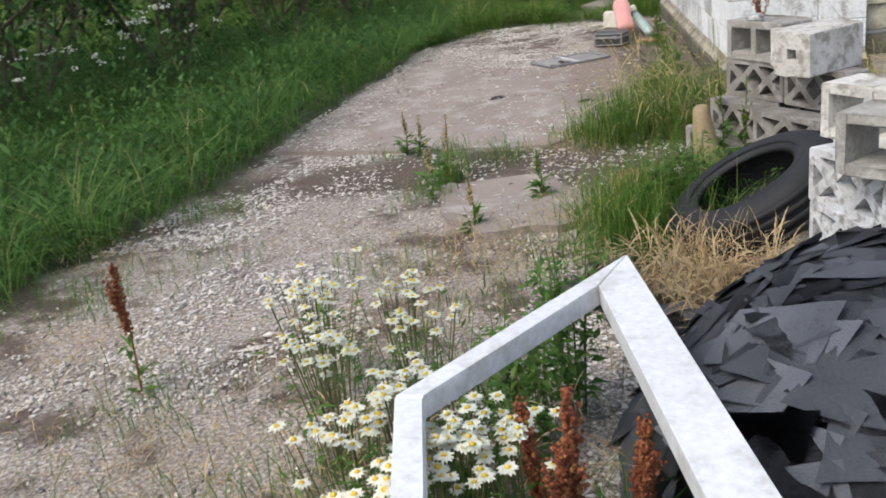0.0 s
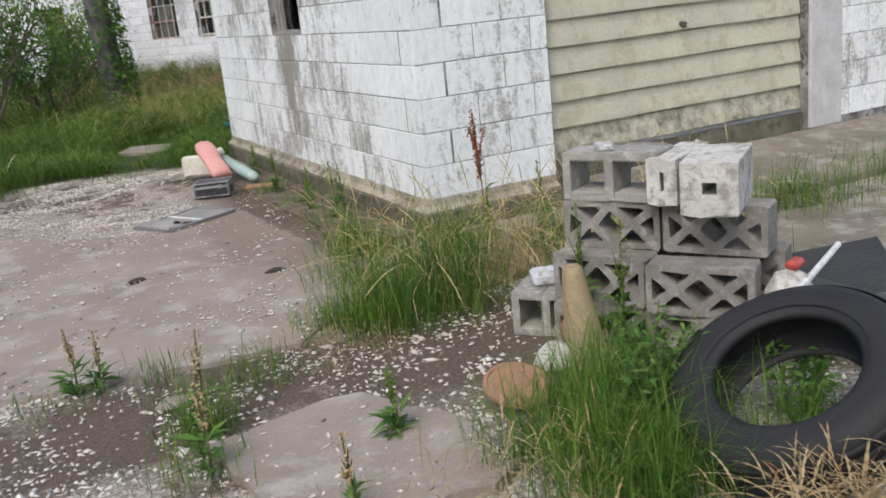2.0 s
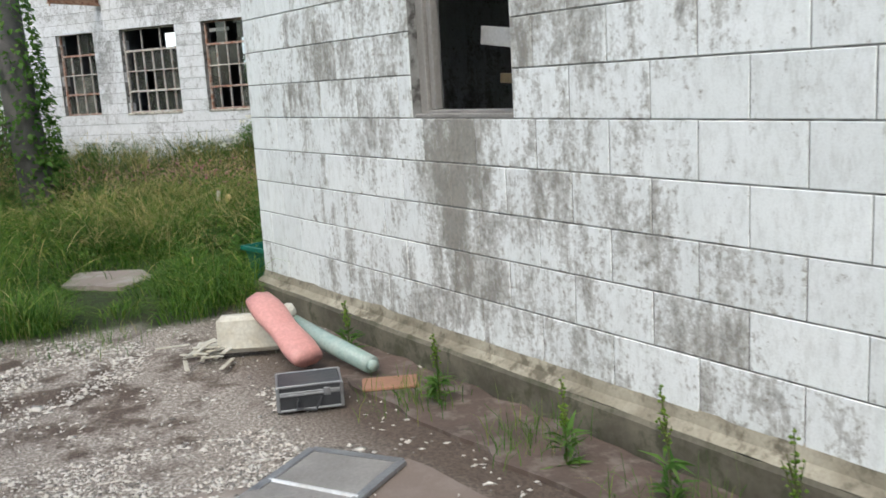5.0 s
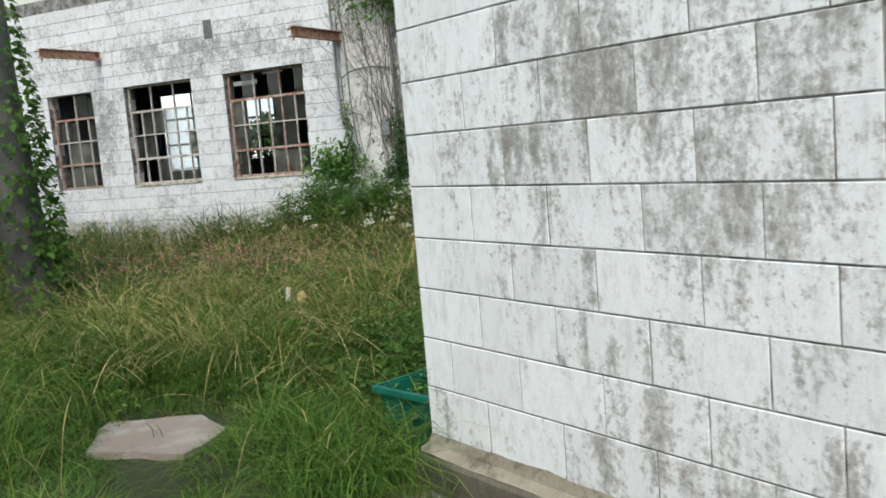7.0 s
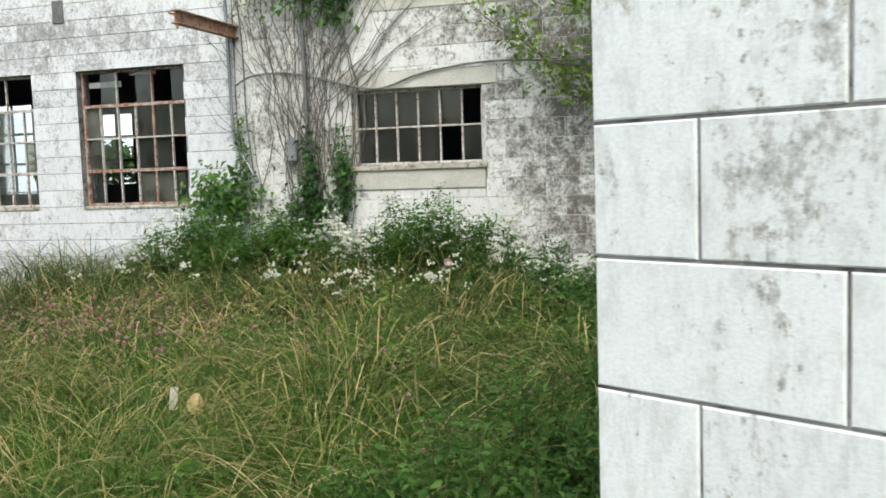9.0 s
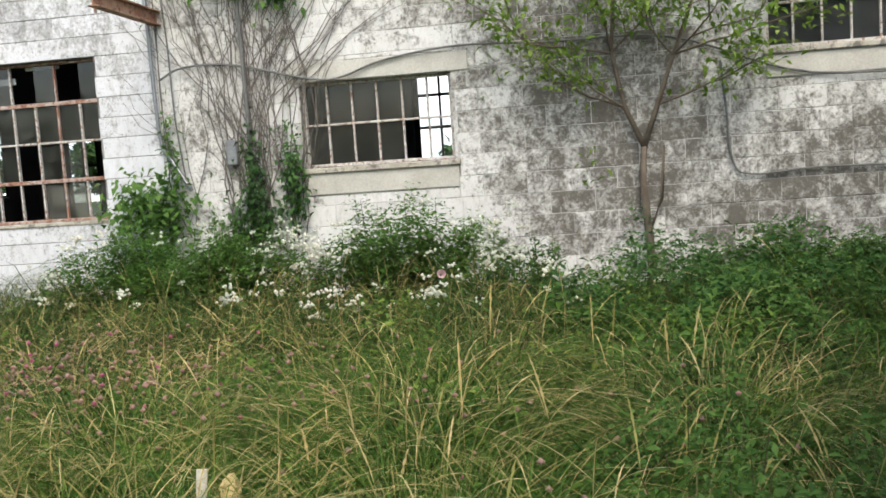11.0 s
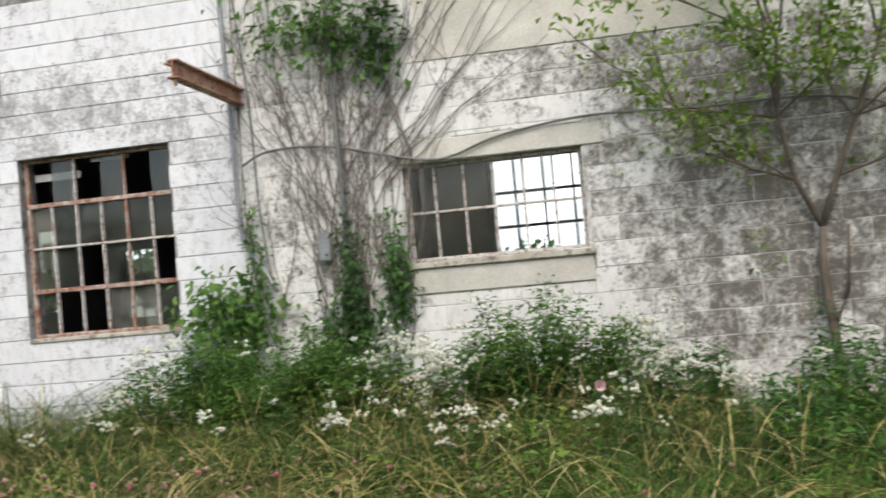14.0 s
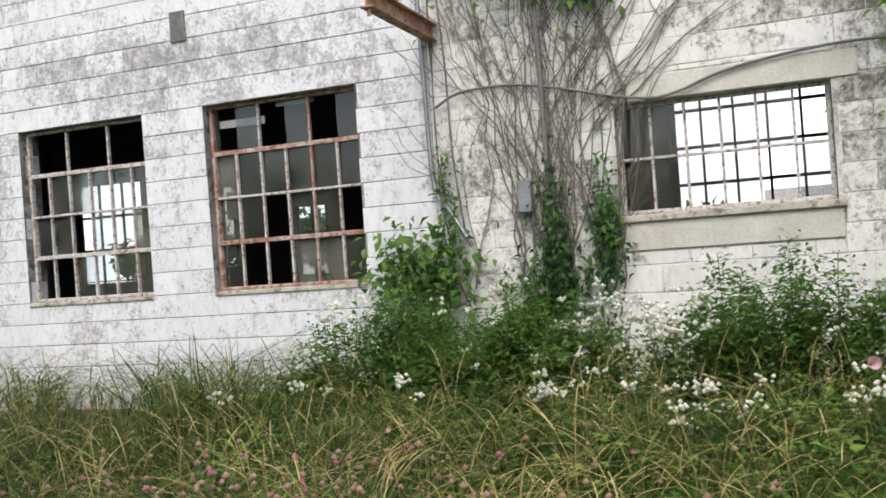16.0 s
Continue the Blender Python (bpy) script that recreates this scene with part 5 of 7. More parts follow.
# ---------------------------------------------------------------- fittings of the hall front
def rusty_beam(s, z, label):
    b = empty("steel_beam", M_HALL @ pose(s, 0, z), label, "beam", "rusty beams")
    h, w, L = 0.115, 0.075, 1.0
    part("web", box_bm(-0.006, 0.006, -L, 0.1, -h / 2 + 0.013, h / 2 - 0.013), M_RUST, b)
    part("flange", box_bm(-w / 2, w / 2, -L, 0.1, h / 2 - 0.012, h / 2, bevel=0.002), M_RUST, b)
    part("flange", box_bm(-w / 2, w / 2, -L, 0.1, -h / 2, -h / 2 + 0.012, bevel=0.002), M_RUST, b)
    bm = bmesh.new()
    tube(bm, [(0, -L + 0.03, -h / 2 - 0.04), (0, -L + 0.03, -h / 2)], 0.012, 0.012, 8)
    tube(bm, [(-0.02, -L - 0.05, 0.02), (0.0, -L + 0.02, 0.02)], 0.01, 0.01, 8)
    part("bolt", bm, M_RUST, b)


rusty_beam(-8.2, 2.69, "rust-streaked steel beam stub sticking out of the hall wall")
rusty_beam(-12.04, 2.9, "orange rusted steel beam stub above the tall casements")


def wire(name, pts, rad, mat, label, cat):
    bm = bmesh.new()
    fine = []
    for a, b, c, d in zip([pts[0]] + pts[:-2], pts[:-1], pts[1:], pts[2:] + [pts[-1]]):
        for i in range(6):
            t = i / 6
            A, B, C, D = (Vector(v) for v in (a, b, c, d))
            fine.append(0.5 * ((2 * B) + (C - A) * t + (2 * A - 5 * B + 4 * C - D) * t * t + (3 * B - A - 3 * C + D) * t ** 3))
    fine.append(Vector(pts[-1]))
    tube(bm, fine, rad, rad, 6)
    ob = mesh_ob(name, bm, mat, smooth=True)
    ob.matrix_basis = M_HALL
    return tagged(ob, label, cat)


wire("cable", [(-8.2, -0.04, 2.2), (-8.0, -0.04, 2.28), (-7.59, -0.03, 2.27), (-7.0, -0.035, 2.12), (-6.74, -0.04, 2.1), (-6.37, -0.03, 2.21), (-5.79, -0.03, 2.27), (-5.12, -0.03, 2.24), (-4.2, -0.03, 2.2), (-3.2, -0.03, 1.86), (-1.9, -0.03, 1.84)], 0.009, M_CABLE, "sagging grey cable clipped along the hall wall", "cable")
wire("cable", [(-3.85, -0.025, 2.0), (-3.82, -0.025, 1.66), (-3.79, -0.025, 1.27), (-3.66, -0.025, 1.15), (-3.2, -0.025, 1.17), (-2.6, -0.025, 1.16), (-1.9, -0.025, 1.16)], 0.009, M_CABLE, "bent grey cable low on the stained wall", "cable")
wire("conduit", [(-8.29, -0.03, 3.8), (-8.27, -0.03, 2.6), (-8.25, -0.03, 1.75), (-8.15, -0.06, 1.55), (-8.0, -0.08, 1.3)], 0.016, M_STEELBAR, "grey steel conduit running down beside the seam", "conduit")
wire("conduit", [(-7.52, -0.05, 3.9), (-7.5, -0.05, 2.5), (-7.49, -0.05, 1.2), (-7.48, -0.05, 0.4)], 0.017, M_CABLE, "dark upright conduit among the vines", "conduit")
wire("cable", [(-8.2, -0.035, 3.6), (-8.12, -0.04, 2.6), (-8.1, -0.05, 1.9), (-8.05, -0.06, 1.4)], 0.007, M_CABLE, "thin dark cable hanging beside the conduit", "cable")
ob = mesh_ob("junction_box", box_bm(-7.69, -7.6, -0.07, -0.002, 1.48, 1.68, bevel=0.008), M_STEELBAR)
ob.matrix_basis = M_HALL
tagged(ob, "small grey electrical box on the wall among vines", "box")
ob = mesh_ob("patch_plate", box_bm(-10.2, -10.07, -0.012, -0.002, 2.92, 3.14, bevel=0.003), M_CABLE)
ob.matrix_basis = M_HALL
tagged(ob, "dark grey cover plate high on the hall wall", "plate")

# far plain backdrop beyond the hall: its own glow stands in for bright sky
bd = bpy.data.materials.new("glowing_overcast")
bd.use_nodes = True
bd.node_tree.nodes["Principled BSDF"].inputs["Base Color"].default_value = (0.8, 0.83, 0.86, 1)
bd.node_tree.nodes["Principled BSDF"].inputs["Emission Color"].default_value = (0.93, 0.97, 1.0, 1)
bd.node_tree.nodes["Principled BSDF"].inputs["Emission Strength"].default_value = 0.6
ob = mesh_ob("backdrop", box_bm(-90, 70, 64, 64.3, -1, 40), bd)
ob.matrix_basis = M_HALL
tagged(ob, "plain glowing sheet standing in for overcast sky beyond the hall", "backdrop", kind="structure")

# ---------------------------------------------------------------- plants
nr = np.random.default_rng(5)


def strips(name, base, height, azim, lean, width, profile, material, droop=0.0):
    """Many bent tapering strips in one mesh. profile: (share of the height, share of the width)."""
    n, k = len(base), len(profile)
    d = np.stack([np.cos(azim), np.sin(azim), np.zeros(n)], -1)
    twist = azim + np.pi / 2 + nr.normal(0, 0.5, n)
    side = np.stack([np.cos(twist), np.sin(twist), np.zeros(n)], -1)
    co = np.zeros((n, k, 2, 3), np.float32)
    for i, (t, w) in enumerate(profile):
        p = base + d * (height * lean * t ** 2)[:, None]
        p[:, 2] += height * (t * (1 - 0.25 * lean * t) - droop * lean * t ** 4)
        off = side * (width * w)[:, None] / 2
        co[:, i, 0], co[:, i, 1] = p - off, p + off
    idx = np.arange(n * k * 2, dtype=np.int32).reshape(n, k, 2)
    q = np.stack([idx[:, :-1, 0], idx[:, :-1, 1], idx[:, 1:, 1], idx[:, 1:, 0]], -1).reshape(-1, 4)
    return np_mesh(name, co.reshape(-1, 3), q, material)


def np_mesh(name, co, quads, material):
    me = bpy.data.meshes.new(name)
    nf, nv = quads.shape
    me.vertices.add(len(co))
    me.vertices.foreach_set("co", np.ascontiguousarray(co, np.float32).ravel())
    me.loops.add(nf * nv)
    me.loops.foreach_set("vertex_index", np.ascontiguousarray(quads, np.int32).ravel())
    me.polygons.add(nf)
    me.polygons.foreach_set("loop_start", np.arange(0, nf * nv, nv, dtype=np.int32))
    me.update(calc_edges=True)
    me.materials.append(material)
    return me


def leaves_mesh(name, pos, dirs, length, width, material, fold=0.25):
    """Many folded pointed leaves in one mesh: four corners and a raised midrib."""
    n = len(pos)
    dirs = dirs / np.maximum(np.linalg.norm(dirs, axis=1, keepdims=True), 1e-6)
    up = np.tile([0.0, 0.0, 1.0], (n, 1)) + nr.normal(0, 0.35, (n, 3))
    side = np.cross(dirs, up)
    side /= np.maximum(np.linalg.norm(side, axis=1, keepdims=True), 1e-6)
    nrm = np.cross(side, dirs)
    L, W = length[:, None], width[:, None]
    co = np.stack([pos, pos + dirs * L * 0.45 + side * W / 2 + nrm * W * fold, pos + dirs * L - nrm * L * 0.18, pos + dirs * L * 0.45 - side * W / 2 + nrm * W * fold, pos + dirs * L * 0.5], 1)
    idx = np.arange(n * 5, dtype=np.int32).reshape(n, 5)
    tris = np.concatenate([idx[:, [0, 1, 4]], idx[:, [1, 2, 4]], idx[:, [2, 3, 4]], idx[:, [3, 0, 4]]], 1).reshape(-1, 3)
    return np_mesh(name, co.reshape(-1, 3), tris, material)


BLADE = [(0, 0.8), (0.4, 1.0), (0.75, 0.65), (1.0, 0.05)]
SEEDED = [(0, 1.0), (0.4, 0.9), (0.66, 0.8), (0.7, 2.4), (0.74, 1.5), (0.78, 3.0), (0.82, 1.7), (0.86, 2.8), (0.9, 1.5), (0.94, 2.2), (0.97, 1.1), (1.0, 0.3)]


PLUME = [(0, 0.9), (0.5, 0.7), (0.62, 0.7), (0.67, 4.2), (0.7, 1.6), (0.75, 6.0), (0.79, 2.0), (0.84, 5.6), (0.88, 1.8), (0.93, 4.0), (0.96, 1.4), (1.0, 0.4)]


def fac_so(x, y):
    return x * U.x + y * U.y, FD - (x * N.x + y * N.y)


def free_spot(x, y):
    """True where turf may grow: not in the yard, the shed or the hall."""
    s, o = fac_so(x, y)
    shed = (x > -0.1) & (x < SH_W + 0.2) & (y > -0.1) & (y < SH_L + 0.06)
    hall = (o < 0.03) & (s > HALL_L - 1) & (s < HALL_R + 0.5)
    return ~shed & ~hall


def scatter(n, x0, x1, y0, y1, keep):
    x, y = nr.uniform(x0, x1, n), nr.uniform(y0, y1, n)
    k = keep(x, y)
    return x[k], y[k]


def on_ground(x, y, sink=0.01):
    return np.stack([x, y, ground_z(x, y) - sink], -1)


def outside_yard(x, y):
    return ~in_poly_np(x, y, YARD) & free_spot(x, y)


def soft_noise(x, y, f, seed=0.0):
    return 0.5 + 0.25 * (np.sin(f * x * 1.3 + seed) * np.cos(f * y * 1.1 + 2 * seed) + np.sin(f * (x + y) * 0.7 + 1.7 * seed) * np.cos(f * (x - 0.6 * y) * 0.9 + seed))


TRACK = [(-2.05, 1.6), (-1.45, 3.4), (-1.1, 4.5), (-0.8, 5.5), (-0.62, 6.1), (-0.4, 6.5), (-0.25, 6.95)]


def off_track(x, y):
    """Distance from the trodden trail through the grass."""
    best = np.full(np.shape(x), 99.0)
    for (ax, ay), (bx, by) in zip(TRACK, TRACK[1:]):
        dx, dy = bx - ax, by - ay
        t = np.clip(((x - ax) * dx + (y - ay) * dy) / (dx * dx + dy * dy), 0, 1)
        best = np.minimum(best, np.hypot(x - ax - t * dx, y - ay - t * dy))
    return best


def trodden(x, y):
    return np.clip((off_track(x, y) - 0.08) / 0.45, 0.32, 1)


def stuff(name, me, label, cat):
    return tagged(new(name, me), label, cat, kind="stuff")


TUSSOCKS = ((0.2, 7.2, 450, 0.75), (1.5, 7.3, 420, 0.6), (-0.1, 8.6, 300, 0.7), (1.1, 8.3, 300, 0.7), (0.9, 6.6, 260, 0.45), (1.8, 7.4, 200, 0.5), (1.3, 9.6, 200, 0.8), (2.3, 6.3, 120, 0.5), (2.22, 6.25, 160, 0.4))


def grass_field():
    """Turf in clumps: the blades of each arch outwards from its middle, with hollows between."""
    xs, ys, hs, far, az, ln = [], [], [], [], [], []

    def clumps(n, per, bx, hh, wid, rad):
        cx, cy = scatter(n, *bx, outside_yard)
        m = len(cx)
        size = nr.lognormal(0, 0.35, m)
        i = np.repeat(np.arange(m), nr.poisson(per * size))
        k = len(i)
        q, a = rad * size[i] * np.sqrt(nr.uniform(0, 1, k)), nr.uniform(0, 6.283, k)
        x, y = cx[i] + q * np.cos(a), cy[i] + q * np.sin(a)
        lump = soft_noise(x, y, 2.2, 0.7)
        h = (hh[0] + (hh[1] - hh[0]) * nr.beta(2, 2, k)) * (0.55 + 0.9 * lump) * np.clip(size[i], 0.6, 1.5) ** 0.7
        s, o = fac_so(x, y)
        h *= 1 + 0.5 * np.clip((2.6 - o) / 1.2, 0, 1) * np.clip((-8.4 - s) / 0.6, 0, 1)
        h *= np.clip((np.hypot(x + 0.65, y - 6.3) - 0.3) / 0.35, 0.3, 1)
        ok = outside_yard(x, y)
        xs.append(x[ok]), ys.append(y[ok]), hs.append(h[ok]), far.append(np.full(ok.sum(), wid)), az.append((a + nr.normal(0, 0.6, k))[ok])
        ln.append((0.2 + 0.9 * q / (rad * size[i]) + nr.uniform(0, 0.5, k))[ok])
    clumps(1500, 42, (-3.2, 4.0, 3.6, 12.0), (0.22, 0.52), 0.0065, 0.13)
    clumps(1100, 38, (-7.5, -2.6, -7.5, 6.0), (0.24, 0.6), 0.008, 0.15)
    clumps(650, 36, (0.5, 8.0, 4.7, 9.0), (0.2, 0.5), 0.007, 0.13)
    clumps(1500, 32, (-12.0, 3.0, 6.0, 18.0), (0.26, 0.56), 0.008, 0.2)
    clumps(600, 24, (-26.0, -6.0, -6.0, 30.0), (0.4, 0.7), 0.03, 0.4)
    # long arching blades of the tussocks
    for cx, cy, n, r in TUSSOCKS:
        x, y = nr.normal(cx, r * 0.5, n * 4), nr.normal(cy, r * 0.5, n * 4)
        k = outside_yard(x, y)
        a = np.arctan2(y - cy, x - cx) + nr.normal(0, 0.5, n * 4)
        xs.append(x[k]), ys.append(y[k]), hs.append(nr.uniform(0.4, 0.85, k.sum())), far.append(np.full(k.sum(), 0.005)), az.append(a[k]), ln.append(nr.uniform(0.5, 1.5, k.sum()))
    x, y, h, w, azim, lean = (np.concatenate(v) for v in (xs, ys, hs, far, az, ln))
    h = h * trodden(x, y)
    west = (x < -2.5) & (y < 6.2)
    s, o = fac_so(x, y)
    near_hall = (o + 0.5 * np.sin(1.7 * s) + nr.normal(0, 0.5, len(x)) < 2.9) & (s < -3.0)
    for name, k, mat, label in (("grass", ~west & ~near_hall, M_GRASS, "dense overgrown green grass with dry blades mixed in"), ("meadow_grass", ~west & near_hall, M_MEADOW, "olive and brown meadow grass before the hall"), ("verge_grass", west, M_GRASS_DARK, "lush dark green grass along the yard edge")):
        n = int(k.sum())
        me = strips(name, on_ground(x[k], y[k]), h[k], azim[k], lean[k], w[k] * nr.uniform(0.6, 1.2, n), BLADE, mat, 0.35)
        stuff(name, me, label, "grass")
    # soft weeds among the verge grass
    x, y = scatter(9000, -6.5, -3.0, -5.0, 6.0, outside_yard)
    p = on_ground(x, y)
    p[:, 2] += nr.uniform(0.1, 0.55, len(x)) * (0.5 + soft_noise(x, y, 2.0, 0.3))
    d = nr.normal(0, 1, p.shape)
    stuff("verge_weeds", leaves_mesh("verge_weeds", p, d, nr.uniform(0.04, 0.09, len(x)), nr.uniform(0.015, 0.03, len(x)), M_LEAF), "soft leafy weeds mixed into the verge grass", "weeds")


grass_field()


def straw_field():
    xs, ys = [], []
    for n, bx in ((2300, (-2.6, 3.6, 4.8, 12.0)), (500, (-7, -3.2, -4, 7)), (900, (-9, 2, 7, 16)), (350, (0.5, 6, 4.9, 8.5))):
        x, y = scatter(n, *bx, lambda x, y: outside_yard(x, y) & (soft_noise(x, y, 1.1, 2.1) > 0.42) & (np.hypot(x + 0.65, y - 6.3) > 0.7))
        xs.append(x), ys.append(y)
    # seeding stalks at the shed corner
    for cx, cy, n, r in ((-0.45, -1.05, 160, 0.3), (0.2, -0.9, 130, 0.35), (0.65, -1.3, 90, 0.3), (-0.7, -0.5, 40, 0.2), (1.2, -1.1, 70, 0.35)):
        xs.append(nr.normal(cx, r * 0.55, n)), ys.append(nr.normal(cy, r * 0.55, n))
    # golden tussocks
    for cx, cy, n, r in TUSSOCKS:
        n = int(n * (0.4 if 0.8 < cx < 2.0 and cy < 7.5 else 1.25))
        x, y = nr.normal(cx, r * 0.45, n), nr.normal(cy, r * 0.45, n)
        k = free_spot(x, y) & (off_track(x, y) > 0.3)
        x, y = x[k], y[k]
        n = len(x)
        a = np.arctan2(y - cy, x - cx) + nr.normal(0, 0.7, n)
        me = strips("tussock_straw", on_ground(x, y), nr.uniform(0.55, 0.98, n), a, nr.uniform(0.45, 1.25, n), nr.uniform(0.0012, 0.002, n), SEEDED, M_STRAW, 0.4)
        stuff("tussock_straw", me, "golden seeding stalks arching out of a tussock", "grass")
    s, o = nr.uniform(-12.5, -5.2, 2600), nr.uniform(0.25, 4.2, 2600)
    xs.append(N.x * (FD - o) + U.x * s), ys.append(N.y * (FD - o) + U.y * s)
    x, y = np.concatenate(xs), np.concatenate(ys)
    s, o = fac_so(x, y)
    k = free_spot(x, y) & (o > 0.1) & (off_track(x, y) > 0.3)
    x, y = x[k], y[k]
    n = len(x)
    me = strips("seeding_grass", on_ground(x, y), nr.uniform(0.4, 0.82, n), nr.normal(3.6, 1.3, n), nr.uniform(0.2, 1.15, n), nr.uniform(0.0014, 0.0026, n), SEEDED, M_STRAW, 0.35)
    stuff("seeding_grass", me, "straw-coloured seeding grass stalks bending over", "grass")


straw_field()


def yard_tufts():
    """Thin growth on the gravel: tufts along the slab's edge and the shed foot."""
    spots = [(-0.92, -1.1, 60, 0.16, 0.3), (-0.45, -1.05, 260, 0.3, 0.5), (-0.78, -0.55, 90, 0.2, 0.35), (-0.55, -0.05, 110, 0.16, 0.35), (-0.1, -0.5, 160, 0.2, 0.4), (0.4, -0.9, 220, 0.3, 0.42),
             (-0.35, 0.8, 60, 0.2, 0.22), (-0.3, 1.6, 60, 0.2, 0.25), (-0.35, 2.3, 70, 0.2, 0.2), (1.0, -1.1, 200, 0.35, 0.3), (1.9, -1.15, 300, 0.4, 0.35), (2.9, -1.2, 300, 0.45, 0.35), (4.0, -1.3, 200, 0.5, 0.35), (0.65, -1.7, 150, 0.3, 0.35),
             (-1.9, -1.3, 40, 0.18, 0.2), (-2.3, -1.3, 30, 0.2, 0.18), (-1.55, -1.55, 90, 0.22, 0.22), (-1.95, -2.2, 50, 0.2, 0.22), (-1.0, -2.75, 120, 0.2, 0.4), (-0.75, -2.85, 220, 0.2, 0.5), (-0.55, -2.55, 160, 0.18, 0.45), (-0.45, -3.22, 90, 0.2, 0.4), (-0.85, -3.1, 160, 0.2, 0.42),
             (-0.92, -3.1, 260, 0.2, 0.42), (-0.83, -2.75, 200, 0.18, 0.4), (-0.9, -1.35, 320, 0.2, 0.42), (-0.6, -1.3, 260, 0.22, 0.5), (-0.45, 0.0, 160, 0.2, 0.3), (-1.1, -1.17, 120, 0.16, 0.2), (-1.86, -1.86, 110, 0.12, 0.28), (-1.15, -3.3, 80, 0.28, 0.25), (-1.5, -3.6, 60, 0.3, 0.2), (-1.85, -4.2, 60, 0.3, 0.2), (-2.0, -3.2, 60, 0.3, 0.18), (-2.9, -3.0, 60, 0.3, 0.14), (-2.6, -4.4, 90, 0.35, 0.16), (-1.75, -4.9, 90, 0.3, 0.28), (-1.35, -4.4, 100, 0.26, 0.36), (-1.3, -5.3, 160, 0.25, 0.45),
             (-3.2, -2.2, 80, 0.25, 0.2), (-3.3, -3.4, 90, 0.3, 0.2), (-0.15, 4.55, 90, 0.2, 0.25), (-1.2, 4.5, 90, 0.35, 0.15), (-2.3, 4.5, 90, 0.35, 0.2), (-0.15, -1.7, 120, 0.25, 0.35), (0.1, -1.5, 100, 0.25, 0.35), (-2.2, -5.2, 120, 0.4, 0.2), (0.3, -3.2, 120, 0.3, 0.4)]
    xs, ys, hs = [], [], []
    for cx, cy, n, r, h in spots:
        xs.append(nr.normal(cx, r * 0.55, n * 2)), ys.append(nr.normal(cy, r * 0.55, n * 2)), hs.append(h * nr.uniform(0.4, 1.1, n * 2))
    x, y, h = (np.concatenate(v) for v in (xs, ys, hs))
    k = free_spot(x, y)
    x, y, h = x[k], y[k], h[k]
    n = len(x)
    me = strips("grass_tufts", on_ground(x, y), h, nr.uniform(0, 6.283, n), nr.uniform(0.1, 0.9, n), nr.uniform(0.002, 0.0042, n), BLADE, M_GRASS, 0.35)
    stuff("grass_tufts", me, "green tufts of grass growing through the gravel", "grass")
    # dry tan growth
    spots = [(-0.76, -3.64, 110, 0.18, 0.42), (-0.64, -3.78, 110, 0.18, 0.42), (-0.45, -3.9, 80, 0.18, 0.45), (-0.6, -4.25, 60, 0.2, 0.5), (-0.95, -3.62, 50, 0.18, 0.22), (-1.0, -2.95, 40, 0.22, 0.36), (-1.6, -3.3, 120, 0.4, 0.2), (-1.9, -4.0, 160, 0.45, 0.22), (-2.7, -2.7, 70, 0.4, 0.1), (-1.25, -1.55, 70, 0.3, 0.12), (-2.4, -4.7, 260, 0.5, 0.14), (-3.0, -3.9, 240, 0.5, 0.12), (-2.0, -5.3, 260, 0.5, 0.16), (-3.3, -5.0, 200, 0.5, 0.12), (-1.35, -3.0, 140, 0.4, 0.2), (-3.4, -2.9, 80, 0.3, 0.18), (-0.55, -1.2, 110, 0.3, 0.45), (0.05, -0.95, 110, 0.3, 0.4), (-1.1, -1.35, 60, 0.25, 0.15), (-1.5, -5.0, 90, 0.4, 0.4), (-1.75, -3.0, 80, 0.4, 0.1), (-2.2, -2.6, 60, 0.4, 0.1)]
    xs, ys, hs = [], [], []
    for cx, cy, n, r, h in spots:
        xs.append(nr.normal(cx, r * 0.55, n * 3)), ys.append(nr.normal(cy, r * 0.55, n * 3)), hs.append(h * 0.88 * nr.uniform(0.4, 1.15, n * 3))
    x, y, h = (np.concatenate(v) for v in (xs, ys, hs))
    n = len(x)
    me = strips("dry_grass", on_ground(x, y), h, nr.uniform(0, 6.283, n), nr.uniform(0.15, 0.95, n), np.where(h > 0.22, 0.0012, 0.0009) * nr.uniform(0.7, 1.3, n), PLUME, M_TAN, 0.5)
    stuff("dry_grass", me, "dry tan seeding grass in the yard", "grass")


yard_tufts()


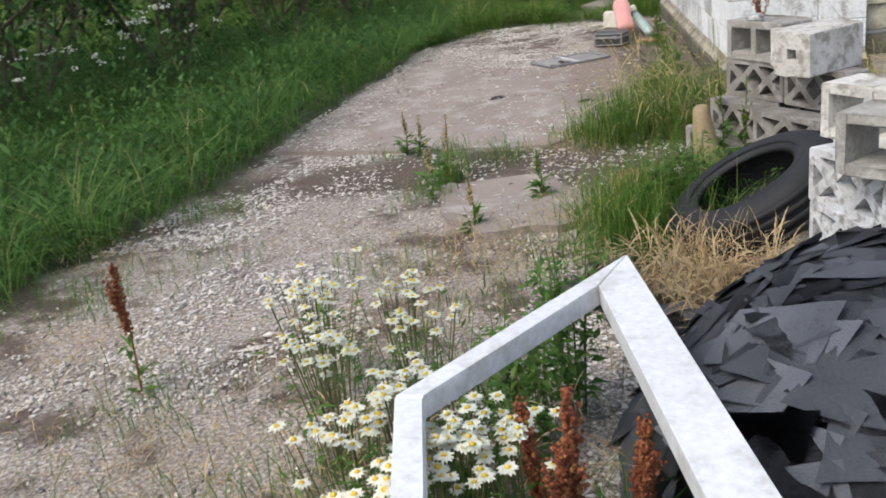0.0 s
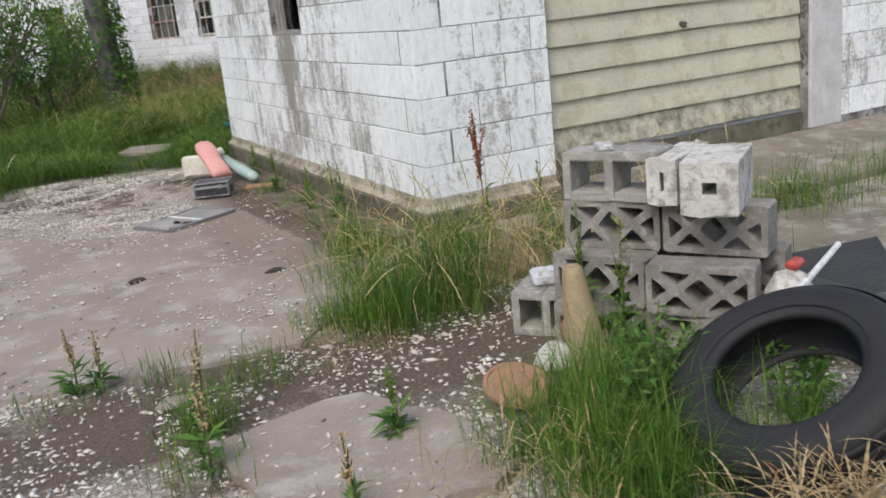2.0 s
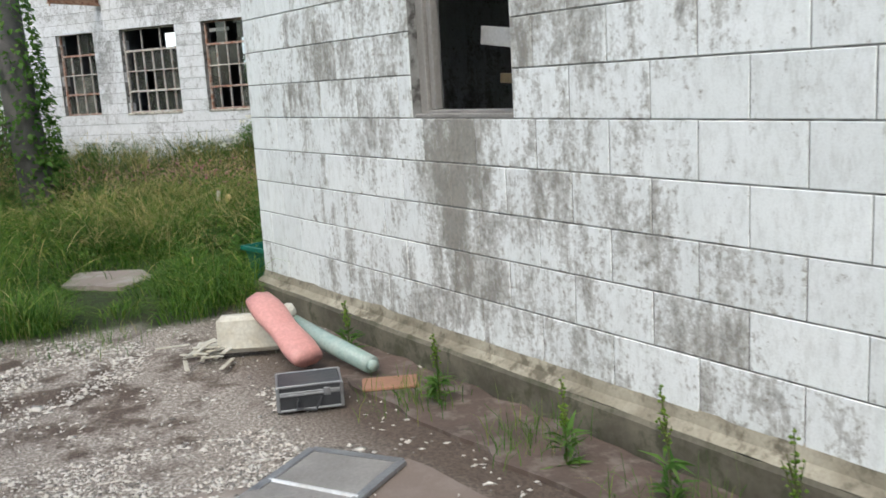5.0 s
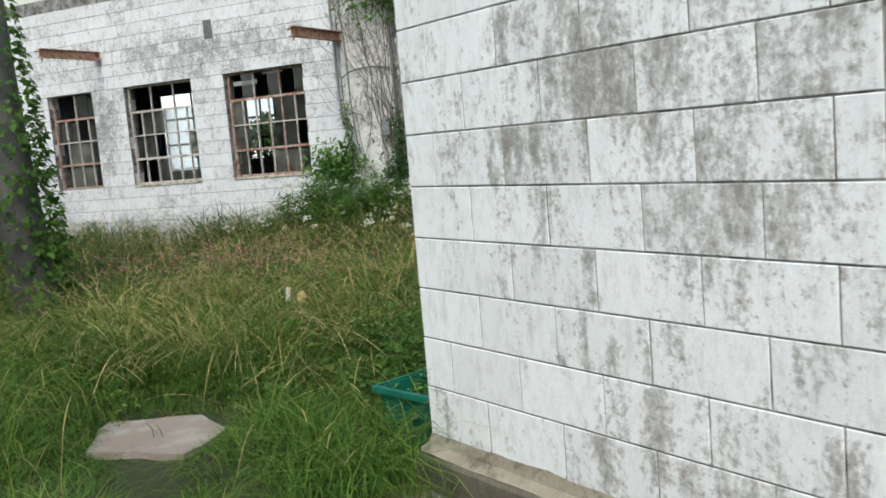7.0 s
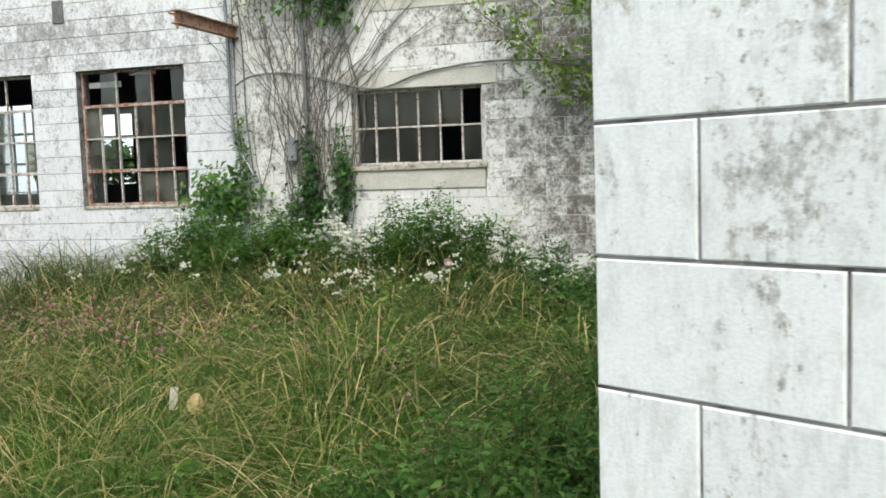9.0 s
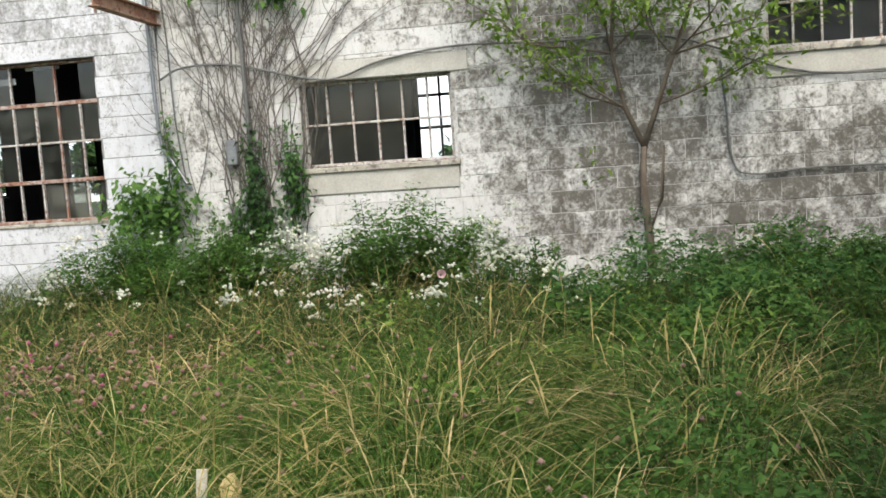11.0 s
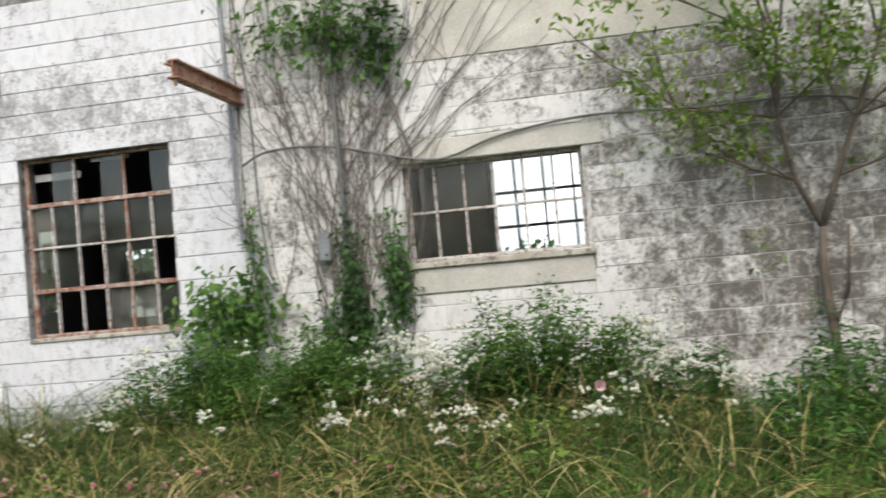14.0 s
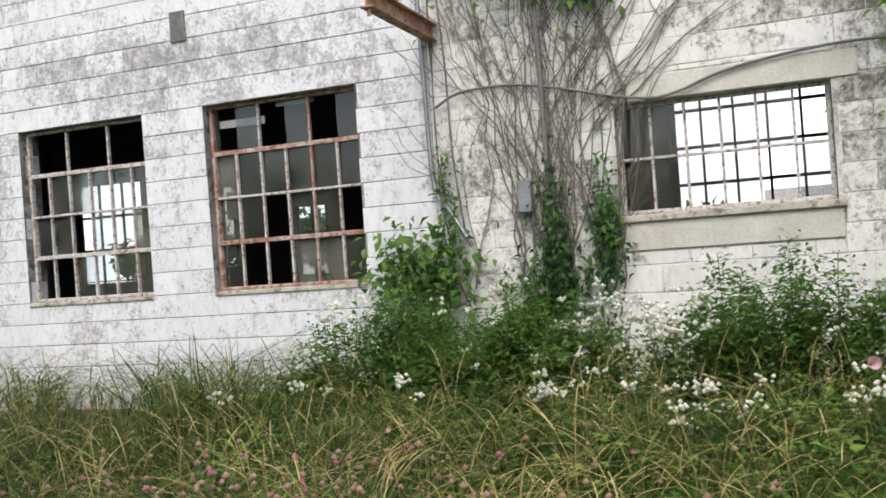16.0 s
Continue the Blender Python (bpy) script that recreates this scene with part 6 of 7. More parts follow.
def gravel():
    """Crushed shell and stones strewn over the yard, thicker in drifts."""
    def stones(name, n, size, mat, label, keep):
        x, y = scatter(n, -4.0, 1.2, -7.0, 4.9, lambda x, y: in_poly_np(x, y, YARD) & keep(x, y))
        n = len(x)
        on_slab = in_poly_np(x, y, SLAB) | in_poly_np(x, y, SMALL_SLAB)
        z = np.where(on_slab, 0.004, ground_z(x, y)) + 0.002
        a = nr.uniform(0, 6.283, n)
        sx, sy, sz = (nr.lognormal(0, 0.45, n) * size for _ in range(3))
        sz *= 0.45
        base = np.array([[1, 0, 0], [0, 1, 0], [-1, 0, 0], [0, -1, 0], [0, 0, 1], [0.3, 0.2, -0.4]])
        co = np.zeros((n, 6, 3))
        for i, (bx, by, bz) in enumerate(base):
            jx, jy = bx * sx * nr.uniform(0.6, 1.2, n), by * sy * nr.uniform(0.6, 1.2, n)
            co[:, i, 0] = x + jx * np.cos(a) - jy * np.sin(a)
            co[:, i, 1] = y + jx * np.sin(a) + jy * np.cos(a)
            co[:, i, 2] = z + bz * sz + nr.uniform(0, 0.25, n) * sz
        idx = np.arange(n * 6, dtype=np.int32).reshape(n, 6)
        t = np.concatenate([idx[:, f] for f in ([0, 1, 4], [1, 2, 4], [2, 3, 4], [3, 0, 4], [1, 0, 5], [2, 1, 5], [3, 2, 5], [0, 3, 5])], 1).reshape(-1, 3)
        stuff(name, np_mesh(name, co.reshape(-1, 3), t, mat), label, "gravel")

    def thin_on_slab(x, y):
        slab = in_poly_np(x, y, SLAB) | in_poly_np(x, y, SMALL_SLAB)
        drift = soft_noise(x, y, 2.6, 0.4)
        edge = np.clip(1.2 - 1.6 * np.minimum(np.abs(y + 0.95), np.abs(y - 1.9)), 0.03, 1)
        west = np.clip((-x - 2.0) * 0.8, 0, 1)
        return nr.random(len(x)) < np.where(slab, 0.03 + 0.2 * np.maximum(edge, west) * (drift > 0.45), np.where((y < -1.25) & (y > -1.95) & (x > -2.9), 0.4, np.where((x > -0.75) & (y > -0.2), 0.06, 0.1 + 0.85 * (drift > 0.46))) * np.clip(3.2 * soft_noise(x, y, 7.0, 1.9) - 0.9, 0.08, 1))
    stones("crushed_shell", 125000, 0.0095, M_SHELL, "bleached crushed shell strewn over the yard", thin_on_slab)
    stones("gravel", 40000, 0.0095, M_STONE, "dull brown and grey gravel in the yard", thin_on_slab)
    stones("coarse_gravel", 9000, 0.016, M_SHELL, "coarser pale stones scattered over the yard", thin_on_slab)


gravel()


def flower_heads(name, pts, size, mat, label, petals=7):
    """Small flat heads made of a few petals each."""
    n = len(pts)
    pos = np.repeat(pts, petals, 0)
    a = np.tile(np.arange(petals) * 6.283 / petals, n) + np.repeat(nr.uniform(0, 6.283, n), petals)
    d = np.stack([np.cos(a), np.sin(a), nr.uniform(-0.1, 0.35, n * petals)], -1)
    sz = np.repeat(size, petals)
    return leaves_mesh(name, pos, d, sz, sz * 0.55, mat, 0.05)


def balls(pts, size):
    """Small round heads: octahedra with a raised belt."""
    n = len(pts)
    dirs = np.array([[0, 0, 1], [0, 0, -0.8], [1, 0, 0.1], [0.3, 0.95, 0], [-0.8, 0.6, 0.1], [-0.8, -0.6, 0], [0.3, -0.95, 0.1]])
    co = pts[:, None, :] + dirs[None] * size[:, None, None] * nr.uniform(0.8, 1.2, (n, 7, 1))
    idx = np.arange(n * 7, dtype=np.int32).reshape(n, 7)
    f = []
    for i in range(5):
        a, b = 2 + i, 2 + (i + 1) % 5
        f += [[a, b, 0], [b, a, 1]]
    t = np.concatenate([idx[:, q] for q in f], 1).reshape(-1, 3)
    return co.reshape(-1, 3), t


def clover():
    xs, ys = [], []
    for cs, co_, n, r in ((-8.4, 3.1, 150, 0.8), (-7.6, 3.0, 230, 0.7), (-9.2, 3.2, 60, 0.7), (-6.9, 3.2, 90, 0.7), (-6.0, 3.4, 40, 0.8), (-5.2, 3.6, 25, 1.0), (-4.4, 4.0, 20, 1.0)):
        s, o = nr.normal(cs, r * 0.6, n), nr.normal(co_, r * 0.5, n)
        p = np.array([facade_point(a, b, 0) for a, b in zip(s, o)])
        xs.append(p[:, 0]), ys.append(p[:, 1])
    x, y = np.concatenate(xs), np.concatenate(ys)
    n = len(x)
    h = nr.uniform(0.28, 0.48, n)
    pts = on_ground(x, y) + np.stack([nr.normal(0, 0.02, n), nr.normal(0, 0.02, n), h], -1)
    co, t = balls(pts, nr.uniform(0.010, 0.017, n))
    stuff("clover_flowers", np_mesh("clover_flowers", co, t, M_CLOVER), "dusty pink clover heads in the grass", "flowers")
    k = 5000
    i = nr.integers(0, n, k)
    lp = np.stack([x[i] + nr.normal(0, 0.09, k), y[i] + nr.normal(0, 0.09, k), 0 * x[i]], -1)
    lp[:, 2] = ground_z(lp[:, 0], lp[:, 1]) + nr.uniform(0.08, 0.36, k)
    d = nr.normal(0, 1, (k, 3))
    d[:, 2] = nr.uniform(-0.1, 0.4, k)
    stuff("clover_leaves", leaves_mesh("clover_leaves", lp, d, nr.uniform(0.018, 0.032, k), nr.uniform(0.014, 0.022, k), M_LEAF), "green clover leaves below the flowers", "plants")


clover()


def herb_layer():
    """Knee-high broad-leaved weeds that fill the corner towards the stained wall."""
    k = 52000
    s, o = nr.uniform(-5.6, -0.8, k), nr.uniform(0.1, 5.2, k)
    keep = (s > -5.2 + 0.35 * np.abs(o - 2.0)) & (nr.random(k) < np.clip((4.2 - o) / 1.6, 0, 1))
    s, o = s[keep], o[keep]
    p = np.array([facade_point(a, b, 0) for a, b in zip(s, o)])
    ok = free_spot(p[:, 0], p[:, 1])
    p, s, o = p[ok], s[ok], o[ok]
    top = (0.14 + 0.5 * soft_noise(p[:, 0], p[:, 1], 4.3, 1.2) ** 1.5) * np.clip(1.45 - 0.18 * o, 0.7, 1.5)
    p[:, 2] = ground_z(p[:, 0], p[:, 1]) + top * nr.beta(2.5, 1.2, len(p))
    d = nr.normal(0, 1, p.shape)
    d[:, 2] = nr.uniform(-0.5, 0.45, len(p))
    near = o > 2.0
    for q, mat, label in ((near, M_LEAF_M, "bright knee-high leafy weeds beside the trail"), (~near, M_LEAF, "thick knee-high leafy green weeds")):
        stuff("leafy_weeds", leaves_mesh("leafy_weeds", p[q], d[q], nr.uniform(0.032, 0.075, q.sum()), nr.uniform(0.014, 0.032, q.sum()), mat), label, "weeds")


herb_layer()


def low_leaves():
    """Bright small-leaved plants filling the hollows between the grass."""
    k = 52000
    s, o = nr.uniform(-9.5, -0.8, k), nr.uniform(0.6, 6.0, k)
    x, y = N.x * (FD - o) + U.x * s, N.y * (FD - o) + U.y * s
    ok = free_spot(x, y) & (off_track(x, y) > 0.25) & (nr.random(k) < np.clip(1.5 * soft_noise(x, y, 3.1, 0.9) - 0.2 + 0.06 * (s + 5), 0.05, 1)) & (~in_poly_np(x, y, YARD))
    x, y = x[ok], y[ok]
    p = on_ground(x, y)
    p[:, 2] += (0.12 + 0.38 * soft_noise(x, y, 5.0, 2.2)) * nr.beta(2.5, 1.2, len(x)) * trodden(x, y)
    d = nr.normal(0, 1, p.shape)
    d[:, 2] = nr.uniform(-0.3, 0.5, len(p))
    half = nr.random(len(p)) < 0.5
    for q, mat, label in ((half, M_LEAF_M, "mid-green low plants filling gaps in the grass"), (~half, M_LEAF_L, "fresh light green low plants in the grass")):
        stuff("low_plants", leaves_mesh("low_plants", p[q], d[q], nr.uniform(0.03, 0.07, q.sum()), nr.uniform(0.014, 0.03, q.sum()), mat), label, "plants")


low_leaves()


def weed_bush(x, y, height, radius, leafn, leaf, label, flowers=0, mat=None, stems=9, cat="weed", z=None, name="weed_bush", petal=0.017):
    """A bushy weed: stems, pointed leaves up the stems, and flat white flower heads on some."""
    z = float(ground_z(x, y)) - 0.02 if z is None else z
    leafn, leaf = int(leafn * 2.6), leaf * 0.68
    w = empty(name, pose(x, y, z), label, cat)
    bm = bmesh.new()
    lines = []
    for i in range(stems):
        a, q = nr.uniform(0, 6.283), math.sqrt(nr.uniform(0.0, 1)) * radius
        h = height * nr.uniform(0.75, 1.06) * (1 - 0.35 * (q / max(radius, 1e-3)) ** 2)
        p0 = Vector((q * 0.35 * math.cos(a), q * 0.35 * math.sin(a), 0))
        p2 = Vector((q * math.cos(a), q * math.sin(a), h))
        p1 = p0.lerp(p2, 0.5) + Vector((nr.normal(0, 0.02), nr.normal(0, 0.02), 0.03))
        tube(bm, [p0, p1, p2], 0.005, 0.002, 4, cap=False)
        lines.append((p0, p1, p2))
    part("stem_tuft", bm, M_STEM, w)["kind"] = "stuff"
    t = nr.beta(2.2, 1.3, leafn)
    li = nr.integers(0, stems, leafn)
    P = np.array([[list(a), list(b), list(c)] for a, b, c in lines])
    A, B, C = P[li, 0], P[li, 1], P[li, 2]
    tt = t[:, None]
    pos = A * (1 - tt) ** 2 + 2 * B * tt * (1 - tt) + C * tt ** 2
    d = nr.normal(0, 1, (leafn, 3))
    d[:, 2] = nr.uniform(-0.35, 0.55, leafn)
    pos += nr.normal(0, 1, (leafn, 3)) * np.array([0.045, 0.045, 0.025]) * (radius / 0.35)
    pos[:, 2] = np.abs(pos[:, 2])
    L = leaf * nr.uniform(0.6, 1.25, leafn) * (1.15 - 0.5 * t)
    lf = new("foliage", leaves_mesh("foliage", pos, d, L, L * nr.uniform(0.3, 0.45, leafn), mat or M_LEAF))
    lf.parent = w
    if flowers:
        hn = max(4, flowers // 7)
        hi = nr.integers(0, max(3, stems // 2), hn)
        heads = P[hi, 2] + nr.normal(0, 1, (hn, 3)) * np.array([0.09, 0.09, 0.045]) + np.array([0, 0, 0.05])
        fp = heads[nr.integers(0, hn, flowers)] + nr.normal(0, 1, (flowers, 3)) * np.array([0.026, 0.026, 0.01])
        co, tri = balls(fp, nr.uniform(petal * 0.5, petal * 0.95, flowers))
        fl = new("flower_head", np_mesh("flower_head", co, tri, M_PETAL))
        fl.parent = w
        tagged(fl, "small white flower heads", kind="stuff")
    return w


def at_wall(s, o):
    p = facade_point(s, o, 0)
    return p.x, p.y


# along the hall wall, from the doorway end to the stained end
for s, o, h, r, n, fl in ((-11.9, 0.6, 0.5, 0.3, 260, 0), (-11.3, 0.35, 0.4, 0.25, 160, 6), (-10.2, 0.3, 0.4, 0.25, 150, 0), (-9.0, 0.5, 0.55, 0.35, 380, 60), (-8.75, 0.5, 0.8, 0.38, 700, 60), (-8.3, 0.55, 0.9, 0.45, 1300, 10), (-8.05, 0.75, 0.8, 0.4, 900, 0), (-7.7, 0.8, 0.8, 0.4, 900, 10),
                          (-7.9, 0.5, 0.95, 0.42, 1300, 0), (-7.5, 0.5, 0.9, 0.42, 1200, 10), (-7.05, 0.6, 0.78, 0.36, 620, 130), (-6.75, 0.65, 0.78, 0.36, 620, 150), (-6.4, 0.55, 0.95, 0.42, 1500, 10),
                          (-6.08, 0.55, 1.0, 0.42, 1600, 10), (-5.7, 0.6, 0.75, 0.36, 620, 80), (-5.42, 0.7, 0.58, 0.3, 420, 120), (-5.2, 0.35, 0.6, 0.2, 300, 0), (-4.0, 0.5, 0.5, 0.35, 520, 0), (-3.6, 0.45, 0.62, 0.4, 720, 0),
                          (-3.1, 0.5, 0.55, 0.4, 650, 0), (-2.6, 0.5, 0.62, 0.4, 720, 0), (-2.15, 0.6, 0.66, 0.35, 600, 20)):
    weed_bush(*at_wall(s, o), h, r, n, 0.1, "bushy white-flowering weed against the hall wall" if fl > 25 else "dark green bushy weed against the hall wall", flowers=fl * 2, stems=14, mat=M_LEAF_M if n > 600 else None)
for s, o, h, r, n, fl in ((-7.6, 1.3, 0.5, 0.4, 300, 60), (-6.9, 1.4, 0.5, 0.45, 300, 120), (-6.3, 1.5, 0.45, 0.45, 300, 110), (-5.7, 1.5, 0.45, 0.4, 280, 90), (-5.0, 1.5, 0.42, 0.4, 300, 60), (-4.7, 1.1, 0.42, 0.35, 260, 40), (-8.8, 1.2, 0.45, 0.4, 240, 50), (-12.9, 1.2, 0.8, 0.5, 700, 60), (-13.7, 1.6, 0.9, 0.6, 800, 90), (-14.4, 2.4, 0.9, 0.6, 700, 120)):
    weed_bush(*at_wall(s, o), h, r, n, 0.07, "white-flowering weed clump in the grass before the hall", flowers=int(fl * 0.8), stems=16)
weed_bush(-4.9, 1.5, 1.0, 0.5, 500, 0.08, 'tall white-flowering weed at the hedge foot', flowers=160, stems=16)
weed_bush(-5.6, 0.6, 0.9, 0.5, 500, 0.08, 'tall white-flowering weed at the hedge foot', flowers=90, stems=14)
# behind the shed corner
for x, y, h, r, n in ((0.5, 5.3, 0.72, 0.3, 520), (0.75, 5.75, 0.72, 0.38, 620), (0.35, 5.55, 0.5, 0.28, 360), (1.0, 5.2, 0.6, 0.3, 380), (1.45, 5.5, 0.7, 0.4, 560), (2.1, 5.6, 0.6, 0.4, 460), (1.3, 5.95, 0.72, 0.36, 620), (1.65, 6.15, 0.66, 0.4, 600), (1.1, 5.6, 0.62, 0.3, 420), (2.2, 6.35, 0.6, 0.42, 520), (0.2, 6.0, 0.4, 0.3, 260)):
    weed_bush(x, y, h, r, n, 0.09, "leafy green weed behind the shed corner", mat=M_LEAF_M, stems=14)
# clumps standing out of the low weeds by the stained wall
for s, o, h, r in ((-3.9, 1.4, 0.55, 0.35), (-3.2, 1.7, 0.6, 0.4), (-2.5, 1.3, 0.65, 0.4), (-2.0, 2.2, 0.6, 0.4), (-3.4, 2.8, 0.5, 0.4), (-2.7, 3.0, 0.5, 0.4), (-4.4, 2.3, 0.45, 0.35), (-1.6, 3.2, 0.55, 0.4), (-2.2, 3.9, 0.5, 0.35), (-3.1, 4.2, 0.42, 0.35), (-4.2, 3.5, 0.42, 0.35), (-1.4, 1.6, 0.85, 0.4)):
    weed_bush(*at_wall(s, o), h, r, 360, 0.085, "bright leafy weed clump before the stained wall", mat=M_LEAF_M if h > 0.52 else M_LEAF_L, stems=14, flowers=20 if h > 0.6 else 0)
# tall straw stalks beside the trail
x, y = nr.uniform(0.75, 2.8, 170), nr.uniform(5.6, 7.6, 170)
n = len(x)
stuff("tall_stalks", strips("tall_stalks", on_ground(x, y), nr.uniform(0.45, 0.85, n), nr.normal(-0.4, 1.2, n), nr.uniform(0.15, 0.95, n), nr.uniform(0.0014, 0.0022, n), PLUME, M_STRAW, 0.4), "tall bleached seed stalks standing beside the trail", "grass")
# dark greenery in the yard
for x, y, h, r, n in ((-0.55, -2.75, 0.5, 0.18, 260), (-0.72, -2.95, 0.42, 0.16, 200), (-1.3, -4.75, 0.48, 0.22, 260), (-1.15, -4.5, 0.62, 0.16, 200), (-1.45, -5.15, 0.4, 0.2, 200), (1.0, -2.6, 0.5, 0.16, 160), (-0.2, -3.05, 0.34, 0.16, 160), (-0.35, -1.0, 0.35, 0.15, 120)):
    weed_bush(x, y, h, r, n, 0.075, "leafy green yard weed growing through rubble", mat=M_LEAF_M, stems=8)


def spire(x, y, h, label, mat, stem, leafn=40, seedn=260, name="dock_plant"):
    """Tall dock: a stiff stalk thick with small seeds above, a few leaves below."""
    d = empty(name, pose(x, y, float(ground_z(x, y)) - 0.02, nr.uniform(-5, 5), nr.uniform(-5, 5), 0), label, "weed")
    bm = bmesh.new()
    tube(bm, [(0, 0, 0), (0.01, 0.005, h * 0.5), (0.0, 0.01, h)], 0.005, 0.002, 5)
    sides = [(nr.uniform(0.55, 0.8) * h, nr.uniform(0, 6.283), nr.uniform(0.12, 0.22) * h) for _ in range(5)]
    segs = [(np.array([0, 0, 0.45 * h]), np.array([0, 0.01, h]))]
    for z, a, ln in sides:
        q0, q1 = (0, 0, z - ln * 0.4), (ln * 0.35 * math.cos(a), ln * 0.35 * math.sin(a), z + ln * 0.7)
        tube(bm, [q0, q1], 0.003, 0.0015, 4, cap=False)
        segs.append((np.array(q0), np.array(q1)))
    part("stalk", bm, stem, d)
    i = nr.integers(0, len(segs), seedn)
    i[: seedn // 2] = 0
    A, B = np.array([s[0] for s in segs])[i], np.array([s[1] for s in segs])[i]
    p = A + (B - A) * nr.uniform(0.1, 1, (seedn, 1)) + nr.normal(0, 0.007, (seedn, 3))
    co, t = balls(p, nr.uniform(0.004, 0.008, seedn))
    ob = new("seed_head", np_mesh("seed_head", co, t, mat))
    ob.parent = d
    ob["kind"] = "stuff"
    p = np.stack([nr.normal(0, 0.01, leafn), nr.normal(0, 0.01, leafn), nr.uniform(0.02, 0.45, leafn) * h], -1)
    dd = nr.normal(0, 1, (leafn, 3))
    dd[:, 2] = nr.uniform(0, 0.9, leafn)
    ob = new("foliage", leaves_mesh("foliage", p, dd, nr.uniform(0.05, 0.12, leafn), nr.uniform(0.012, 0.025, leafn), M_LEAF_M))
    ob.parent = d


for x, y, h in ((0.15, -0.42, 0.78), (-1.21, -5.24, 0.5), (-1.14, -5.26, 0.56), (-1.17, -5.34, 0.44), (-1.03, -5.22, 0.42), (-0.99, -5.16, 0.4), (-2.67, -4.21, 0.5), (3.6, -0.75, 0.75)):
    spire(x, y, h, "rust-red seeding dock standing in the yard", M_DOCK, M_DOCK, 16, 420 if h > 0.4 else 160)
for x, y, h in ((-0.42, 0.35, 0.5), (-0.28, 0.9, 0.42), (0.5, -0.5, 0.45), (-0.33, 1.35, 0.35), (-0.36, -2.1, 0.62), (-0.3, -2.25, 0.55), (1.05, -2.55, 0.6), (-1.3, -2.35, 0.3), (0.0, -0.75, 0.42), (-0.3, 2.2, 0.35), (-0.2, 3.2, 0.3), (-2.2, -1.2, 0.3), (-2.12, -1.22, 0.28), (-1.62, -2.75, 0.32), (-1.9, -2.2, 0.34), (-1.86, -1.9, 0.42)):
    spire(x, y, h, "thin brown-green seeding weed stalk on the gravel" if x < -1.5 else "slender green willow-leaved weed stalk in the yard", M_TAN if x < -1.5 else M_LEAF_L, M_STEM, 30 if x < -1.5 else 46, 60, "weed_stalk")


def daisies():
    """Fleabane clumps with yellow-eyed white heads."""
    for cx, cy, n, h in ((-1.94, -4.4, 14, 0.42), (-1.97, -4.2, 8, 0.4), (-1.66, -4.4, 12, 0.42), (-1.56, -4.62, 9, 0.42), (-1.8, -4.74, 18, 0.42), (-1.65, -5.15, 14, 0.43), (-1.53, -5.05, 20, 0.44), (-1.53, -5.38, 20, 0.42), (-1.44, -5.3, 22, 0.44), (-1.38, -5.2, 16, 0.45), (-1.26, -5.23, 12, 0.45)):
        n = int(n * 1.5)
        w = empty("daisy_clump", pose(cx, cy, float(ground_z(cx, cy)) - 0.02), "white fleabane daisies with yellow centres in weedy gravel", "flowers")
        tips = np.stack([nr.normal(0, 0.065, n), nr.normal(0, 0.065, n), h * nr.uniform(0.85, 1.08, n)], -1)
        bm = bmesh.new()
        for t in tips:
            tube(bm, [(t[0] * 0.25, t[1] * 0.25, 0), (t[0] * 0.7, t[1] * 0.7, t[2] * 0.6), tuple(t)], 0.002, 0.0015, 3, cap=False)
        part("stem_tuft", bm, M_STEM, w)["kind"] = "stuff"
        ob = new("petals", flower_heads("petals", tips, nr.uniform(0.02, 0.025, n), M_PETAL, "", 14))
        ob.parent = w
        ob["kind"] = "stuff"
        co, t = balls(tips + np.array([0, 0, 0.002]), nr.uniform(0.007, 0.009, n))
        ob = new("flower_eye", np_mesh("flower_eye", co, t, M_YELLOW))
        ob.parent = w
        ob["kind"] = "stuff"
        k = 70
        p = np.stack([nr.normal(0, 0.07, k), nr.normal(0, 0.07, k), nr.uniform(0.03, h * 0.8, k)], -1)
        dd = nr.normal(0, 1, (k, 3))
        dd[:, 2] = nr.uniform(0, 0.7, k)
        ob = new("foliage", leaves_mesh("foliage", p, dd, nr.uniform(0.03, 0.07, k), nr.uniform(0.007, 0.014, k), M_LEAF_M))
        ob.parent = w


daisies()


def grow(bm, p, d, length, rad, depth, tips, spread, up=0.1):
    """One limb, then its forks."""
    n = 4
    pts = [p]
    for i in range(n):
        d = (d + Vector((nr.normal(0, 0.13), nr.normal(0, 0.13), nr.normal(up * 0.4, 0.07)))).normalized()
        p = p + d * (length / n)
        pts.append(p)
    tube(bm, pts, rad, rad * 0.62, 6 if rad > 0.012 else 4, cap=False)
    if depth <= 1:
        tips.extend((q, d) for q in pts[1:])
    if depth == 0:
        return
    for k in range(3 if depth > 1 else 3):
        nd = (d + Vector((nr.normal(0, spread), nr.normal(0, spread), nr.normal(up, spread * 0.6)))).normalized()
        grow(bm, pts[-1] if k < 2 else pts[2], nd, length * nr.uniform(0.6, 0.85), rad * 0.6, depth - 1, tips, spread, up)


def leaf_cloud(tips, per, size, mat, spread):
    P = np.array([list(t[0]) for t in tips])
    D = np.array([list(t[1]) for t in tips])
    n = len(P) * per
    p = np.repeat(P, per, 0) + nr.normal(0, spread, (n, 3))
    d = np.repeat(D, per, 0) * 0.5 + nr.normal(0, 0.7, (n, 3))
    d[:, 2] -= 0.15
    L = size * nr.uniform(0.6, 1.3, n)
    return leaves_mesh("crown", p, d, L, L * nr.uniform(0.4, 0.55, n), mat)


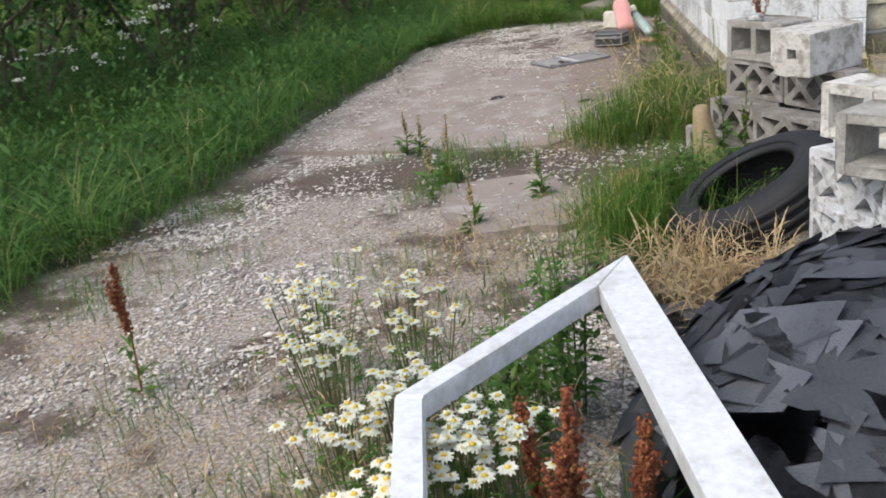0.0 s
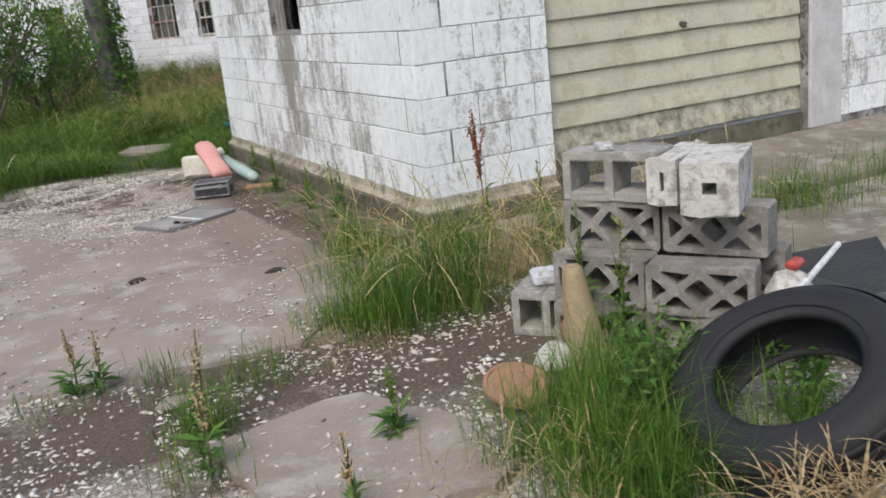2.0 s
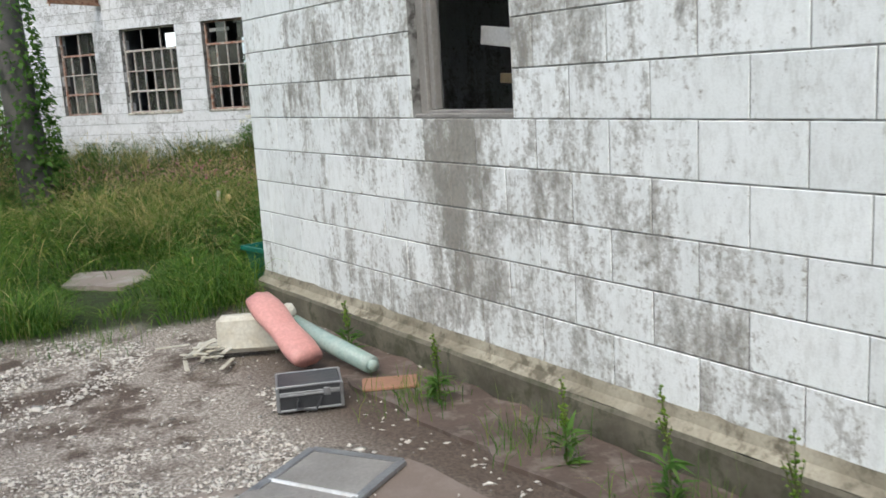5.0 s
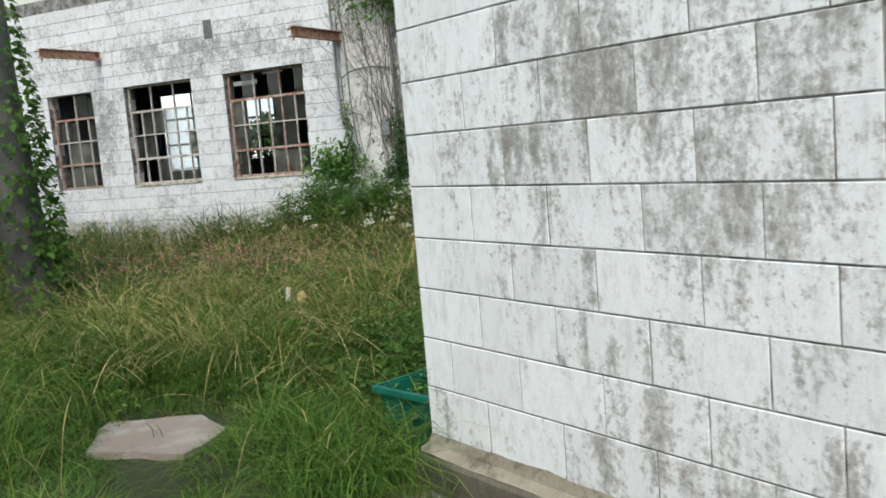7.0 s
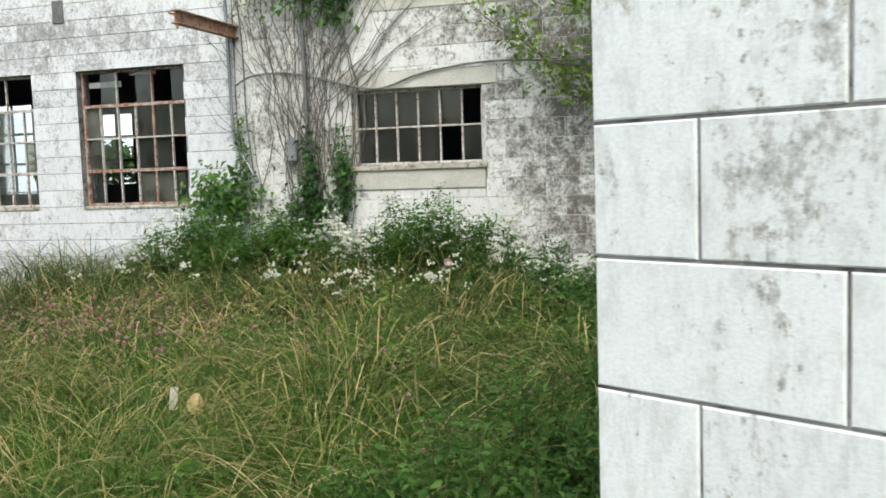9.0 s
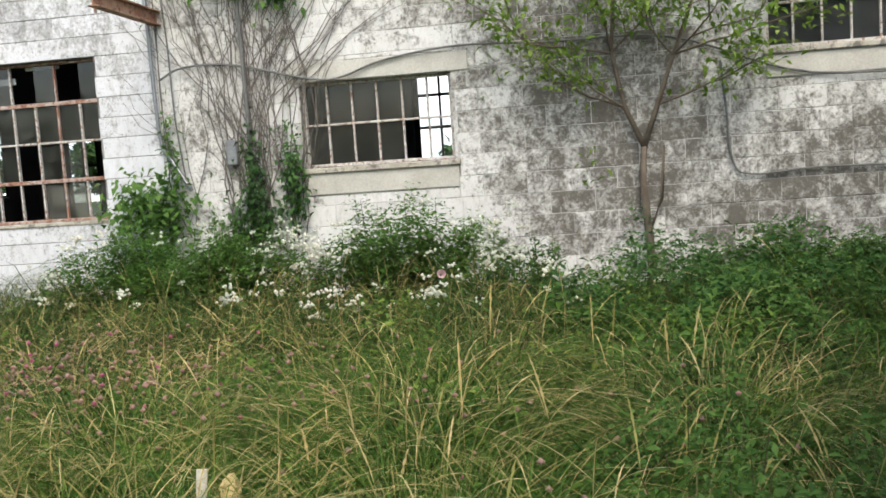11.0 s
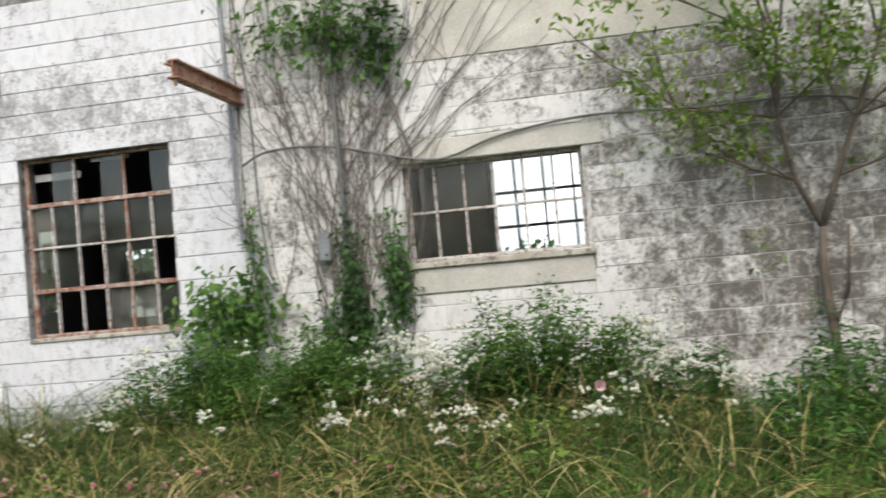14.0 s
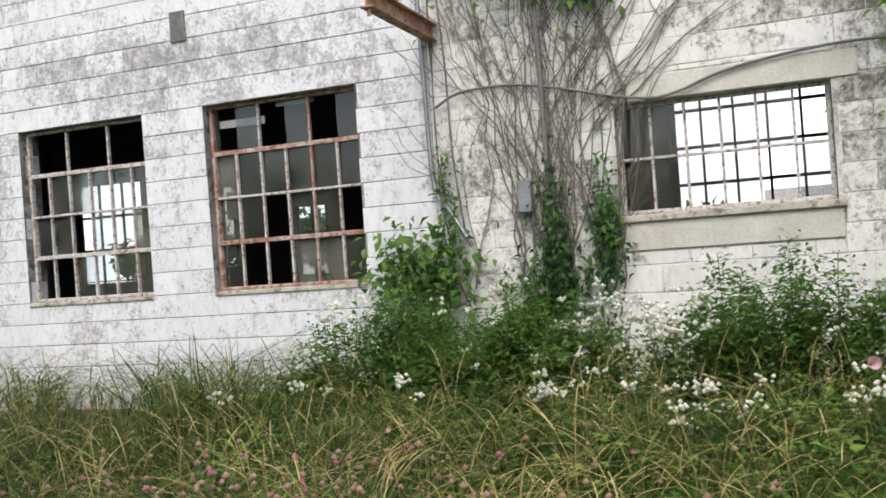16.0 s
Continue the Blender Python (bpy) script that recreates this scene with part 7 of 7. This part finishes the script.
def young_tree():
    x, y = 5.40, 7.945
    z = float(ground_z(x, y)) - 0.05
    t = empty("tree", pose(x, y, z), "slender young tree with light green leaves before the stained wall", "tree")
    # local x runs along the wall
    u, out = Vector((U.x, U.y, 0)), Vector((-N.x, -N.y, 0))
    bm = bmesh.new()
    tips = []
    trunk = [Vector((0, 0, 0)), -u * 0.02 + Vector((0, 0, 0.5)), -u * 0.05 + Vector((0, 0, 0.95)), -u * 0.03 + Vector((0, 0, 1.2))]
    tube(bm, trunk, 0.036, 0.022, 9)
    tube(bm, [trunk[1] + Vector((0, 0, 0.05)), trunk[1] + u * 0.1 + Vector((0, 0, 0.3)), trunk[1] + u * 0.13 + out * 0.05 + Vector((0, 0, 0.7))], 0.018, 0.009, 6)
    part("trunk", bm, M_BARK, t, smooth=True)
    lead_a = [trunk[3], -u * 0.16 + Vector((0, 0, 1.5)), -u * 0.24 + out * 0.05 + Vector((0, 0, 1.9)), -u * 0.2 + out * 0.05 + Vector((0, 0, 2.4)), -u * 0.3 + Vector((0, 0, 2.9))]
    lead_b = [trunk[3], u * 0.08 + Vector((0, 0, 1.5)), u * 0.2 + out * 0.1 + Vector((0, 0, 1.85)), u * 0.38 + out * 0.1 + Vector((0, 0, 2.3)), u * 0.5 + Vector((0, 0, 2.8))]
    for lead in (lead_a, lead_b):
        bm = bmesh.new()
        tube(bm, lead, 0.022, 0.009, 7)
        part("leader", bm, M_BARK, t, smooth=True)
    for start, du, do, dz, ln in ((lead_a[1], -1.0, 0.1, 0.25, 0.55), (lead_a[1], -0.6, 0.5, 0.3, 0.35), (lead_a[2], -1.0, 0.15, 0.3, 0.62), (lead_a[2], 0.7, 0.4, 0.5, 0.35), (lead_a[3], -0.9, 0.1, 0.4, 0.55), (lead_a[3], 0.3, 0.4, 0.7, 0.4), (lead_a[4], -0.4, 0.1, 0.9, 0.5),
                                  (lead_b[1], 0.9, 0.3, 0.35, 0.4), (lead_b[2], 1.0, 0.1, 0.3, 0.55), (lead_b[2], -0.5, 0.4, 0.5, 0.35), (lead_b[3], 1.0, 0.1, 0.35, 0.5), (lead_b[3], -0.3, 0.5, 0.6, 0.4), (lead_b[4], 0.4, 0.1, 0.9, 0.5), (lead_b[4], 0.9, 0.2, 0.3, 0.4), (lead_a[3], -0.5, 0.5, 0.8, 0.5), (lead_a[4], 0.5, 0.3, 0.6, 0.45), (lead_b[3], 0.2, 0.6, 0.7, 0.45), (lead_b[2], 0.4, 0.7, 0.5, 0.45), (lead_a[2], -0.4, 0.7, 0.6, 0.4)):
        bm = bmesh.new()
        grow(bm, start, (u * du + out * do + Vector((0, 0, dz))).normalized(), ln, 0.01, 2, tips, 0.4, 0.03)
        part("limb", bm, M_BARK, t, smooth=True)
    for k in range(3):
        tips.append((Vector((0.0, 0, 0)) - u * 0.45 + out * 0.15 + Vector((0, 0, 1.0 + 0.06 * k)), Vector((0, 0, 1))))
    ob = new("crown", leaf_cloud(tips, 5, 0.068, M_LEAF_L, 0.07))
    ob.parent = t


young_tree()


def shrub(x, y, h, r, label, leaves, size, mat, name="shrub"):
    z = float(ground_z(x, y)) - 0.05
    t = empty(name, pose(x, y, z), label, "shrub")
    tips = []
    for i in range(7):
        bm = bmesh.new()
        a = i * 0.9 + nr.uniform(0, 0.5)
        grow(bm, Vector((0.1 * math.cos(a), 0.1 * math.sin(a), 0)), Vector((r / h * math.cos(a), r / h * math.sin(a), 1)).normalized(), h * 0.45, 0.03, 2, tips, 0.5, 0.1)
        part("stem", bm, M_BARK, t, smooth=True)
    ob = new("crown", leaf_cloud(tips, leaves, size, mat, 0.16 * h / 2))
    ob.parent = t


for x, y, h, r in ((-5.6, 3.2, 2.4, 1.0), (-6.6, 1.6, 2.6, 1.1), (-4.9, 5.2, 2.4, 1.0), (-7.2, -0.4, 2.6, 1.2), (-4.4, 7.4, 2.2, 0.9), (-6.4, 5.6, 3.0, 1.2), (-8.4, 3.2, 3.2, 1.3)):
    shrub(x, y, h, r, "dark green overgrown hedge shrub at the yard edge", 8, 0.11, M_LEAF)
shrub(-2.3, 9.8, 2.5, 1.1, "broad flowering shrub standing in the tall grass", 8, 0.09, M_LEAF_M)
for x, y, h, r in ((-4.2, 12.5, 2.6, 1.2), (-6.5, 10.5, 2.8, 1.3), (-3.4, 16.0, 3.0, 1.4), (-9.5, 8.0, 3.2, 1.4), (-8.5, 13.0, 3.4, 1.5), (-10.5, 2.0, 3.4, 1.5), (-9.5, -3.5, 3.2, 1.4)):
    shrub(x, y, h, r, "green overgrown shrub beyond the tall grass", 8, 0.13, M_LEAF)
p = facade_point(-13.0, 1.6, 0)
shrub(p.x, p.y, 1.9, 0.5, "light green sapling before the broken casement", 5, 0.08, M_LEAF_L)
shrub(-1.2, 11.6, 1.6, 0.7, "leafy shrub beside the ivy-clad pole", 8, 0.08, M_LEAF_M)


def ivy_pole():
    x, y = -0.35, 10.0
    p = empty("utility_pole", pose(x, y, 0.0, 1.0, -2.5, 0), "weathered grey pole wrapped in ivy in the tall grass", "pole")
    bm = bmesh.new()
    pts = [(0.01 * math.sin(i), 0.01 * math.cos(i * 2), -0.05 + i * 0.4) for i in range(14)]
    tube(bm, pts, 0.19, 0.15, 16)
    part("shaft", bm, M_POLE, p, smooth=True)
    n = 1500
    a, z = nr.normal(-0.6, 1.1, n), nr.beta(1.1, 2.0, n) * 3.4
    r = 0.18 + nr.uniform(0, 0.16, n) * np.clip(1.3 - z / 3, 0.3, 1)
    pos = np.stack([r * np.cos(a), r * np.sin(a), z], -1)
    d = np.stack([np.cos(a), np.sin(a), nr.uniform(-0.8, 0.2, n)], -1) + nr.normal(0, 0.4, (n, 3))
    ob = new("ivy", leaves_mesh("ivy", pos, d, nr.uniform(0.05, 0.1, n), nr.uniform(0.035, 0.07, n), M_LEAF_M))
    ob.parent = p
    ob["label"] = "green ivy leaves"


ivy_pole()


def wall_vine():
    """Bare woody creeper fanned over the wall, in leaf at its foot and its head."""
    v = empty("wall_vine", M_HALL @ pose(-7.55, 0, 0.2), "bare woody creeper fanned over the wall with leafy foot and top", "vine")
    r = random.Random(21)
    for i in range(44):
        bm = bmesh.new()
        x0 = r.choice((-0.05, 0.02, 0.1, 0.16, 0.38, -0.5)) + r.gauss(0, 0.03)
        lean = r.gauss(0.0, 0.2)
        x, z = x0, 0.6 + r.uniform(0, 0.5)
        pts = []
        for k in range(12):
            pts.append((x, -0.018 - 0.012 * r.random() - 0.01 * (k % 2), z))
            x = min(max(x + lean * 0.2 + r.gauss(0, 0.05), -0.66), 0.62 if z < 1.75 else 0.9)
            z += 0.2 + r.uniform(0, 0.06)
            lean += r.gauss(0, 0.1)
        tube(bm, pts, r.uniform(0.003, 0.0065), 0.002, 5, cap=False)
        for b in range(4):
            k = r.randrange(2, 11)
            p = Vector(pts[k])
            q = [p]
            dx = r.choice((-1, 1)) * r.uniform(0.4, 1)
            for j in range(5):
                p = p + Vector((dx * 0.07 + r.gauss(0, 0.02), 0, r.uniform(0.04, 0.12)))
                q.append(Vector((p.x, -0.02, p.z)))
            tube(bm, q, 0.003, 0.0015, 4, cap=False)
        part("stem", bm, M_VINE, v, smooth=True)

    for i in range(11):
        bm = bmesh.new()
        x, z, slope = r.uniform(0.0, 0.4), r.uniform(1.5, 2.3), r.uniform(0.5, 1.5)
        pts = []
        for k in range(9):
            pts.append((x, -0.02 - 0.008 * r.random(), z))
            x += 0.13 + r.gauss(0, 0.02)
            z += 0.13 * slope + r.gauss(0, 0.025)
        tube(bm, pts, r.uniform(0.003, 0.006), 0.0018, 5, cap=False)
        part("stem", bm, M_VINE, v, smooth=True)

    def leaves(cx, cz, rx, rz, n, size, depth=0.12, mat=M_IVY):
        pos = np.stack([nr.normal(cx, rx * 0.5, n), -np.abs(nr.normal(0.03, depth * 0.6, n)) - 0.02, nr.normal(cz, rz * 0.5, n)], -1)
        d = np.stack([nr.normal(0, 0.7, n), -np.abs(nr.normal(0.5, 0.3, n)), nr.normal(-0.4, 0.4, n)], -1)
        ob = new("foliage", leaves_mesh("foliage", pos, d, size * nr.uniform(0.6, 1.3, n), size * 0.6 * nr.uniform(0.6, 1.2, n), mat))
        ob.parent = v
    leaves(0.08, 1.05, 0.09, 0.5, 300, 0.06)
    leaves(0.4, 1.1, 0.11, 0.5, 330, 0.06, 0.08, M_LEAF)
    leaves(0.05, 0.8, 0.25, 0.3, 300, 0.07)
    leaves(-0.68, 0.95, 0.26, 0.32, 340, 0.08, 0.2, M_LEAF_M)
    leaves(-0.6, 1.45, 0.06, 0.4, 90, 0.06, 0.06, M_LEAF_M)
    leaves(-0.9, 0.95, 0.28, 0.3, 300, 0.08, 0.25, M_LEAF_M)
    leaves(0.12, 2.82, 0.4, 0.3, 240, 0.08, 0.12, M_LEAF_M)
    leaves(-0.25, 2.95, 0.4, 0.3, 150, 0.08, 0.1, M_LEAF_M)
    leaves(0.4, 2.75, 0.18, 0.35, 150, 0.08, 0.1)


wall_vine()
# one open bindweed bloom in the flowering weeds
p = Vector((3.68, 8.67, 0))
w = empty("bindweed", pose(p.x, p.y, float(ground_z(p.x, p.y)) - 0.02), "single open pink bindweed bloom among white-flowering weeds", "flower")
bm = bmesh.new()
tube(bm, [(0, 0, 0), (0.03, 0.01, 0.25), (0.01, 0.0, 0.44)], 0.003, 0.002, 5)
part("stalk", bm, M_STEM, w)
bm = bmesh.new()
tube(bm, [(0.01, 0.0, 0.44), (-0.01, -0.02, 0.45), (-0.025, -0.035, 0.455)], 0.006, 0.03, 10, cap=False)
part("bloom", bm, M_BIND, w)
# creeper at the hall's mossy end
v = empty("wall_creeper", M_HALL @ pose(-1.95, 0, 0.2), "dark creeper growing up the mossy end of the hall wall", "vine")
n = 420
pos = np.stack([nr.normal(0, 0.06, n), -0.03 - np.abs(nr.normal(0, 0.05, n)), nr.uniform(0.2, 2.3, n)], -1)
d = np.stack([nr.normal(0, 0.7, n), -np.abs(nr.normal(0.5, 0.3, n)), nr.normal(-0.4, 0.4, n)], -1)
ob = new("foliage", leaves_mesh("foliage", pos, d, nr.uniform(0.03, 0.07, n), nr.uniform(0.02, 0.045, n), M_IVY))
ob.parent = v
# far tree line seen through the hall
for s, o, h, r in ((-60, -50, 4.4, 3), (-52, -52, 3.6, 3), (-45, -50, 4.0, 3), (-37, -53, 4.6, 3), (-30, -50, 3.6, 3), (-20, -52, 3.2, 3), (-11, -50, 2.6, 3), (6, -52, 2.8, 3)):
    p = facade_point(s, o, 0)
    shrub(p.x, p.y, h, r, "distant dark green tree beyond the hall", 4, 0.7, M_IVY, "far_tree")



def far_house():
    """Small gabled house far beyond the hall."""
    h = empty("house", M_HALL @ pose(-4.6, 50, 0), "distant pale house with a grey gable roof", "house")
    part("wall", box_bm(-2.2, 2.2, -1.6, 1.6, -0.1, 2.3), M_TRIM, h)
    bm = bmesh.new()
    a = [bm.verts.new(v) for v in ((-2.45, -1.9, 2.22), (2.45, -1.9, 2.22), (2.45, 0, 3.5), (-2.45, 0, 3.5), (2.45, 1.9, 2.22), (-2.45, 1.9, 2.22))]
    for f in ((0, 1, 2, 3), (3, 2, 4, 5), (0, 3, 5), (1, 4, 2), (0, 5, 4, 1)):
        bm.faces.new([a[i] for i in f])
    bmesh.ops.recalc_face_normals(bm, faces=bm.faces)
    part("roof", bm, M_SHEET, h)
    for x in (-1.4, 0.0, 1.4):
        part("window", box_bm(x - 0.35, x + 0.35, -1.64, -1.602, 1.1, 1.9, bevel=0.01), M_STEELDARK, h)


far_house()

# ---------------------------------------------------------------- blocks of the walls
lay_blocks(wall_w, -SH_L, 0.0, Z0, SH_ROWS, [WIN], M_SHED, corner_right=(-COURSE, 0.0), block=0.4095)


def lay_front_blocks():
    for k in range(SH_ROWS):
        lo, hi = Z0 + k * COURSE, Z0 + (k + 1) * COURSE
        x = 0.0 if k % 2 == 0 else COURSE
        joints = [x]
        while x < SH_W - 0.06:
            x = min(x + BLOCK, SH_W)
            joints.append(x)
        for a, b in zip(joints, joints[1:]):
            for pa, pb in ((a, min(b, DOOR[0])), (max(a, DOOR[1] + 0.125), b)):
                if pb - pa < 0.04:
                    continue
                if hi > DOOR[3] + 0.2 and (pa, pb) == (a, min(b, DOOR[0])):
                    pb = b
                ob = new("block", block_mesh(pb - pa, COURSE, 0.19, M_SHED))
                ob.parent = wall_s
                ob.matrix_basis = pose((pa + pb) / 2, rng.uniform(-0.0015, 0.0015), (lo + hi) / 2, rng.uniform(-0.12, 0.12), 0, rng.uniform(-0.15, 0.15))


lay_front_blocks()
lay_blocks(wall_a, -14.6, SEAM, HZ0, 24, [W0, W1, W2], M_HALL_L, first=1, z_max=3.6, tight=True, course=HALL_COURSE, block=HALL_BLOCK)
lay_blocks(wall_b, SEAM + 0.002, HALL_R, HZ0, 24, [(-7.09, -5.84, 1.19, 2.24), (-3.53, -2.25, 1.84, 2.87)], M_HALL_R, first=1, z_max=3.6, course=HALL_COURSE, block=HALL_BLOCK, phase=0.104)
hall_piece("trim", M_HALL_R, "plain upper face of the hall wall", "wall", -14.6, HALL_R, -0.001, 0.004, HZ0 + 22 * HALL_COURSE + 0.006, HALL_TOP)
